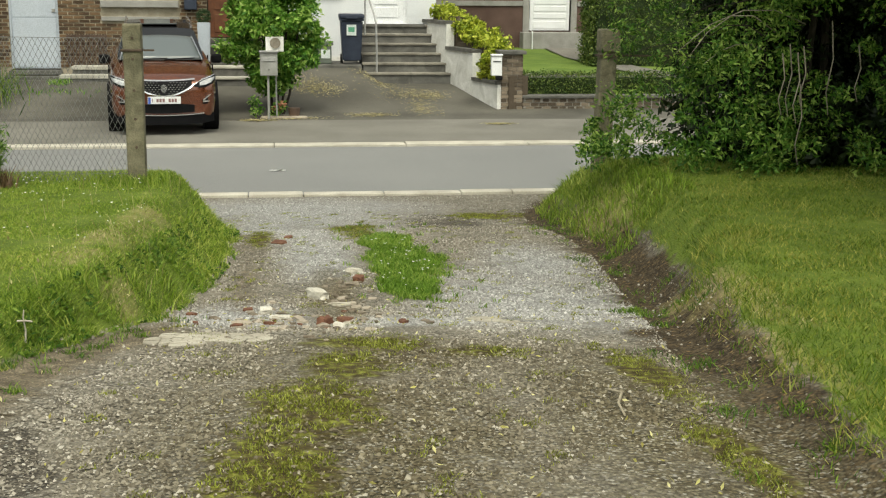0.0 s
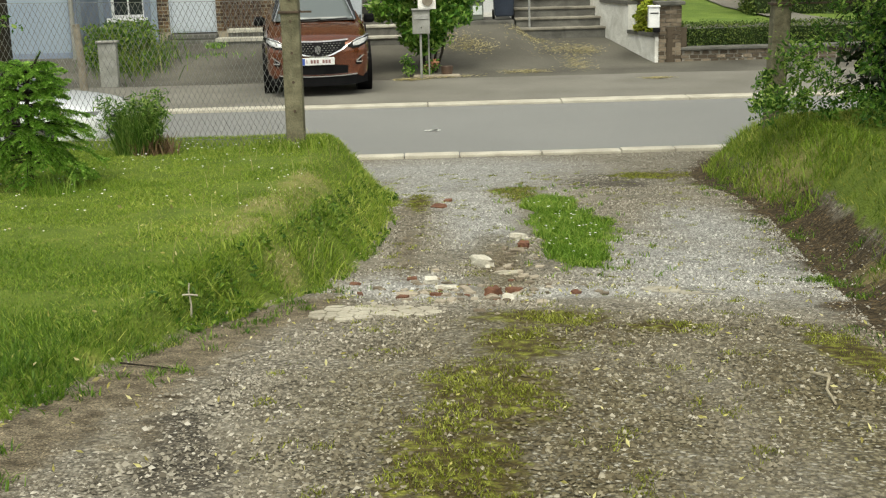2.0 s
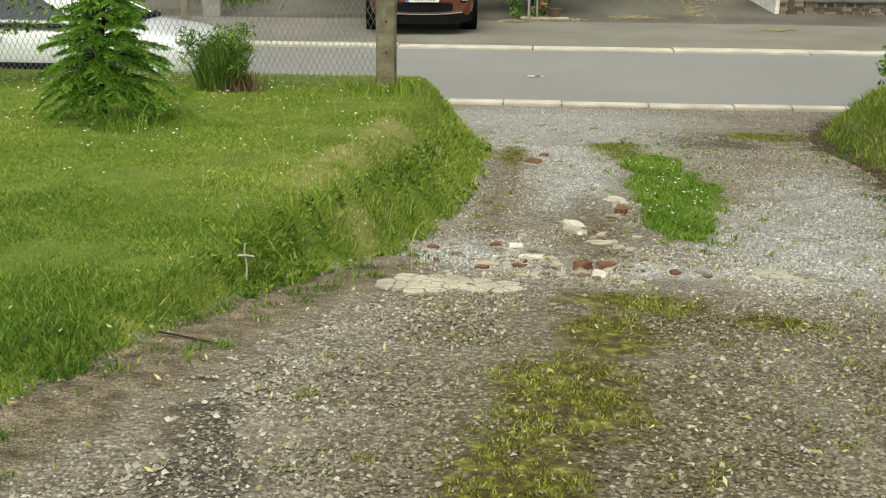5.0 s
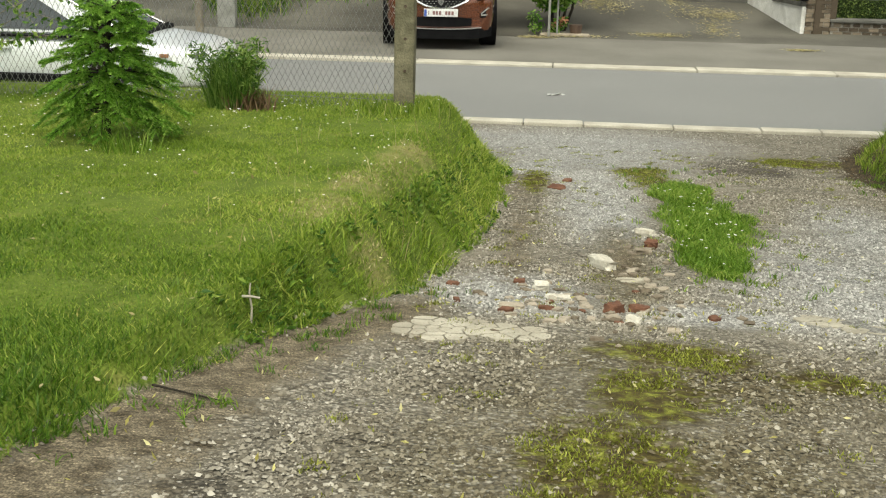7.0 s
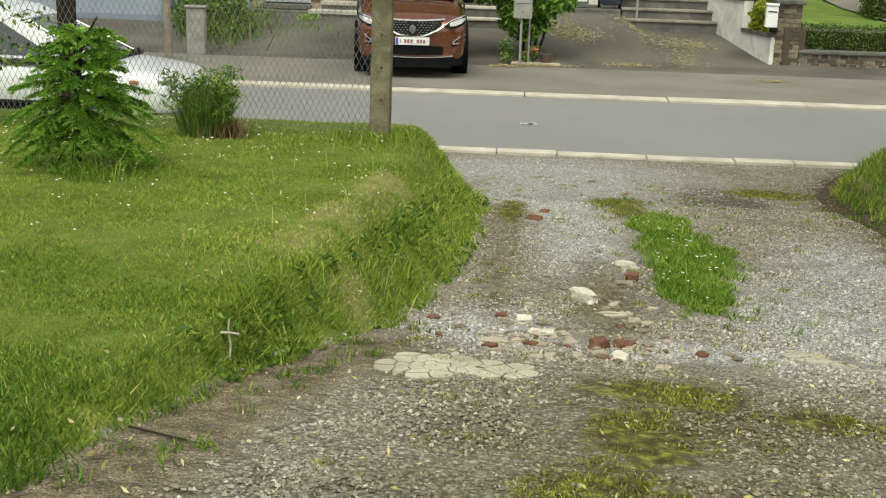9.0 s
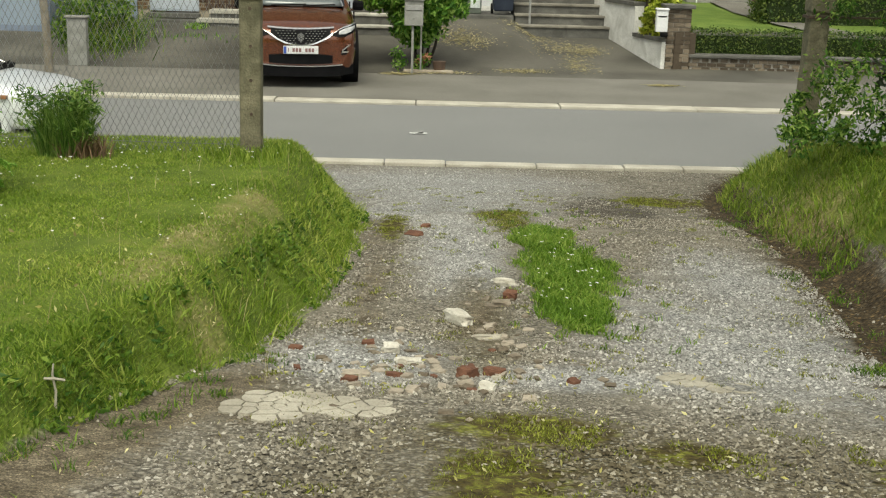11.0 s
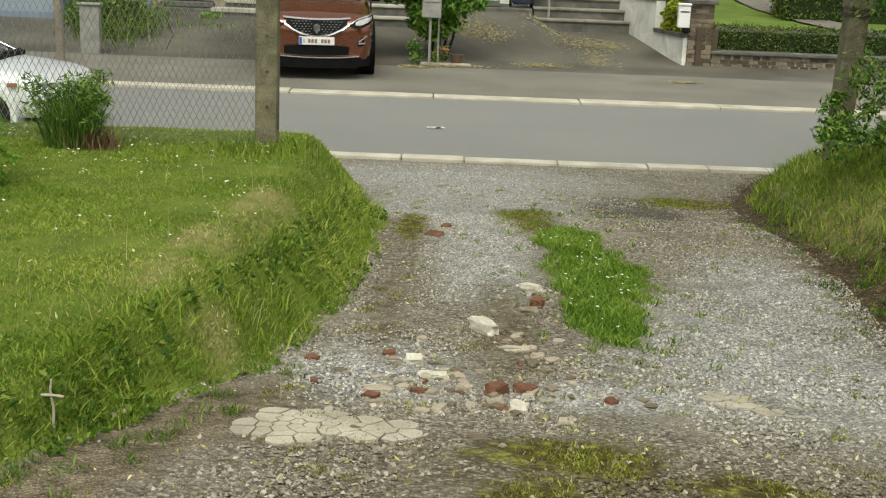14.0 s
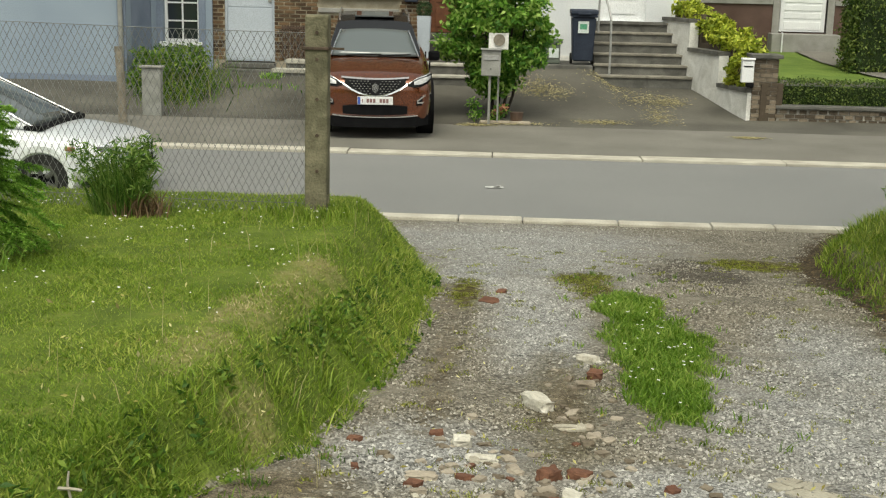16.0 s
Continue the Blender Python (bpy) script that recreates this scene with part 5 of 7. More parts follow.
            part("lamp_brow", front_strip([(s * x, a, d) for x, a, d in ((0.52, 0.815, 0.825), (0.66, 0.885, 0.90), (0.80, 0.925, 0.94), (0.89, 0.94, 0.952))], 0.036, face), M["chrome"], hl)
            fl = part("fog_light_bezel", front_strip([(s * x, a, d) for x, a, d in ((0.64, 0.50, 0.56), (0.72, 0.50, 0.635), (0.82, 0.52, 0.665), (0.88, 0.56, 0.66))], 0.035, face), M["black"], c)
            part("chrome_claw", front_strip([(s * x, a, d) for x, a, d in ((0.65, 0.53, 0.555), (0.74, 0.53, 0.55), (0.86, 0.565, 0.59))], 0.047, face), M["chrome"], fl)
            part("chrome_claw", front_strip([(s * x, a, d) for x, a, d in ((0.65, 0.55, 0.575), (0.76, 0.625, 0.65), (0.87, 0.65, 0.675))], 0.047, face), M["chrome"], fl)
        part("lower_grille", front_strip(line(0.50, 0.355, 0.51, 0.375, 0.49), 0.035, face), M["black"], c)
        part("skirt", front_strip(line(0.84, 0.17, 0.315, 0.20, 0.34), 0.03, face), M["black"], c, "black lower bumper skirt")
        part("skid_trim", front_strip(line(0.66, 0.318, 0.332, 0.345, 0.362), 0.045, face), M["chrome"], c)
        part("roof_rail", tube(bmesh.new(), [(-W * 0.63, 2.0 * k, roof - 0.03), (-W * 0.64, 2.4 * k, roof + 0.04), (-W * 0.63, 3.6 * k, roof + 0.03), (-W * 0.62, 3.9 * k, roof - 0.04)], 0.018), M["chrome"], cabin)
        part("roof_rail", tube(bmesh.new(), [(W * 0.63, 2.0 * k, roof - 0.03), (W * 0.64, 2.4 * k, roof + 0.04), (W * 0.63, 3.6 * k, roof + 0.03), (W * 0.62, 3.9 * k, roof - 0.04)], 0.018), M["chrome"], cabin)
        part("roof_panel", boxed(-W * 0.36, W * 0.36, 2.05 * k, 2.95 * k, roof + 0.005, roof + 0.03, bevel=0.01), M["car_glass"], cabin)
        part("dash_card", boxed(-0.12, 0.04, ys(z0 + 0.03) - 0.005, ys(z0 + 0.03) + 0.0, z0 + 0.03, z0 + 0.06), M["plate"], cabin)
        pl = part("number_plate", boxed(-0.26, 0.26, -0.065, -0.02, 0.515, 0.63, bevel=0.004), M["plate"], c, "white number plate with plain dark bars")
        part("blue_field", boxed(-0.255, -0.215, -0.069, -0.0655, 0.52, 0.625), M["plate_blue"], pl)
        for x0, x1 in ((-0.19, -0.178), (-0.125, -0.09), (-0.078, -0.043), (-0.03, 0.005), (0.065, 0.10), (0.112, 0.147), (0.16, 0.195)):
            part("plain_bar", boxed(x0, x1, -0.069, -0.0655, 0.545, 0.60), M["plate_red"], pl)
    else:
        for s in (-1, 1):
            part("headlight", front_strip([(s * x, a, d) for x, a, d in ((0.46, 0.50, 0.56), (0.60, 0.50, 0.60), (0.74, 0.52, 0.62), (0.80, 0.55, 0.62))], 0.012, face), M["lens"], c, "clear headlamp")
            part("indicator", boxed(*sorted((s * (W - 0.02), s * (W + 0.012))), 0.42, 0.52, 0.58, 0.62, bevel=0.008), M["terracotta"], c)
        part("grille", front_strip(line(0.40, 0.46, 0.51, 0.47, 0.52), 0.015, face), M["black"], c)
        part("lower_grille", front_strip(line(0.55, 0.30, 0.42, 0.32, 0.41), 0.012, face), M["black"], c)
        part("cowl", boxed(-W * 0.8, W * 0.8, 0.90 * k, 1.12 * k, b - 0.02, b + 0.035, bevel=0.015), M["black"], c)
        part("belt_line", boxed(-W * 0.985, W * 0.985, 1.5 * k, 3.8 * k, b - 0.012, b + 0.012), M["black"], c)
    c.matrix_world = Matrix.Translation(place) @ turn
    return c


car("parked_suv", (-1.75, 21.0, 0.055), Matrix.Rotation(radians(6.5), 4, "Z") @ Matrix.Rotation(radians(3.0), 4, "X"), M["copper"], "copper-orange parked SUV with a black roof", W=0.875, roof_mat=M["car_black"])
car("parked_hatchback", (-3.78, 16.02, 0.0), Matrix.Rotation(radians(90), 4, "Z") @ Matrix.Identity(4), M["white_car"], "white parked hatchback at the kerb", L=4.0, W=0.83, hood=0.73, roof=1.37, suv=False)


# ---- things in front of the houses ----
lb = thing("letter_box", (-0.09, 22.87, 0.1), "grey metal letter box on a thin stake", "letter box")
part("stake", boxed(-0.115, -0.075, 22.86, 22.90, 0.0, 0.90), M["box_grey"], lb)
bx = part("box", boxed(-0.235, 0.075, 22.80, 22.99, 0.885, 1.295, bevel=0.012), M["box_grey"], lb)
part("flap", boxed(-0.21, 0.05, 22.788, 22.799, 1.14, 1.22, bevel=0.004), M["rail_metal"], bx)
part("hood", boxed(-0.25, 0.09, 22.77, 23.0, 1.296, 1.32, bevel=0.006), M["rail_metal"], bx)
part("lock", disc(bmesh.new(), (-0.08, 22.795, 1.0), (0, 1, 0), 0.012, 0.01, 10), M["chrome"], bx)
keep_world(lb)
sg = thing("round_sign", (0.05, 23.05, 1.3), "pale square plate with a grey disc behind the letter box", "sign")
part("stake", boxed(0.03, 0.06, 23.07, 23.1, 0.05, 1.32), M["box_grey"], sg)
part("plate", boxed(-0.13, 0.19, 23.03, 23.06, 1.30, 1.56, bevel=0.006), M["dirty_white"], sg)
part("disc", disc(bmesh.new(), (0.04, 23.02, 1.45), (0, 1, 0), 0.095, 0.02, 20), M["old_wood"], sg)
keep_world(sg)

bn = thing("wheelie_bin", (1.62, 26.75, 0.86), "navy plastic wheelie bin with a pale sticker", "bin")
bm = bmesh.new()
v = [bm.verts.new(p) for p in ((1.43, 26.62, 0.93), (1.81, 26.62, 0.93), (1.81, 26.98, 0.93), (1.43, 26.98, 0.93), (1.39, 26.55, 1.76), (1.85, 26.55, 1.76), (1.85, 27.08, 1.76), (1.39, 27.08, 1.76))]
for q in ((3, 2, 1, 0), (4, 5, 6, 7), (0, 1, 5, 4), (1, 2, 6, 5), (2, 3, 7, 6), (3, 0, 4, 7)):
    bm.faces.new([v[i] for i in q])
bmesh.ops.bevel(bm, geom=bm.edges[:], offset=0.025, segments=2, affect="EDGES")
part("body", bm, M["bin"], bn)
part("rim", boxed(1.37, 1.87, 26.53, 27.10, 1.755, 1.80, bevel=0.012), M["bin"], bn)
lid = part("lid", boxed(1.36, 1.88, 26.50, 27.1, 1.802, 1.90, bevel=0.03), M["bin"], bn)
part("lid_grip", boxed(1.50, 1.74, 26.47, 26.51, 1.80, 1.84, bevel=0.01), M["bin"], lid)
part("handle", tube(bmesh.new(), [(1.40, 27.1, 1.78), (1.40, 27.18, 1.84), (1.84, 27.18, 1.84), (1.84, 27.1, 1.78)], 0.018), M["bin"], bn)
for x in (1.42, 1.82):
    part("wheel", disc(bmesh.new(), (x, 26.98, 0.965), (1, 0, 0), 0.10, 0.05, 18), M["tyre"], bn)
stk = part("sticker", boxed(1.51, 1.71, 26.552, 26.567, 1.46, 1.68), M["sticker"], bn)
part("green_mark", boxed(1.545, 1.675, 26.547, 26.551, 1.53, 1.63), M["green_print"], stk)
keep_world(bn)

rb = thing("recycling_box", (1.0, 26.9, 0.86), "grey-green lidded recycling box with a pale label", "box")
part("body", boxed(0.82, 1.2, 26.72, 27.1, 0.86, 1.24, bevel=0.025), M["green_box"], rb)
part("lid", boxed(0.78, 1.24, 26.69, 27.13, 1.242, 1.32, bevel=0.02), M["green_box"], rb)
part("label_plate", boxed(0.98, 1.17, 26.708, 26.719, 0.98, 1.16), M["sticker"], rb)
keep_world(rb)

hr = thing("handrail", (2.1, 27, 0.8), "bent grey metal handrail on the steps", "handrail")
part("rail", tube(bmesh.new(), [(2.13, 26.5, 0.70), (2.13, 26.5, 1.15), (2.12, 26.52, 1.72), (2.08, 26.62, 1.92), (1.98, 27.2, 2.32), (1.95, 27.35, 2.40)], 0.022, 8), M["rail_metal"], hr)
part("upper_post", tube(bmesh.new(), [(1.95, 27.35, 2.40), (1.95, 27.36, 2.1), (1.95, 27.36, 1.45)], 0.02, 8), M["rail_metal"], hr)
keep_world(hr)

pt = thing("topiary_planter", (-1.42, 26.7, 0.8), "tall pale planter with a clipped box ball", "planter")
bm = bmesh.new()
v = [bm.verts.new(p) for p in ((-1.50, 26.55, 0.6), (-1.32, 26.55, 0.6), (-1.32, 26.73, 0.6), (-1.50, 26.73, 0.6), (-1.54, 26.51, 1.71), (-1.28, 26.51, 1.71), (-1.28, 26.77, 1.71), (-1.54, 26.77, 1.71))]
for q in ((3, 2, 1, 0), (4, 5, 6, 7), (0, 1, 5, 4), (1, 2, 6, 5), (2, 3, 7, 6), (3, 0, 4, 7)):
    bm.faces.new([v[i] for i in q])
bmesh.ops.bevel(bm, geom=bm.edges[:], offset=0.012, segments=2, affect="EDGES")
part("pot", bm, M["pale_door"], pt)
n = 900
P = rng.normal(size=(n, 3))
P /= np.linalg.norm(P, axis=1, keepdims=True)
v, t = leaves(np.array([-1.41, 26.64, 1.83]) + P * rng.uniform(0.10, 0.165, n)[:, None], P, 0.035, 0.02)
part_ball = tri_mesh("ball", v, t, M["box_ball"], pt)
tagged(part_ball, kind="stuff")
keep_world(pt)

wb = thing("wall_letter_box", (-1.71, 27.3, 2.1), "dark metal letter box on the brick wall", "letter box")
part("box", boxed(-1.84, -1.58, 27.24, 27.385, 1.95, 2.26, bevel=0.02), M["bin"], wb)
part("hood", boxed(-1.83, -1.59, 27.22, 27.385, 2.262, 2.33, bevel=0.03), M["bin"], wb)
part("slot", boxed(-1.80, -1.62, 27.232, 27.239, 2.18, 2.20), M["black"], wb)
keep_world(wb)
np_ = tagged(mesh_object("number_plaque", boxed(-1.76, -1.62, 27.35, 27.386, 2.70, 2.80, bevel=0.004), M["white_paint"]), "small white plaque on the brick wall", "plaque")

ml = thing("white_letter_box", (4.27, 24.2, 0.9), "white metal letter box at the garden pier", "letter box")
part("box", boxed(4.13, 4.335, 24.0, 24.12, 0.80, 1.17, bevel=0.012), M["white_paint"], ml)
part("hood", boxed(4.12, 4.345, 23.98, 24.13, 1.172, 1.21, bevel=0.012), M["white_paint"], ml)
part("paper_holder", boxed(4.22, 4.35, 24.0, 24.12, 0.715, 0.795, bevel=0.02), M["black"], ml)
part("slot", boxed(4.16, 4.31, 23.993, 23.999, 1.06, 1.08), M["black"], ml)
keep_world(ml)

cp = thing("concrete_panel_post", (-5.65, 23, 0.1), "leaning grey concrete slab post with a cap", "post")
part("slab", boxed(-5.80, -5.48, 22.95, 23.1, -0.05, 0.86, bevel=0.015), M["box_grey"], cp)
part("cap", boxed(-5.83, -5.45, 22.92, 23.13, 0.862, 0.90, bevel=0.012), M["grey_stone"], cp)
keep_world(cp)
ws = thing("wooden_stake", (-5.86, 22.1, 0.1), "grey weathered round wooden stake", "stake")
part("shaft", tube(bmesh.new(), [(-5.86, 22.1, -0.05), (-5.87, 22.1, 0.7), (-5.90, 22.1, 1.25)], 0.07, 10, 0.85), M["old_wood"], ws)
keep_world(ws)


# ---- rubble and litter on the drive ----
def stone(name, x, y, size, material, label, cat="stone", seed=0, sink=0.3, group="", yaw=None, rough=0.10, cuts=3):
    """A broken lump: a box knocked out of true, corners chipped."""
    bm = box(bmesh.new(), -0.5, 0.5, -0.5, 0.5, -0.5, 0.5)
    bmesh.ops.subdivide_edges(bm, edges=bm.edges[:], cuts=cuts, use_grid_fill=True)
    for v in bm.verts:
        k = v.co.length
        v.co *= 1 - 0.30 * max(0.0, k - 0.5)
        v.co += Vector((noise.noise(v.co * 2.2 + Vector((seed * 3.1, 0, 0))), noise.noise(v.co * 2.2 + Vector((0, seed * 5.3, 0))), noise.noise(v.co * 2.2 + Vector((0, 0, seed * 7.7))))) * rough * 1.6
        v.co += Vector((noise.noise(v.co * 6 + Vector((seed, 1, 2))), noise.noise(v.co * 6 + Vector((5, seed, 1))), noise.noise(v.co * 6 + Vector((2, 7, seed))))) * rough * 0.5
        v.co = Vector((v.co.x * size[0], v.co.y * size[1], v.co.z * size[2]))
    o = mesh_object(name, bm, material)
    z = float(land(x, y))
    o.matrix_world = Matrix.Translation((x, y, z + size[2] * (0.5 - sink))) @ Matrix.Rotation(seed * 1.9 if yaw is None else yaw, 4, "Z") @ Matrix.Rotation(0.15 * math.sin(seed * 4), 4, "X")
    return tagged(o, label, cat, group)


stone("stone_block", 0.30, 8.21, (0.18, 0.075, 0.06), M["chalk"], "large pale limestone block lying on the drive", seed=1, sink=0.12, yaw=-1.05)
stone("stone_block", -0.01, 7.45, (0.07, 0.06, 0.05), M["chalk"], "small squared white stone on the drive", seed=2, sink=0.1, yaw=0.05)
stone("stone_block", 0.57, 9.02, (0.11, 0.07, 0.04), M["chalk"], "pale flat stone beside the grass island", seed=3, sink=0.1)
stone("brick_piece", 0.585, 8.70, (0.085, 0.07, 0.05), M["red_brick"], "broken red brick on the drive", "brick", 4, 0.15, "broken bricks")
stone("brick_piece", 0.53, 8.55, (0.09, 0.06, 0.035), M["rubble"], "broken earthy brick on the drive", "brick", 5, 0.2, "broken bricks")
stone("stone_block", 0.42, 7.81, (0.13, 0.045, 0.03), M["slab"], "long pale mortar piece on the drive", seed=6, sink=0.15, yaw=0.1)
stone("brick_piece", 0.30, 7.06, (0.075, 0.06, 0.05), M["red_brick"], "broken red brick on the drive", "brick", 7, 0.15, "broken bricks")
stone("brick_piece", 0.41, 7.08, (0.085, 0.05, 0.04), M["red_brick"], "broken red brick on the drive", "brick", 8, 0.2, "broken bricks")
stone("stone_block", 0.36, 6.76, (0.085, 0.06, 0.035), M["chalk"], "pale stone among the rubble", seed=9, sink=0.2)
stone("stone_block", -0.13, 6.92, (0.10, 0.045, 0.025), M["rubble"], "flat grey stone among the rubble", seed=10, sink=0.2, yaw=0)
stone("stone_block", 0.07, 7.25, (0.11, 0.05, 0.03), M["chalk"], "pale stone among the rubble", seed=11, sink=0.25, yaw=0.1)
stone("brick_piece", 0.70, 6.90, (0.05, 0.04, 0.03), M["red_brick"], "small red brick chip in the gravel", "brick", 12, 0.3, "broken bricks")
stone("brick_piece", 0.06, 10.36, (0.11, 0.09, 0.03), M["red_brick"], "flat red brick piece in the drive", "brick", 13, 0.3, "broken bricks")
stone("brick_piece", 0.14, 10.75, (0.07, 0.06, 0.03), M["red_brick"], "flat red brick piece in the drive", "brick", 14, 0.3, "broken bricks")
r2 = random.Random(5)
for k in range(110):
    x, y = r2.gauss(0.18, 0.26), r2.gauss(7.1, 0.33)
    if k > 80:
        x, y = 0.47 + r2.gauss(0, 0.08), r2.uniform(7.6, 8.9)
    x = max(x, float(left_edge(y)) + 0.12)
    s = r2.uniform(0.018, 0.042)
    stone("rubble_stone", x, y, (s * 1.4, s, s * 0.65), r2.choice([M["rubble"]] * 6 + [M["slab"], M["red_brick"]]) if k <= 80 else M["rubble"], "small rubble stone in the rut of the drive", "stone", 20 + k, 0.3, "rubble stones", None, 0.16, 1)


def cracked_slab(name, cx, cy, rx, ry, cell, label, seed):
    """A patch of old concrete broken into plates with open joints between them."""
    root = thing(name, (cx, cy, float(land(cx, cy))), label, "concrete slab")
    q = random.Random(seed)
    pts = []
    for _ in range(4000):
        p = (q.uniform(-1, 1), q.uniform(-1, 1))
        if p[0] ** 2 + p[1] ** 2 < 1 + 0.45 * math.sin(5 * math.atan2(p[1], p[0]) + seed) - 0.3 and all(((p[0] - o[0]) * rx) ** 2 + ((p[1] - o[1]) * ry) ** 2 > cell ** 2 for o in pts):
            pts.append(p)
    pts = [(cx + a * rx, cy + b * ry) for a, b in pts]
    for i, (a, b) in enumerate(pts):
        poly = [(a + cell * 1.3 * math.cos(t), b + cell * 1.3 * math.sin(t)) for t in np.linspace(0, 2 * math.pi, 13)[:-1]]
        for j, (c, e) in enumerate(pts):
            if i == j or math.hypot(a - c, b - e) > cell * 3:
                continue
            mx, my, nx, ny = (a + c) / 2, (b + e) / 2, c - a, e - b
            ln = math.hypot(nx, ny)
            mx, my = mx - nx / ln * 0.0026, my - ny / ln * 0.0026
            out = []
            for u, v in zip(poly, poly[1:] + poly[:1]):
                du, dv = (u[0] - mx) * nx + (u[1] - my) * ny, (v[0] - mx) * nx + (v[1] - my) * ny
                if du <= 0:
                    out.append(u)
                if du * dv < 0:
                    w = du / (du - dv)
                    out.append((u[0] + w * (v[0] - u[0]), u[1] + w * (v[1] - u[1])))
            poly = out
        if len(poly) < 3:
            continue
        bm = bmesh.new()
        h = q.uniform(0.005, 0.009)
        poly = [(a + (u - a) * q.uniform(0.85, 1.0), b + (v - b) * q.uniform(0.85, 1.0)) if math.hypot(u - a, v - b) > cell * 1.1 else (u, v) for u, v in poly]
        top = [bm.verts.new((u, v, float(land(u, v)) + h)) for u, v in poly]
        low = [bm.verts.new((u, v, float(land(u, v)) - 0.03)) for u, v in poly]
        bm.faces.new(top)
        for k in range(len(top)):
            bm.faces.new((top[k - 1], low[k - 1], low[k], top[k]))
        bmesh.ops.recalc_face_normals(bm, faces=bm.faces)
        part("plate", bm, M["slab"], root)
    keep_world(root)
    return root


cracked_slab("concrete_patch", -0.36, 6.42, 0.16, 0.17, 0.045, "pale cracked concrete patch in the drive", 3)
cracked_slab("concrete_patch", -0.12, 6.38, 0.13, 0.10, 0.045, "pale cracked concrete patch in the drive", 4)
cracked_slab("concrete_patch", 1.17, 7.07, 0.075, 0.10, 0.045, "pale worn concrete patch in the gravel", 5)
cracked_slab("concrete_patch", 1.30, 6.95, 0.09, 0.09, 0.045, "pale worn concrete patch in the gravel", 6)


def scatter(n, x0, x1, y0, y1, keep):
    x, y = rng.uniform(x0, x1, n), rng.uniform(y0, y1, n)
    k = keep(x, y)
    return x[k], y[k]


def on_drive(x, y):
    return (x > left_edge(y) - 0.05) & (x < right_edge(y) + 0.02)


def gravel(n, y0, y1, lo, hi, out=0.0):
    """Stones on the drive; with out, those strewn over the bare earth beside it."""
    where = (lambda a, b: (a > right_edge(b)) & (a < right_edge(b) + out)) if out else on_drive
    x, y = scatter(n, -2.2, 3.5, y0, y1, lambda a, b: where(a, b) & (blob(a, b, ISLAND) < 0.3) & (rng.uniform(0, 1, len(a)) > 0.8 * blob(a, b, MOSS)) & (rng.uniform(0, 1, len(a)) > 0.4 * blob(a, b, BROWN)) & (rng.uniform(0, 1, len(a)) > 0.8 * blob(a, b, SOIL)) & (rng.uniform(0, 1, len(a)) > 1.25 * left_soil(a, b)) & (rng.uniform(0, 1, len(a)) > 0.6 * blob(a, b, TAR[:2])) & (rng.uniform(0, 1, len(a)) > 1.3 * blob(a, b, SLABS)))
    m = len(x)
    c = np.stack([x, y, land(x, y) + 0.003], 1)
    s = (lo + (hi - lo) * rng.uniform(0, 1, m) ** 2.5)[:, None]
    d = np.array([[1, 0, -0.25], [-1, 0, -0.25], [0, 1, -0.25], [0, -1, -0.25], [0, 0, 0.55]])
    yaw = rng.uniform(0, 6.28, m)
    ca, sa = np.cos(yaw)[:, None], np.sin(yaw)[:, None]
    pts = d[None] * s[:, None] * rng.uniform(0.6, 1.3, (m, 5, 1)) + rng.normal(size=(m, 5, 3)) * s[:, None] * 0.22
    px = pts[..., 0] * ca - pts[..., 1] * sa
    py = pts[..., 0] * sa + pts[..., 1] * ca
    V = np.stack([px, py, pts[..., 2]], -1) + c[:, None]
    f = np.array([[0, 2, 4], [2, 1, 4], [1, 3, 4], [3, 0, 4]])
    return V.reshape(-1, 3), (5 * np.arange(m)[:, None, None] + f).reshape(-1, 3)


def join(*vt):
    vs, ts, k = [], [], 0
    for v, t in vt:
        vs.append(v)
        ts.append(t + k)
        k += len(v)
    return np.concatenate(vs), np.concatenate(ts)


v, t = join(gravel(200000, 3.2, 7.2, 0.003, 0.0115), gravel(150000, 7.2, 11.5, 0.0035, 0.0115), gravel(26000, 11.5, 15, 0.005, 0.011), gravel(14000, 3.2, 12, 0.0035, 0.011, 0.35))
pebble = tri_mesh("gravel", v, t, M["gravel"])
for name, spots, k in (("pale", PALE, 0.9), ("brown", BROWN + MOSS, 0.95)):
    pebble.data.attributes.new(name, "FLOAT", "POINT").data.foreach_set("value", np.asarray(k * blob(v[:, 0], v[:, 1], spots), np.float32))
tagged(pebble, "loose grey gravel on the drive", "gravel", kind="stuff")


# ---- grass ----
def turf_feet(n, x0, x1, y0, y1, extra=None):
    x, y = scatter(n, x0, x1, y0, y1, extra)
    return np.stack([x, y, land(x, y) - 0.004], 1)


left = lambda x, y: (x < left_edge(y) - 0.02 + 0.05 * np.sin(y * 9) + 0.03 * np.sin(y * 23))
right = lambda x, y: x > right_edge(y) + 0.24 + 0.06 * np.sin(y * 7) + 0.04 * np.sin(y * 19) + 0.35 * rng.uniform(0, 1, len(x)) ** 2 + 0.4 * blob(x, y, EARTH)
feet = np.concatenate([turf_feet(190000, -4, -0.3, 3.6, 7, left), turf_feet(230000, -6.5, -0.2, 7, 11.2, left), turf_feet(16000, -8, -0.2, 11.2, 14.6, left), turf_feet(22000, -9, -1.2, -3, 3.6, left), turf_feet(22000, -11, -4, 3.6, 11, left)])
feet = feet[dry(feet[:, 0], feet[:, 1]) * rng.uniform(0.3, 1, len(feet)) < 0.6]
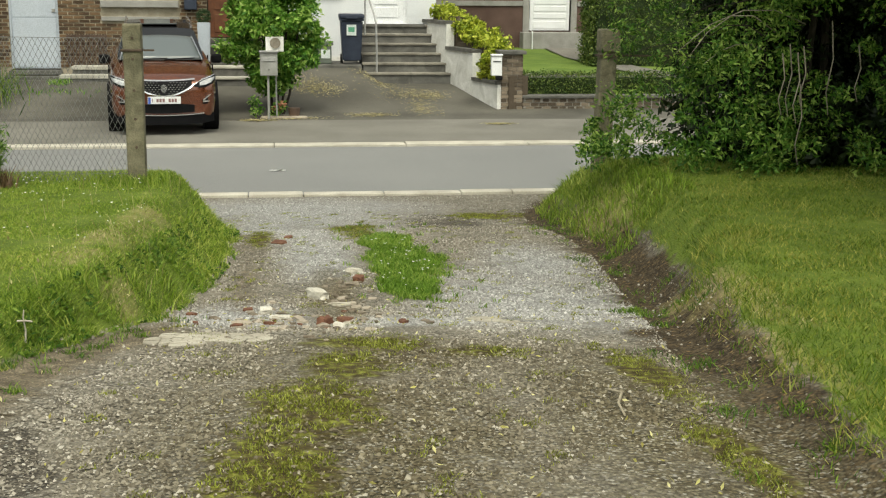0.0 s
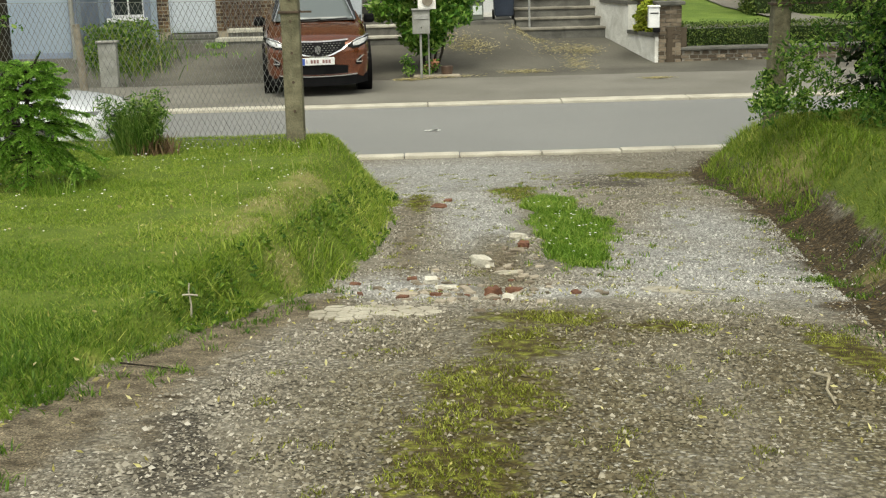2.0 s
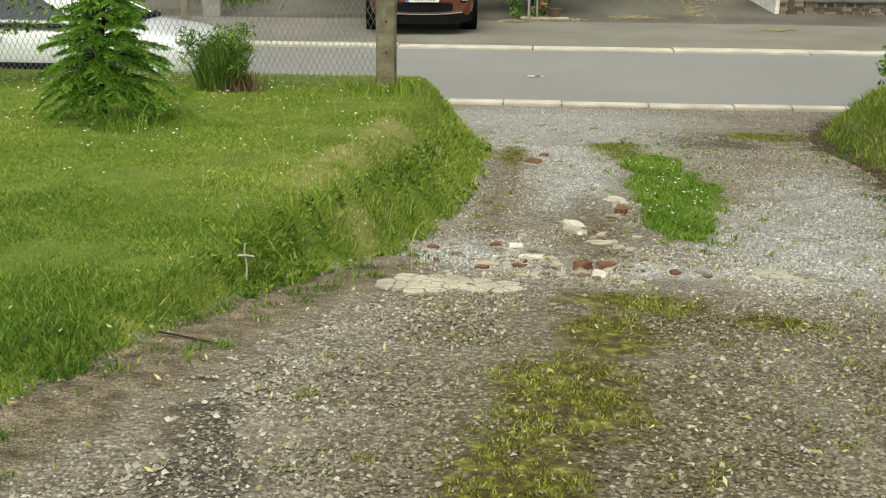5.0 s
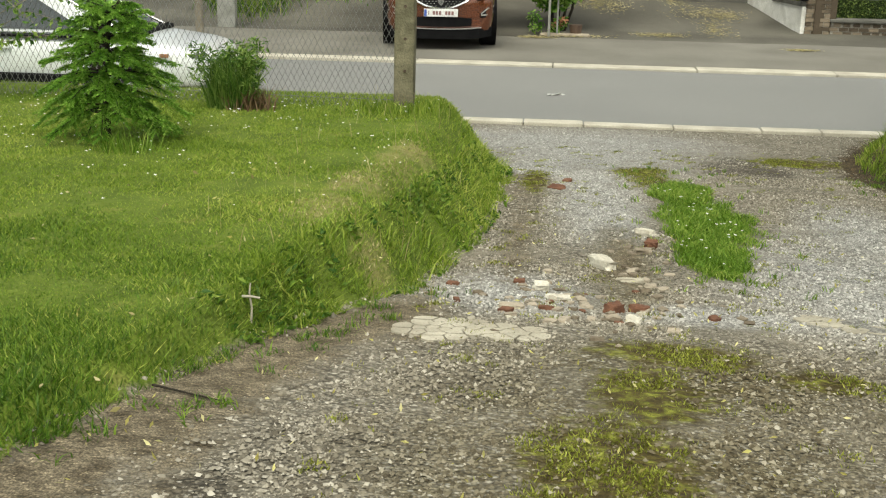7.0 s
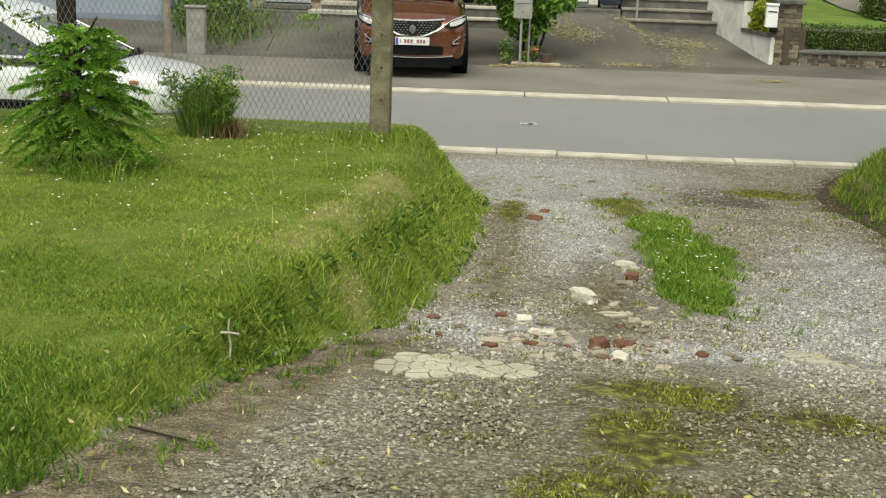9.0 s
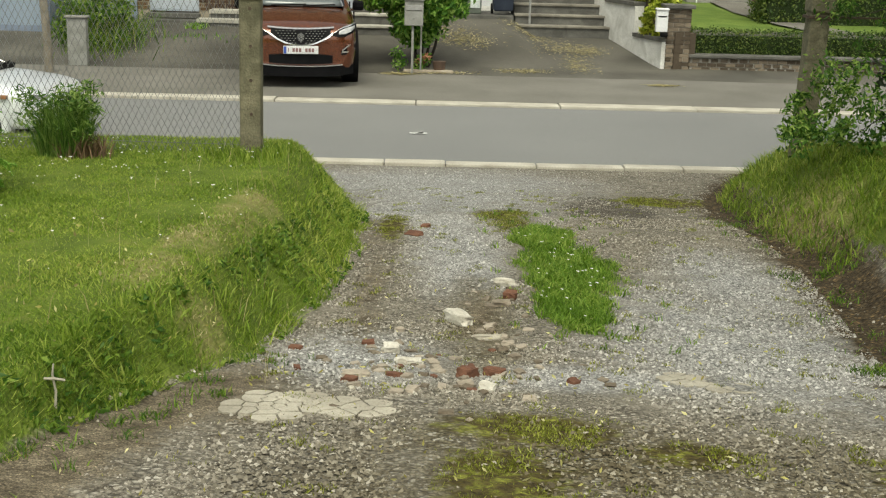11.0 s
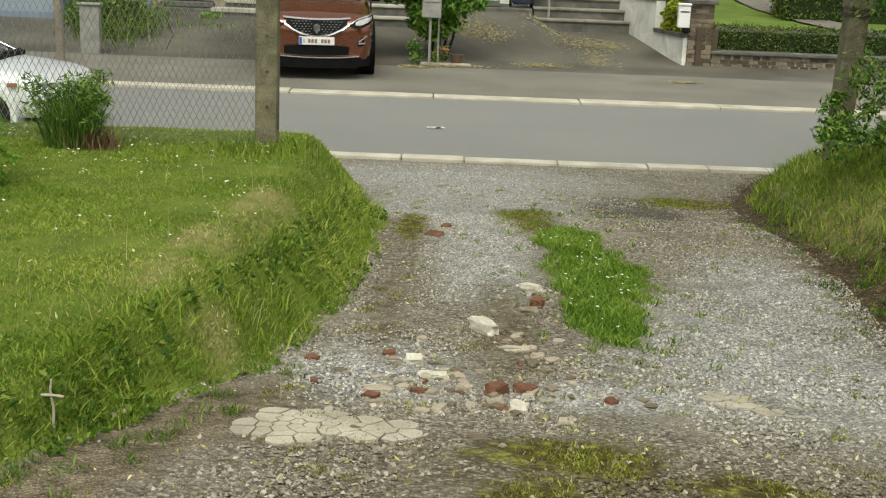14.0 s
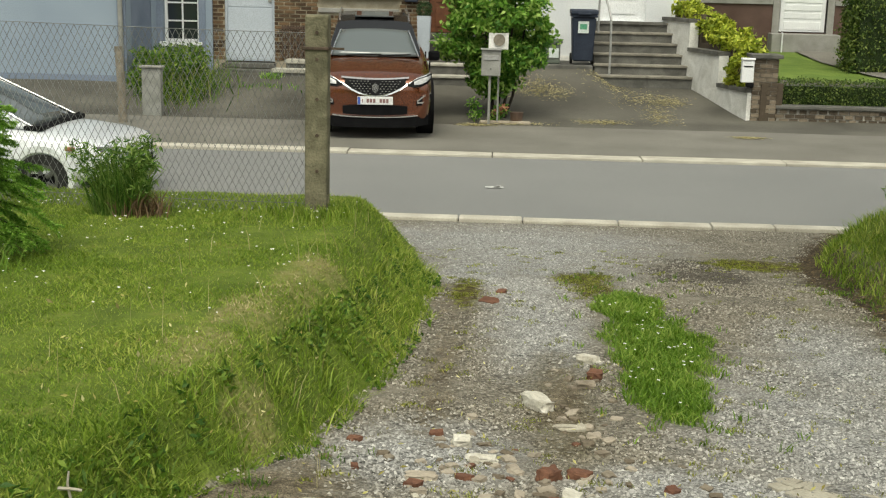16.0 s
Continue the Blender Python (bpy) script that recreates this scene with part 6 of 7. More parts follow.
lump = 0.75 + 0.35 * np.sin(feet[:, 0] * 3.1 + 1.3 * np.sin(feet[:, 1] * 2.3)) * np.sin(feet[:, 1] * 3.7)
dl = np.clip((left_edge(feet[:, 1]) - feet[:, 0]) / 0.7, 0, 1)
h = (0.017 + 0.011 * lump) + 0.022 * (1 - dl) ** 2 + 0.008 * smooth01((feet[:, 1] - 9.8) / 1.0)
lush = rng.uniform(5.0, 7.4, len(feet)) + 0.5 * np.sin(feet[:, 0] * 2.3) > feet[:, 1]
v2, t2 = short_blades(feet[lush], h[lush] * 0.85, 0.0052, 1.2)
tagged(tri_mesh("lush_grass", v2, t2, M["blade_lush"]), "lusher deep green lawn grass beside the drive", "grass", kind="stuff")
v, t = short_blades(feet[~lush], h[~lush] * 0.72, 0.0058, 1.5)
tagged(tri_mesh("lawn_grass", v, t, M["blade"]), "mown green lawn grass with drier patches", "grass", kind="stuff")
feet = np.concatenate([turf_feet(70000, 1.5, 5, 3.4, 8, right), turf_feet(60000, 2.3, 6.5, 8, 12, right), turf_feet(16000, 2.3, 7, 12, 14.8, right), turf_feet(22000, 1.2, 9, -3, 3.4, right), turf_feet(22000, 4.8, 11, 3.4, 12, right)])
dr = np.clip((feet[:, 0] - right_edge(feet[:, 1]) - 0.25) / 0.6, 0, 1)
v, t = short_blades(feet, 0.026 + 0.025 * (1 - dr) + 0.01 * np.sin(feet[:, 0] * 4) * np.sin(feet[:, 1] * 3), 0.0068, 1.3)
tagged(tri_mesh("bank_grass", v, t, M["blade_long"]), "longer yellow-green grass on the bank", "grass", kind="stuff")
# long tufts on the lip of the lawn and round the posts
fx, fy = scatter(14000, -1.6, -0.1, 6.0, 11.6, lambda x, y: (np.abs(x - left_edge(y) + 0.16) < 0.17) & (np.sin(x * 9 + y * 5) * np.sin(y * 6.3) > -0.35))
e1 = blades(np.stack([fx, fy, land(fx, fy)], 1), 0.062 * (1 + 0.7 * np.sin(fx * 7 + 1.7 * np.sin(fy * 4.1)) * np.sin(fy * 5.3)), 0.0065, 1.3)
fx, fy = scatter(16000, -1.9, -0.5, 3.9, 6.4, lambda x, y: (np.abs(x - left_edge(y) + 0.07) < 0.09))
e2 = short_blades(np.stack([fx, fy, land(fx, fy)], 1), 0.04, 0.0055, 1.0)
fx, fy = rng.normal(-1.03, 0.16, 900), rng.normal(10.5, 0.14, 900)
e3 = blades(np.stack([fx, fy, land(fx, fy)], 1), 0.075, 0.006, 0.8)
fx, fy = scatter(9000, 2.3, 3.6, 9.4, 14.3, lambda x, y: (x - right_edge(y) > 0.15) & (x - right_edge(y) < 0.8))
e4 = blades(np.stack([fx, fy, land(fx, fy)], 1), 0.085, 0.007, 1.1)
fx, fy = scatter(17000, -1.5, -0.2, 6.0, 11.4, lambda x, y: (x < left_edge(y) + 0.03) & (x > left_edge(y) - 0.32) & (np.sin(x * 17 + y * 7) * np.sin(y * 9.3) + 0.5 * np.sin(x * 5 - y * 3.1) > 0.25))
e6 = leaves(np.stack([fx, fy, land(fx, fy) + 0.02], 1), np.tile([0.5, -0.3, 0.3], (len(fx), 1)), 0.038, 0.016)
tagged(tri_mesh("bank_weeds", *e6, M["weed"]), "small leafy weeds on the face of the bank", "weeds", kind="stuff")
fx, fy = rng.uniform(-1.5, -0.45, 150), rng.uniform(6.6, 11.0, 150)
e7 = blades(np.stack([fx, fy, land(fx, fy)], 1), 0.15, 0.0026, 0.6)
tagged(tri_mesh("seed_stalks", *e7, M["straw"]), "thin dry seed stalks standing in the lawn", "grass", kind="stuff")
cx, cy = [], []
for k in range(34):
    y = rng.uniform(4.0, 7.4)
    x = float(left_edge(y)) + rng.uniform(0.0, 0.32)
    n = int(rng.uniform(8, 45))
    cx.append(rng.normal(x, 0.025, n))
    cy.append(rng.normal(y, 0.03, n))
for k in range(70):
    y = rng.uniform(4.0, 12.0)
    x = float(right_edge(y)) + rng.uniform(-0.15, 0.3)
    n = int(rng.uniform(8, 60))
    cx.append(rng.normal(x, 0.035, n))
    cy.append(rng.normal(y, 0.05, n))
fx, fy = np.concatenate(cx), np.concatenate(cy)
e5 = blades(np.stack([fx, fy, land(fx, fy)], 1), 0.03, 0.005, 1.4)
tagged(tri_mesh("edge_grass", *join(e2, e5), M["blade_lush"]), "deep green grass fringe along the bare earth", "grass", kind="stuff")
v, t = join(e1, e3, e4)
tagged(tri_mesh("long_grass", v, t, M["blade"]), "long tufted grass on the lip of the banks", "grass", kind="stuff")
fx, fy = scatter(120000, -1.8, 3.2, 5.4, 12, lambda x, y: (dry(x, y) + 0.3 * np.sin(x * 19 + y * 7) * np.sin(y * 15 - x * 5) + 0.6 * rng.uniform(-1, 1, len(x)) > 0.98) & ((x < left_edge(y) - 0.05) | (x > right_edge(y) + 0.2)))
v, t = short_blades(np.stack([fx, fy, land(fx, fy)], 1), 0.015, 0.006, 1.3)
tagged(tri_mesh("dry_grass", v, t, M["straw"]), "dry straw-coloured patches in the lawn", "grass", kind="stuff")
# fresh grass island, and thin tufts in the moss of the drive
fx, fy = scatter(40000, 0.5, 1.4, 7.6, 11.8, lambda x, y: blob(x, y, ISLAND) + 0.32 * np.sin(x * 21 + y * 3) * np.sin(y * 13) + 0.6 * (rng.uniform(0, 1, len(x)) - 0.5) > 0.5)
e1 = blades(np.stack([fx, fy, land(fx, fy)], 1), 0.042, 0.0065, 1.2)
broken = lambda x, y: np.sin(x * 11 + 2 * np.sin(y * 5)) * np.sin(y * 7.7 + x * 3) + 0.7 * np.sin(x * 31 + y * 9) * np.sin(y * 27 - x * 13)
fx, fy = scatter(420000, -0.6, 2.6, 3.3, 13.3, lambda x, y: (blob(x, y, MOSS) + 0.8 * broken(x, y) + 0.35 * rng.uniform(-1, 1, len(x)) > 0.86) & on_drive(x, y))
e2 = short_blades(np.stack([fx, fy, land(fx, fy)], 1), 0.013, 0.0055, 1.0)
v, t = e1
tagged(tri_mesh("grass_island", v, t, M["blade_fresh"]), "fresh green grass island in the drive", "grass", kind="stuff")
v, t = e2
tagged(tri_mesh("moss_tufts", v, t, M["moss_blade"]), "thin yellow-green moss and grass in the drive", "moss", kind="stuff")

# fallen pale leaves on the lawn
fx, fy = scatter(60, -2.6, -0.7, 4.2, 8.2, lambda x, y: x < left_edge(y) + 0.12)
e8 = leaves(np.stack([fx, fy, land(fx, fy) + 0.026], 1), np.tile([0.1, -0.2, 1.0], (len(fx), 1)), 0.03, 0.013)
tagged(tri_mesh("fallen_leaves", *e8, M["straw"]), "pale dry leaves lying in the lawn", "leaves", kind="stuff")

# daisies
fx, fy = scatter(900, -5, -0.8, 7.0, 10.9, lambda x, y: left(x - 0.2, y) & (np.sin(x * 3) * np.sin(y * 2.7) > -0.3) & (rng.uniform(0, 1, len(x)) < ((y - 6.6) / 3.8) ** 1.5))
cx, cy = scatter(60, 0.7, 1.25, 8.2, 10.4, lambda x, y: blob(x, y, ISLAND) > 0.6)
fx, fy = np.concatenate([fx, cx]), np.concatenate([fy, cy])
P = np.stack([fx, fy, land(fx, fy) + 0.04], 1)
m = len(P)
a = np.linspace(0, 2 * np.pi, 7)[:-1]
rad = rng.uniform(0.004, 0.0095, m)
ring = np.stack([np.cos(a), np.sin(a), 0.25 * np.cos(a * 3)], 1)
V = np.concatenate([(P[:, None] + ring[None] * rad[:, None, None]), P[:, None] + np.array([0, 0, 0.002])], 1).reshape(-1, 3)
T = (7 * np.arange(m)[:, None, None] + np.array([[i, (i + 1) % 6, 6] for i in range(6)])).reshape(-1, 3)
tagged(tri_mesh("daisies", V, T, M["petal"]), "small white daisies and clover heads in the grass", "flowers", kind="stuff")
# fallen leaves and straws
fx, fy = scatter(900, -1.6, 2.4, 3.6, 9, lambda x, y: on_drive(x, y) | (x < left_edge(y)))
v, t = leaves(np.stack([fx, fy, land(fx, fy) + 0.018], 1), np.zeros((len(fx), 3)), 0.024, 0.009, droop=0.0)
v[:, 2] = np.minimum(v[:, 2], land(v[:, 0], v[:, 1]) + 0.055)
tagged(tri_mesh("fallen_leaves", v, t, M["fallen"]), "scattered pale yellow fallen leaves", "leaves", kind="stuff")
SPOTS = [(2.05, 26.2, 0.3, 0.25), (2.65, 25.4, 0.35, 0.4), (2.8, 24.2, 0.2, 0.5), (1.8, 23.45, 0.28, 0.15), (0.32, 23.1, 0.35, 0.12), (0.58, 25.6, 0.3, 0.3), (3.96, 22.15, 0.15, 0.06), (1.02, 25.3, 0.3, 0.2), (3.1, 25.3, 0.25, 0.25), (-0.3, 22.8, 0.2, 0.1)]
fx = np.concatenate([rng.normal(a, c * 0.8, 380) for a, b, c, d in SPOTS])
fy = np.concatenate([rng.normal(b, d * 0.8, 380) for a, b, c, d in SPOTS])
v, t = leaves(np.stack([fx, fy, far_z(fy, fx) + 0.012], 1), np.zeros((len(fx), 3)), 0.085, 0.013, droop=0)
v[:, 2] = far_z(v[:, 1], v[:, 0]) + 0.012 + 0.01 * rng.uniform(0, 1, len(v))
tagged(tri_mesh("straw", v, t, M["straw"]), "dry straw blown over the tarmac forecourt", "straw", kind="stuff")


# ---- plants ----
def clump_leaves(centres, radii, per, length, width, flat=0.8):
    out = []
    for c, r in zip(centres, radii):
        d = rng.normal(size=(per, 3))
        d /= np.linalg.norm(d, axis=1, keepdims=True)
        out.append((np.array(c) + d * r * rng.uniform(0.35, 1.05, per)[:, None] * [1, 1, flat], d))
    return leaves(np.concatenate([p for p, _ in out]), np.concatenate([d for _, d in out]), length, width)


# climbing shrub by the forecourt
sh = thing("leafy_shrub", (-0.05, 23.7, 0.1), "tall leafy green shrub with pale new shoots", "shrub")
cs, rs = [], []
for k in range(150):
    a, u = rng.uniform(0, 6.28), rng.uniform(-1, 1)
    w = math.sqrt(1 - u * u)
    z = 1.72 + 1.12 * u
    wide = 0.92 if u > -0.6 else 0.6
    cs.append((-0.06 + wide * w * math.cos(a) * rng.uniform(0.5, 1), 23.75 + 0.6 * w * math.sin(a) * rng.uniform(0.4, 1), z))
    rs.append(rng.uniform(0.16, 0.30))
v, t = clump_leaves(cs, rs, 120, 0.11, 0.055)
tagged(tri_mesh("foliage", v, t, M["climber"], sh), kind="stuff")
for dx in (-0.1, 0.02, 0.13, 0.24):
    part("stem", tube(bmesh.new(), [(0.02 + dx * 0.5, 23.7, 0.05), (0.05 + dx, 23.7, 0.5), (dx * 1.6, 23.75, 1.2), (dx * 2.2, 23.8, 2.0)], 0.03, 6, 0.4), M["bark"], sh)
keep_world(sh)
pot = tagged(mesh_object("flower_pot", tube(bmesh.new(), [(0.36, 23.2, 0.09), (0.36, 23.2, 0.28)], 0.09, 14, 1.25), M["iron"]), "small dark pot at the shrub's foot", "pot")
fw = thing("border_plants", (0.1, 23.4, 0.1), "low weeds and orange flowers at the shrub's foot", "plants")
v, t = clump_leaves([(-0.3, 23.2, 0.22), (-0.35, 23.3, 0.4), (0.1, 23.3, 0.3), (0.02, 23.25, 0.2)], [0.16, 0.14, 0.16, 0.14], 90, 0.07, 0.035)
tagged(tri_mesh("foliage", v, t, M["climber"], fw), kind="stuff")
v, t = clump_leaves([(0.05, 23.15, 0.28), (0.15, 23.15, 0.35)], [0.1, 0.08], 26, 0.05, 0.04)
tagged(tri_mesh("flowers", v, t, M["terracotta"], fw), kind="stuff")
keep_world(fw)
blk = tagged(mesh_object("stone_edging", boxed(-0.25, 0.6, 23.05, 23.2, 0.0, 0.14, bevel=0.03), M["rubble"]), "low rough stone edging round the shrub bed", "edging")

# golden shrub on the raised bed
gs = thing("golden_shrub", (4.2, 26, 1.2), "bright yellow-green leafy shrub spilling over the wall", "shrub")
cs, rs = [], []
for k in range(80):
    u = rng.uniform(0, 1)
    y = 27.7 - 3.2 * u
    cs.append((3.62 + 0.85 * u + rng.uniform(-0.12, 0.3), y, 2.0 - 0.80 * u + rng.uniform(-0.18, 0.10)))
    rs.append(rng.uniform(0.12, 0.2))
for k in range(10):
    cs.append((4.16 + rng.uniform(-0.1, 0.15), 24.75 + rng.uniform(-0.3, 0.3), rng.uniform(0.72, 1.2)))
    rs.append(0.11)
v, t = clump_leaves(cs, rs, 60, 0.105, 0.055)
tagged(tri_mesh("foliage", v, t, M["yellow_leaf"], gs), kind="stuff")
keep_world(gs)

# weeds in front of the blue house
wd = thing("tall_weeds", (-5.9, 25.5, 0.3), "overgrown tall weeds and grasses by the blue house", "weeds")
fx, fy = rng.normal(-5.6, 0.36, 520), rng.normal(24.9, 0.6, 520)
v1 = blades(np.stack([fx, fy, far_z(fy)], 1), 0.55, 0.016, 1.5)
fx, fy = rng.normal(-5.35, 0.3, 30), rng.normal(24.6, 0.4, 30)
v3 = blades(np.stack([fx, fy, far_z(fy)], 1), 0.7, 0.009, 1.3)
tagged(tri_mesh("seed_heads", *v3, M["straw"], wd), kind="stuff")
cs = [(rng.uniform(-6.7, -5.3), rng.uniform(24.4, 26.8), rng.uniform(0.25, 1.0)) for k in range(60)]
v2 = clump_leaves(cs, [0.2] * 60, 80, 0.10, 0.045)
tagged(tri_mesh("tall_blades", *v1, M["weed"], wd), kind="stuff")
tagged(tri_mesh("foliage", *v2, M["weed"], wd), kind="stuff")
keep_world(wd)
lw = thing("yard_weeds", (-3.8, 26.5, 0.45), "low weeds along the foot of the brick house", "weeds")
fx, fy = np.concatenate([rng.normal(-4.3, 0.1, 200), rng.uniform(-5.4, -3.4, 90)]), np.concatenate([rng.normal(26.4, 0.08, 200), rng.normal(25.6, 0.12, 90)])
v, t = blades(np.stack([fx, fy, far_z(fy)], 1), 0.10, 0.02, 1.0)
tagged(tri_mesh("foliage", v, t, M["climber"], lw), kind="stuff")
keep_world(lw)

# young spruce on the lawn
def needles(p0, p1, n, length, rng=rng):
    """Needles round a twig, swept towards its tip: two triangles each."""
    p0, p1 = np.array(p0), np.array(p1)
    d = (p1 - p0) / np.linalg.norm(p1 - p0)
    q = rng.uniform(0, 1.05, n)
    r = rng.normal(size=(n, 3))
    r -= (r @ d)[:, None] * d
    r /= np.linalg.norm(r, axis=1, keepdims=True)
    foot = p0 + (p1 - p0) * q[:, None]
    tip = foot + (0.62 * d + 0.75 * r) * (length * rng.uniform(0.7, 1.2, n) * (1.1 - 0.35 * q))[:, None]
    side = np.cross(d, r) * 0.0026
    mid = foot * 0.5 + tip * 0.5
    v = np.stack([foot, mid - side, tip, mid + side], 1).reshape(-1, 3)
    b = 4 * np.arange(n)[:, None]
    return v, np.concatenate([b + [0, 1, 2], b + [0, 2, 3]])


sp = thing("young_spruce", (-2.58, 8.95, 0.97), "small young spruce with bright fresh tips on the lawn", "tree")
stem = [(-2.58, 8.95, 0.93), (-2.57, 8.95, 1.3), (-2.53, 8.95, 1.64), (-2.43, 8.94, 1.80)]
part("trunk", tube(bmesh.new(), stem, 0.022, 7, 0.25), M["bark"], sp)
sets = [needles(stem[2], stem[3], 160, 0.024)]
for k in range(104):
    u = (k / 104) ** 0.9
    z = 1.09 + 0.63 * u + rng.uniform(-0.02, 0.02)
    a = k * 2.4 + rng.uniform(-0.3, 0.3)
    ln = (0.36 * (1 - u) ** 0.6 + 0.10) * (0.75 + 0.25 * min(1, u / 0.15)) * rng.uniform(0.7, 1.12)
    x0 = -2.578 + 0.05 * u
    pts = [Vector((x0 + q * ln * math.cos(a), 8.95 + q * ln * math.sin(a), max(1.0, z + ln * ((0.35 * u + 0.12) * q - (0.62 - 0.5 * u) * q * q)))) for q in (0, 0.35, 0.7, 1)]
    part("branch", tube(bmesh.new(), pts, 0.0055, 4, 0.4), M["bark"], sp)
    for p, q in zip(pts[1:], pts[2:]):
        sets.append(needles(p, q, int(120 * (q - p).length / 0.12), 0.021))
    for q in np.linspace(0.35, 0.97, max(3, int(ln / 0.045))):
        c = np.array([np.interp(q, (0, 0.35, 0.7, 1), [p[i] for p in pts]) for i in range(3)])
        for sgn in (-1, 1):
            w = a + sgn * rng.uniform(0.5, 1.0)
            tl = rng.uniform(0.06, 0.12) * (1.15 - 0.55 * q)
            e = c + tl * np.array([math.cos(w), math.sin(w), -rng.uniform(0.25, 0.95) * (1 - 0.6 * u)])
            e[2] = max(e[2], 0.96)
            sets.append(needles(c, e, 58, 0.021))
v, t = join(*sets)
tagged(tri_mesh("needles", v, t, M["spruce"], sp), kind="stuff")
keep_world(sp)
cg = thing("grass_tuft", (-2.4, 8.55, 0.97), "long grass tuft at the foot of the spruce", "grass tuft")
n = 130
ft = np.stack([-2.36 + rng.normal(0, 0.09, n), 8.58 + rng.normal(0, 0.05, n), np.full(n, 0.93)], 1)
tagged(tri_mesh("foliage", *blades(ft, 0.17, 0.005, 0.9), M["blade_fresh"], cg), kind="stuff")
keep_world(cg)

# tall grass tuft by the fence
tg = thing("grass_tuft", (-2.2, 10.32, 0.95), "tall green grass tuft with brown base at the fence", "grass tuft")
n = 1300
a, r = rng.uniform(0, 6.28, n), 0.16 * np.sqrt(rng.uniform(0, 1, n))
ft = np.stack([-2.2 + r * np.cos(a), 10.32 + 0.7 * r * np.sin(a), np.full(n, 0.90)], 1)
cs = [(-2.2 + rng.uniform(-0.22, 0.22), 10.32 + rng.uniform(-0.1, 0.1), rng.uniform(1.0, 1.34)) for k in range(26)]
v, t = join(blades(ft, (0.50 - 0.9 * r) * rng.uniform(0.45, 1.0, n), 0.008, 0.6), clump_leaves(cs, [0.09] * 26, 70, 0.055, 0.011))
tagged(tri_mesh("foliage", v, t, leaf_mat("tuft_blade", (0.045, 0.115, 0.018), (0.12, 0.22, 0.034), (0.25, 0.34, 0.09), 3.0, 0.8, 0.25), tg), kind="stuff")
ft = np.stack([-2.05 + rng.normal(0, 0.07, 220), 10.28 + rng.normal(0, 0.06, 220), np.full(220, 0.91)], 1)
v, t = blades(ft, 0.16, 0.008, 0.8)
tagged(tri_mesh("dead_grass", v, t, M["dead"], tg), kind="stuff")
keep_world(tg)

# cross of pale stalks at the lawn edge
cr = thing("stalk_cross", (-1.03, 6.15, 0.98), "small cross of pale dry stalks at the lawn edge", "cross")
zc = float(land(-1.03, 6.15))
part("upright", tube(bmesh.new(), [(-1.035, 6.15, zc - 0.02), (-1.03, 6.15, zc + 0.06), (-1.035, 6.14, zc + 0.12), (-1.03, 6.14, zc + 0.155)], 0.005, 6, 0.6), M["slab"], cr)
part("crossbar", tube(bmesh.new(), [(-1.062, 6.143, zc + 0.104), (-1.03, 6.14, zc + 0.106), (-0.998, 6.145, zc + 0.10)], 0.005, 6, 0.8), M["slab"], cr)
keep_world(cr)
stick = tagged(mesh_object("stick", tube(bmesh.new(), [(-1.16, 5.44, float(land(-1.16, 5.44)) + 0.02), (-1.05, 5.40, float(land(-1.05, 5.4)) + 0.015), (-0.93, 5.36, float(land(-0.93, 5.36)) + 0.008)], 0.004, 6, 0.5), M["bark"]), "dark fallen stick at the lawn edge", "stick")
stick = tagged(mesh_object("stick", tube(bmesh.new(), [(1.30, 5.12, float(land(1.3, 5.12)) + 0.012), (1.31, 4.98, float(land(1.31, 4.98)) + 0.03), (1.27, 4.88, float(land(1.27, 4.88)) + 0.02), (1.26, 4.76, float(land(1.26, 4.76)) + 0.008)], 0.006, 6, 0.7), M["twig"]), "pale crooked twig lying on the gravel", "stick")

# overgrown bush by the right-hand gate post
bu = thing("overgrown_bush", (4.5, 11, 0.9), "overgrown dark green bush with arching leafy branches", "bush")
for k, (x, y, hh, dx, r) in enumerate([(4.05, 11.0, 3.0, 0.1, 0.035), (4.3, 11.1, 3.3, -0.12, 0.05), (4.55, 10.9, 3.0, 0.2, 0.04), (4.9, 11.2, 3.3, -0.1, 0.05), (5.3, 11.0, 3.0, 0.2, 0.045), (5.9, 11.1, 3.2, -0.2, 0.05)]):
    z0 = float(land(x, y))
    part("trunk", tube(bmesh.new(), [(x, y, z0 - 0.1), (x + 0.3 * dx, y, z0 + hh * 0.35), (x + dx, y + 0.1, z0 + hh * 0.7), (x + 1.6 * dx, y + 0.1, z0 + hh)], r, 8, 0.4), M["bark"], bu)
cs, rs = [], []
for k in range(58):  # thin outer side towards the drive, which lets the street show through
    u = rng.uniform(0, 1)
    cs.append((rng.uniform(2.95, 3.75), rng.uniform(10.2, 12.0), 1.0 + 1.9 * u))
    rs.append(rng.uniform(0.08, 0.19))
thin = clump_leaves(cs, rs, 60, 0.055, 0.02)
cs, rs = [], []
for k in range(150):
    cs.append((rng.uniform(3.62, 4.35), rng.uniform(9.9, 11.6), rng.uniform(0.95, 3.1)))
    rs.append(rng.uniform(0.12, 0.26))
for k in range(46):  # fringe hanging before the dark hollow
    cs.append((rng.uniform(4.0, 5.8), rng.uniform(9.5, 10.3), rng.uniform(1.5, 2.8)))
    rs.append(rng.uniform(0.06, 0.16))
for k in range(60):  # low growth at the foot
    x = rng.uniform(3.2, 6.4)
    cs.append((x, 10.5 - 0.45 * max(0, x - 3.6) + rng.uniform(-0.3, 0.4), rng.uniform(0.95, 1.4)))
    rs.append(rng.uniform(0.08, 0.18))
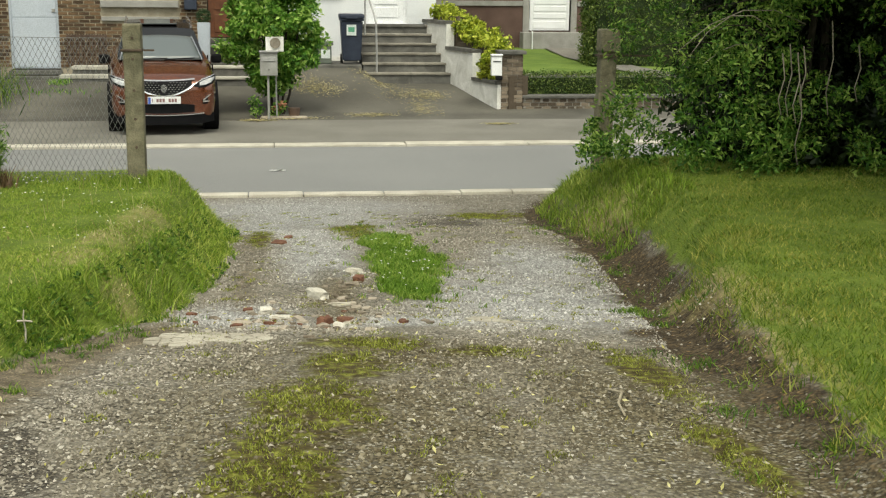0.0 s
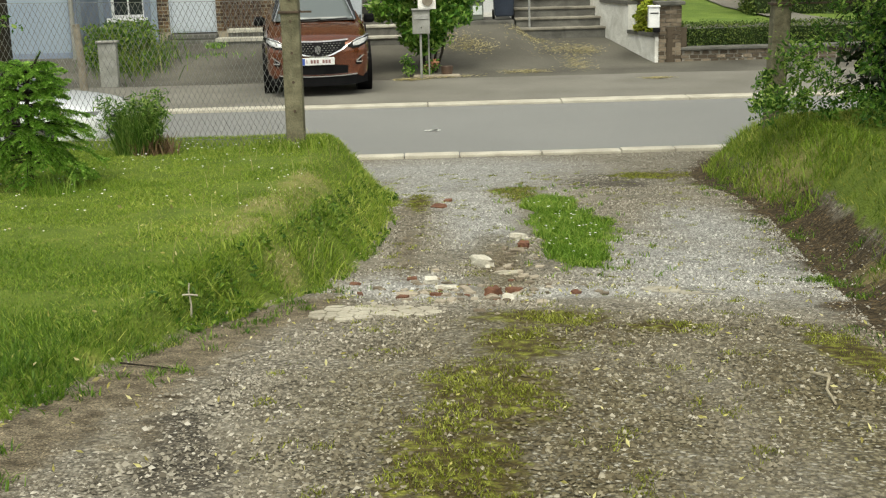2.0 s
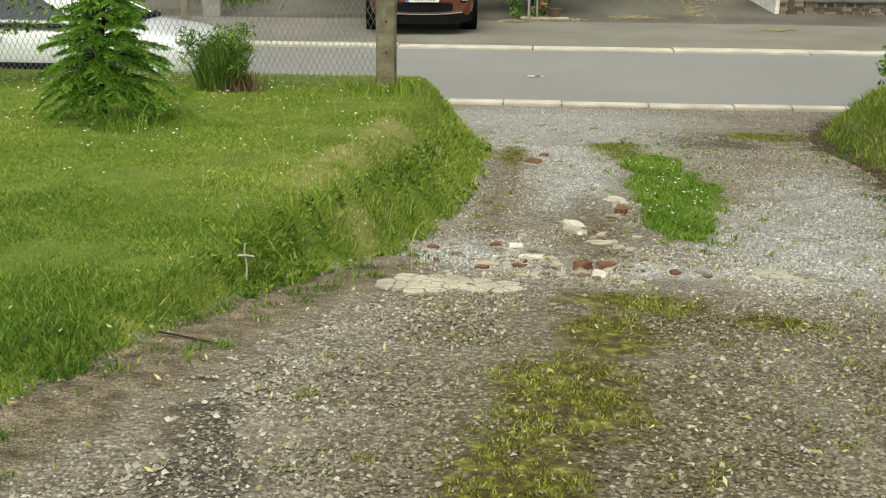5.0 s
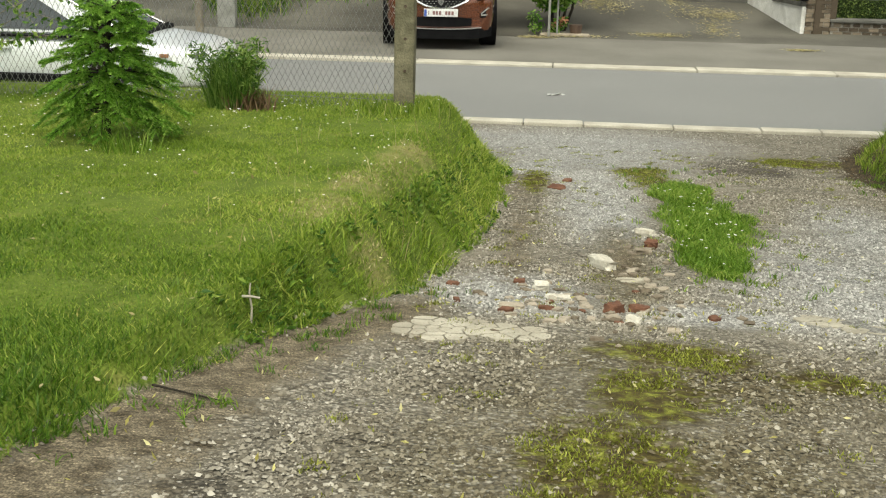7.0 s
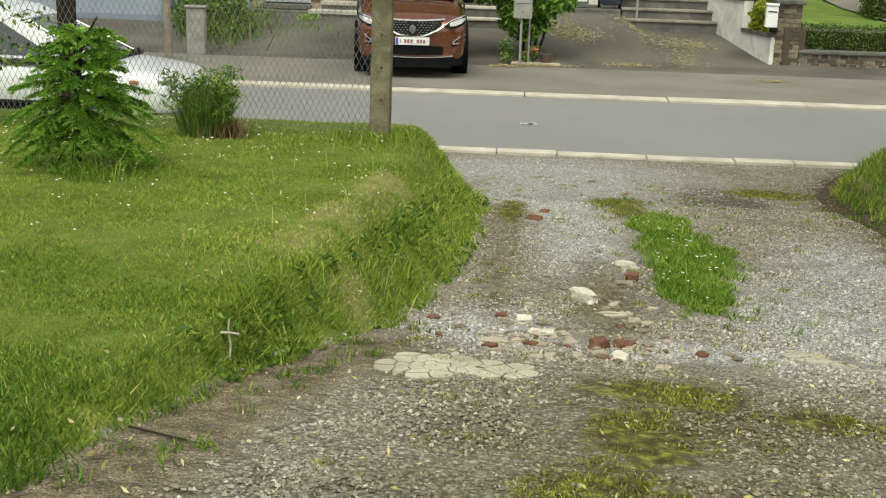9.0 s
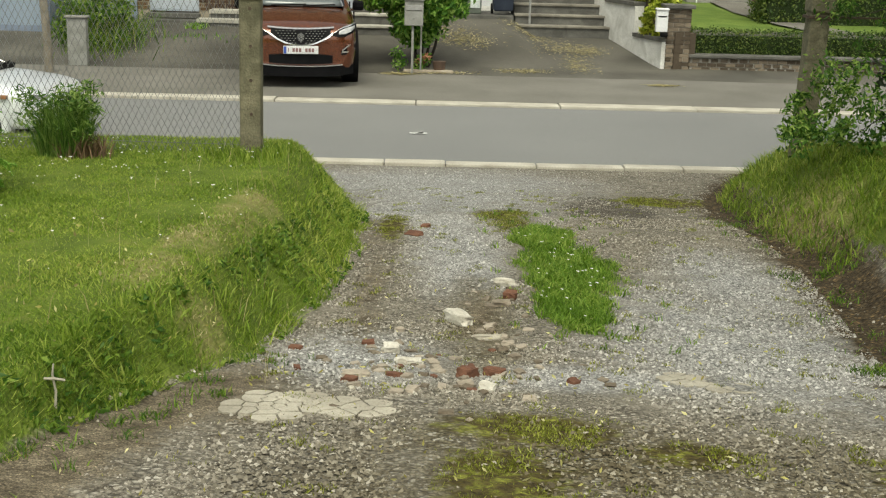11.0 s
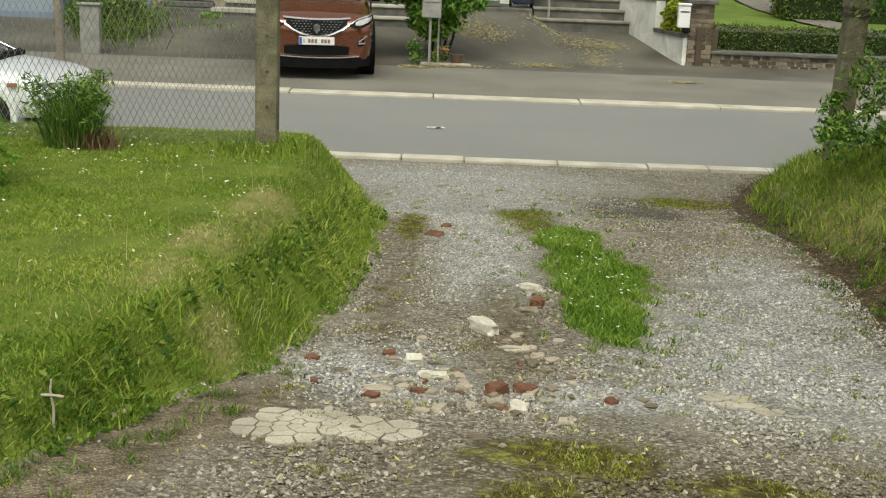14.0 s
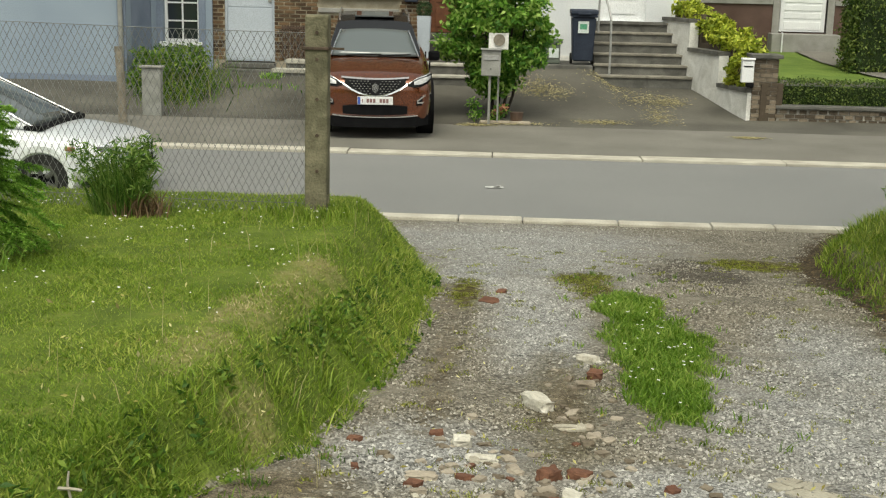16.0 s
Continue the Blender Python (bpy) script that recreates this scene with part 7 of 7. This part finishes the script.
for k in range(20):  # sprigs in front of the post
    u = rng.uniform(0, 1)
    cs.append((2.62 + 0.5 * u + rng.uniform(-0.1, 0.1), 11.0 + rng.uniform(-0.4, 0.6), 0.95 + 0.5 * u * rng.uniform(0.2, 1)))
    rs.append(rng.uniform(0.06, 0.15))
full = clump_leaves(cs, rs, 80, 0.055, 0.021)
tagged(tri_mesh("foliage", *join(thin, full), M["bush"], bu), kind="stuff")
# leaves high above the view, added to shade the ground under the bush
cs = [(rng.uniform(3.9, 9.0), rng.uniform(5.6, 12.8), rng.uniform(3.25, 4.4)) for k in range(900)]
tagged(tri_mesh("canopy", *clump_leaves(cs, [0.42] * 900, 44, 0.22, 0.12), M["bush"], bu), kind="stuff")
# near-black leaves that paint the shade of the bush's hollow and foot
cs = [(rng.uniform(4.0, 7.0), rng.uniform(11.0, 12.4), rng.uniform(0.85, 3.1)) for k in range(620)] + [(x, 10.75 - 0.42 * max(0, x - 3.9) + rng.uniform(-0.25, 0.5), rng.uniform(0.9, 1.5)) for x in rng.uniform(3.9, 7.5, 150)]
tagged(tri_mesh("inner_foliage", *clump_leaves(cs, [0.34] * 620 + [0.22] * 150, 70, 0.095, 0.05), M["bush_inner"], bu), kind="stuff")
for k in range(11):  # arching twigs
    x0, y0, z0 = rng.uniform(3.8, 4.3), rng.uniform(10.2, 11.2), rng.uniform(1.1, 2.3)
    ln, rise = rng.uniform(0.5, 1.2), rng.uniform(0.05, 0.3)
    pts = [(x0 - ln * q, y0 - 0.25 * ln * q, z0 + 4 * rise * q * (0.75 - q)) for q in (0, 0.25, 0.5, 0.75, 1)]
    part("branch", tube(bmesh.new(), pts, 0.006, 5, 0.4), M["bark"] if k % 4 else M["old_wood"], bu)
for k in range(9):  # bare stems hanging down
    x0, y0, z0 = rng.uniform(3.75, 5.4), rng.uniform(9.5, 10.1), rng.uniform(1.5, 2.2)
    ln = rng.uniform(0.3, 0.75)
    part("hanging_stem", tube(bmesh.new(), [(x0, y0, z0), (x0 + 0.03, y0, z0 - ln * 0.4), (x0 - 0.02, y0 - 0.02, z0 - ln * 0.75), (x0 + 0.02, y0, z0 - ln)], 0.006, 5, 0.6), M["old_wood"], bu)
keep_world(bu)

# leggy bush at the fence, its twigs arching over the wire
lg = thing("leggy_bush", (-4.1, 10.35, 0.95), "leggy dark-leaved bush arching over the fence", "bush")
tips = []
for k in range(15):
    a, ln, top = rng.uniform(-0.5, 0.5), rng.uniform(0.35, 1.25), rng.uniform(1.25, 2.15)
    pts = [(-4.15 + 0.05 * a, 10.33, 0.88), (-4.1 + 0.2 * ln * 0.3, 10.33 + 0.1 * a, 0.95 + 0.55 * (top - 0.9)), (-4.1 + 0.6 * ln, 10.33 + 0.2 * a, top), (-4.1 + ln, 10.33 + 0.25 * a, top + 0.02 - 0.1 * (k % 3))]
    part("branch", tube(bmesh.new(), pts, 0.0055, 5, 0.35), M["old_wood"], lg)
    for q in np.linspace(0.25, 1.0, 7):
        tips.append([float(np.interp(q * 3, range(4), [p[i] for p in pts])) for i in range(3)])
tagged(tri_mesh("foliage", *clump_leaves(tips, [0.07] * len(tips), 10, 0.05, 0.024), M["bush"], lg), kind="stuff")
keep_world(lg)

# bricks of the brick house, each on its own
lay_bricks(bhouse, -5.65, -0.26, 0.75, 6.3, BY + 0.02, BRICK_HOLES + [(-3.56, -1.94, 1.70, 2.14)], M["brick"], M["brick_joined"])
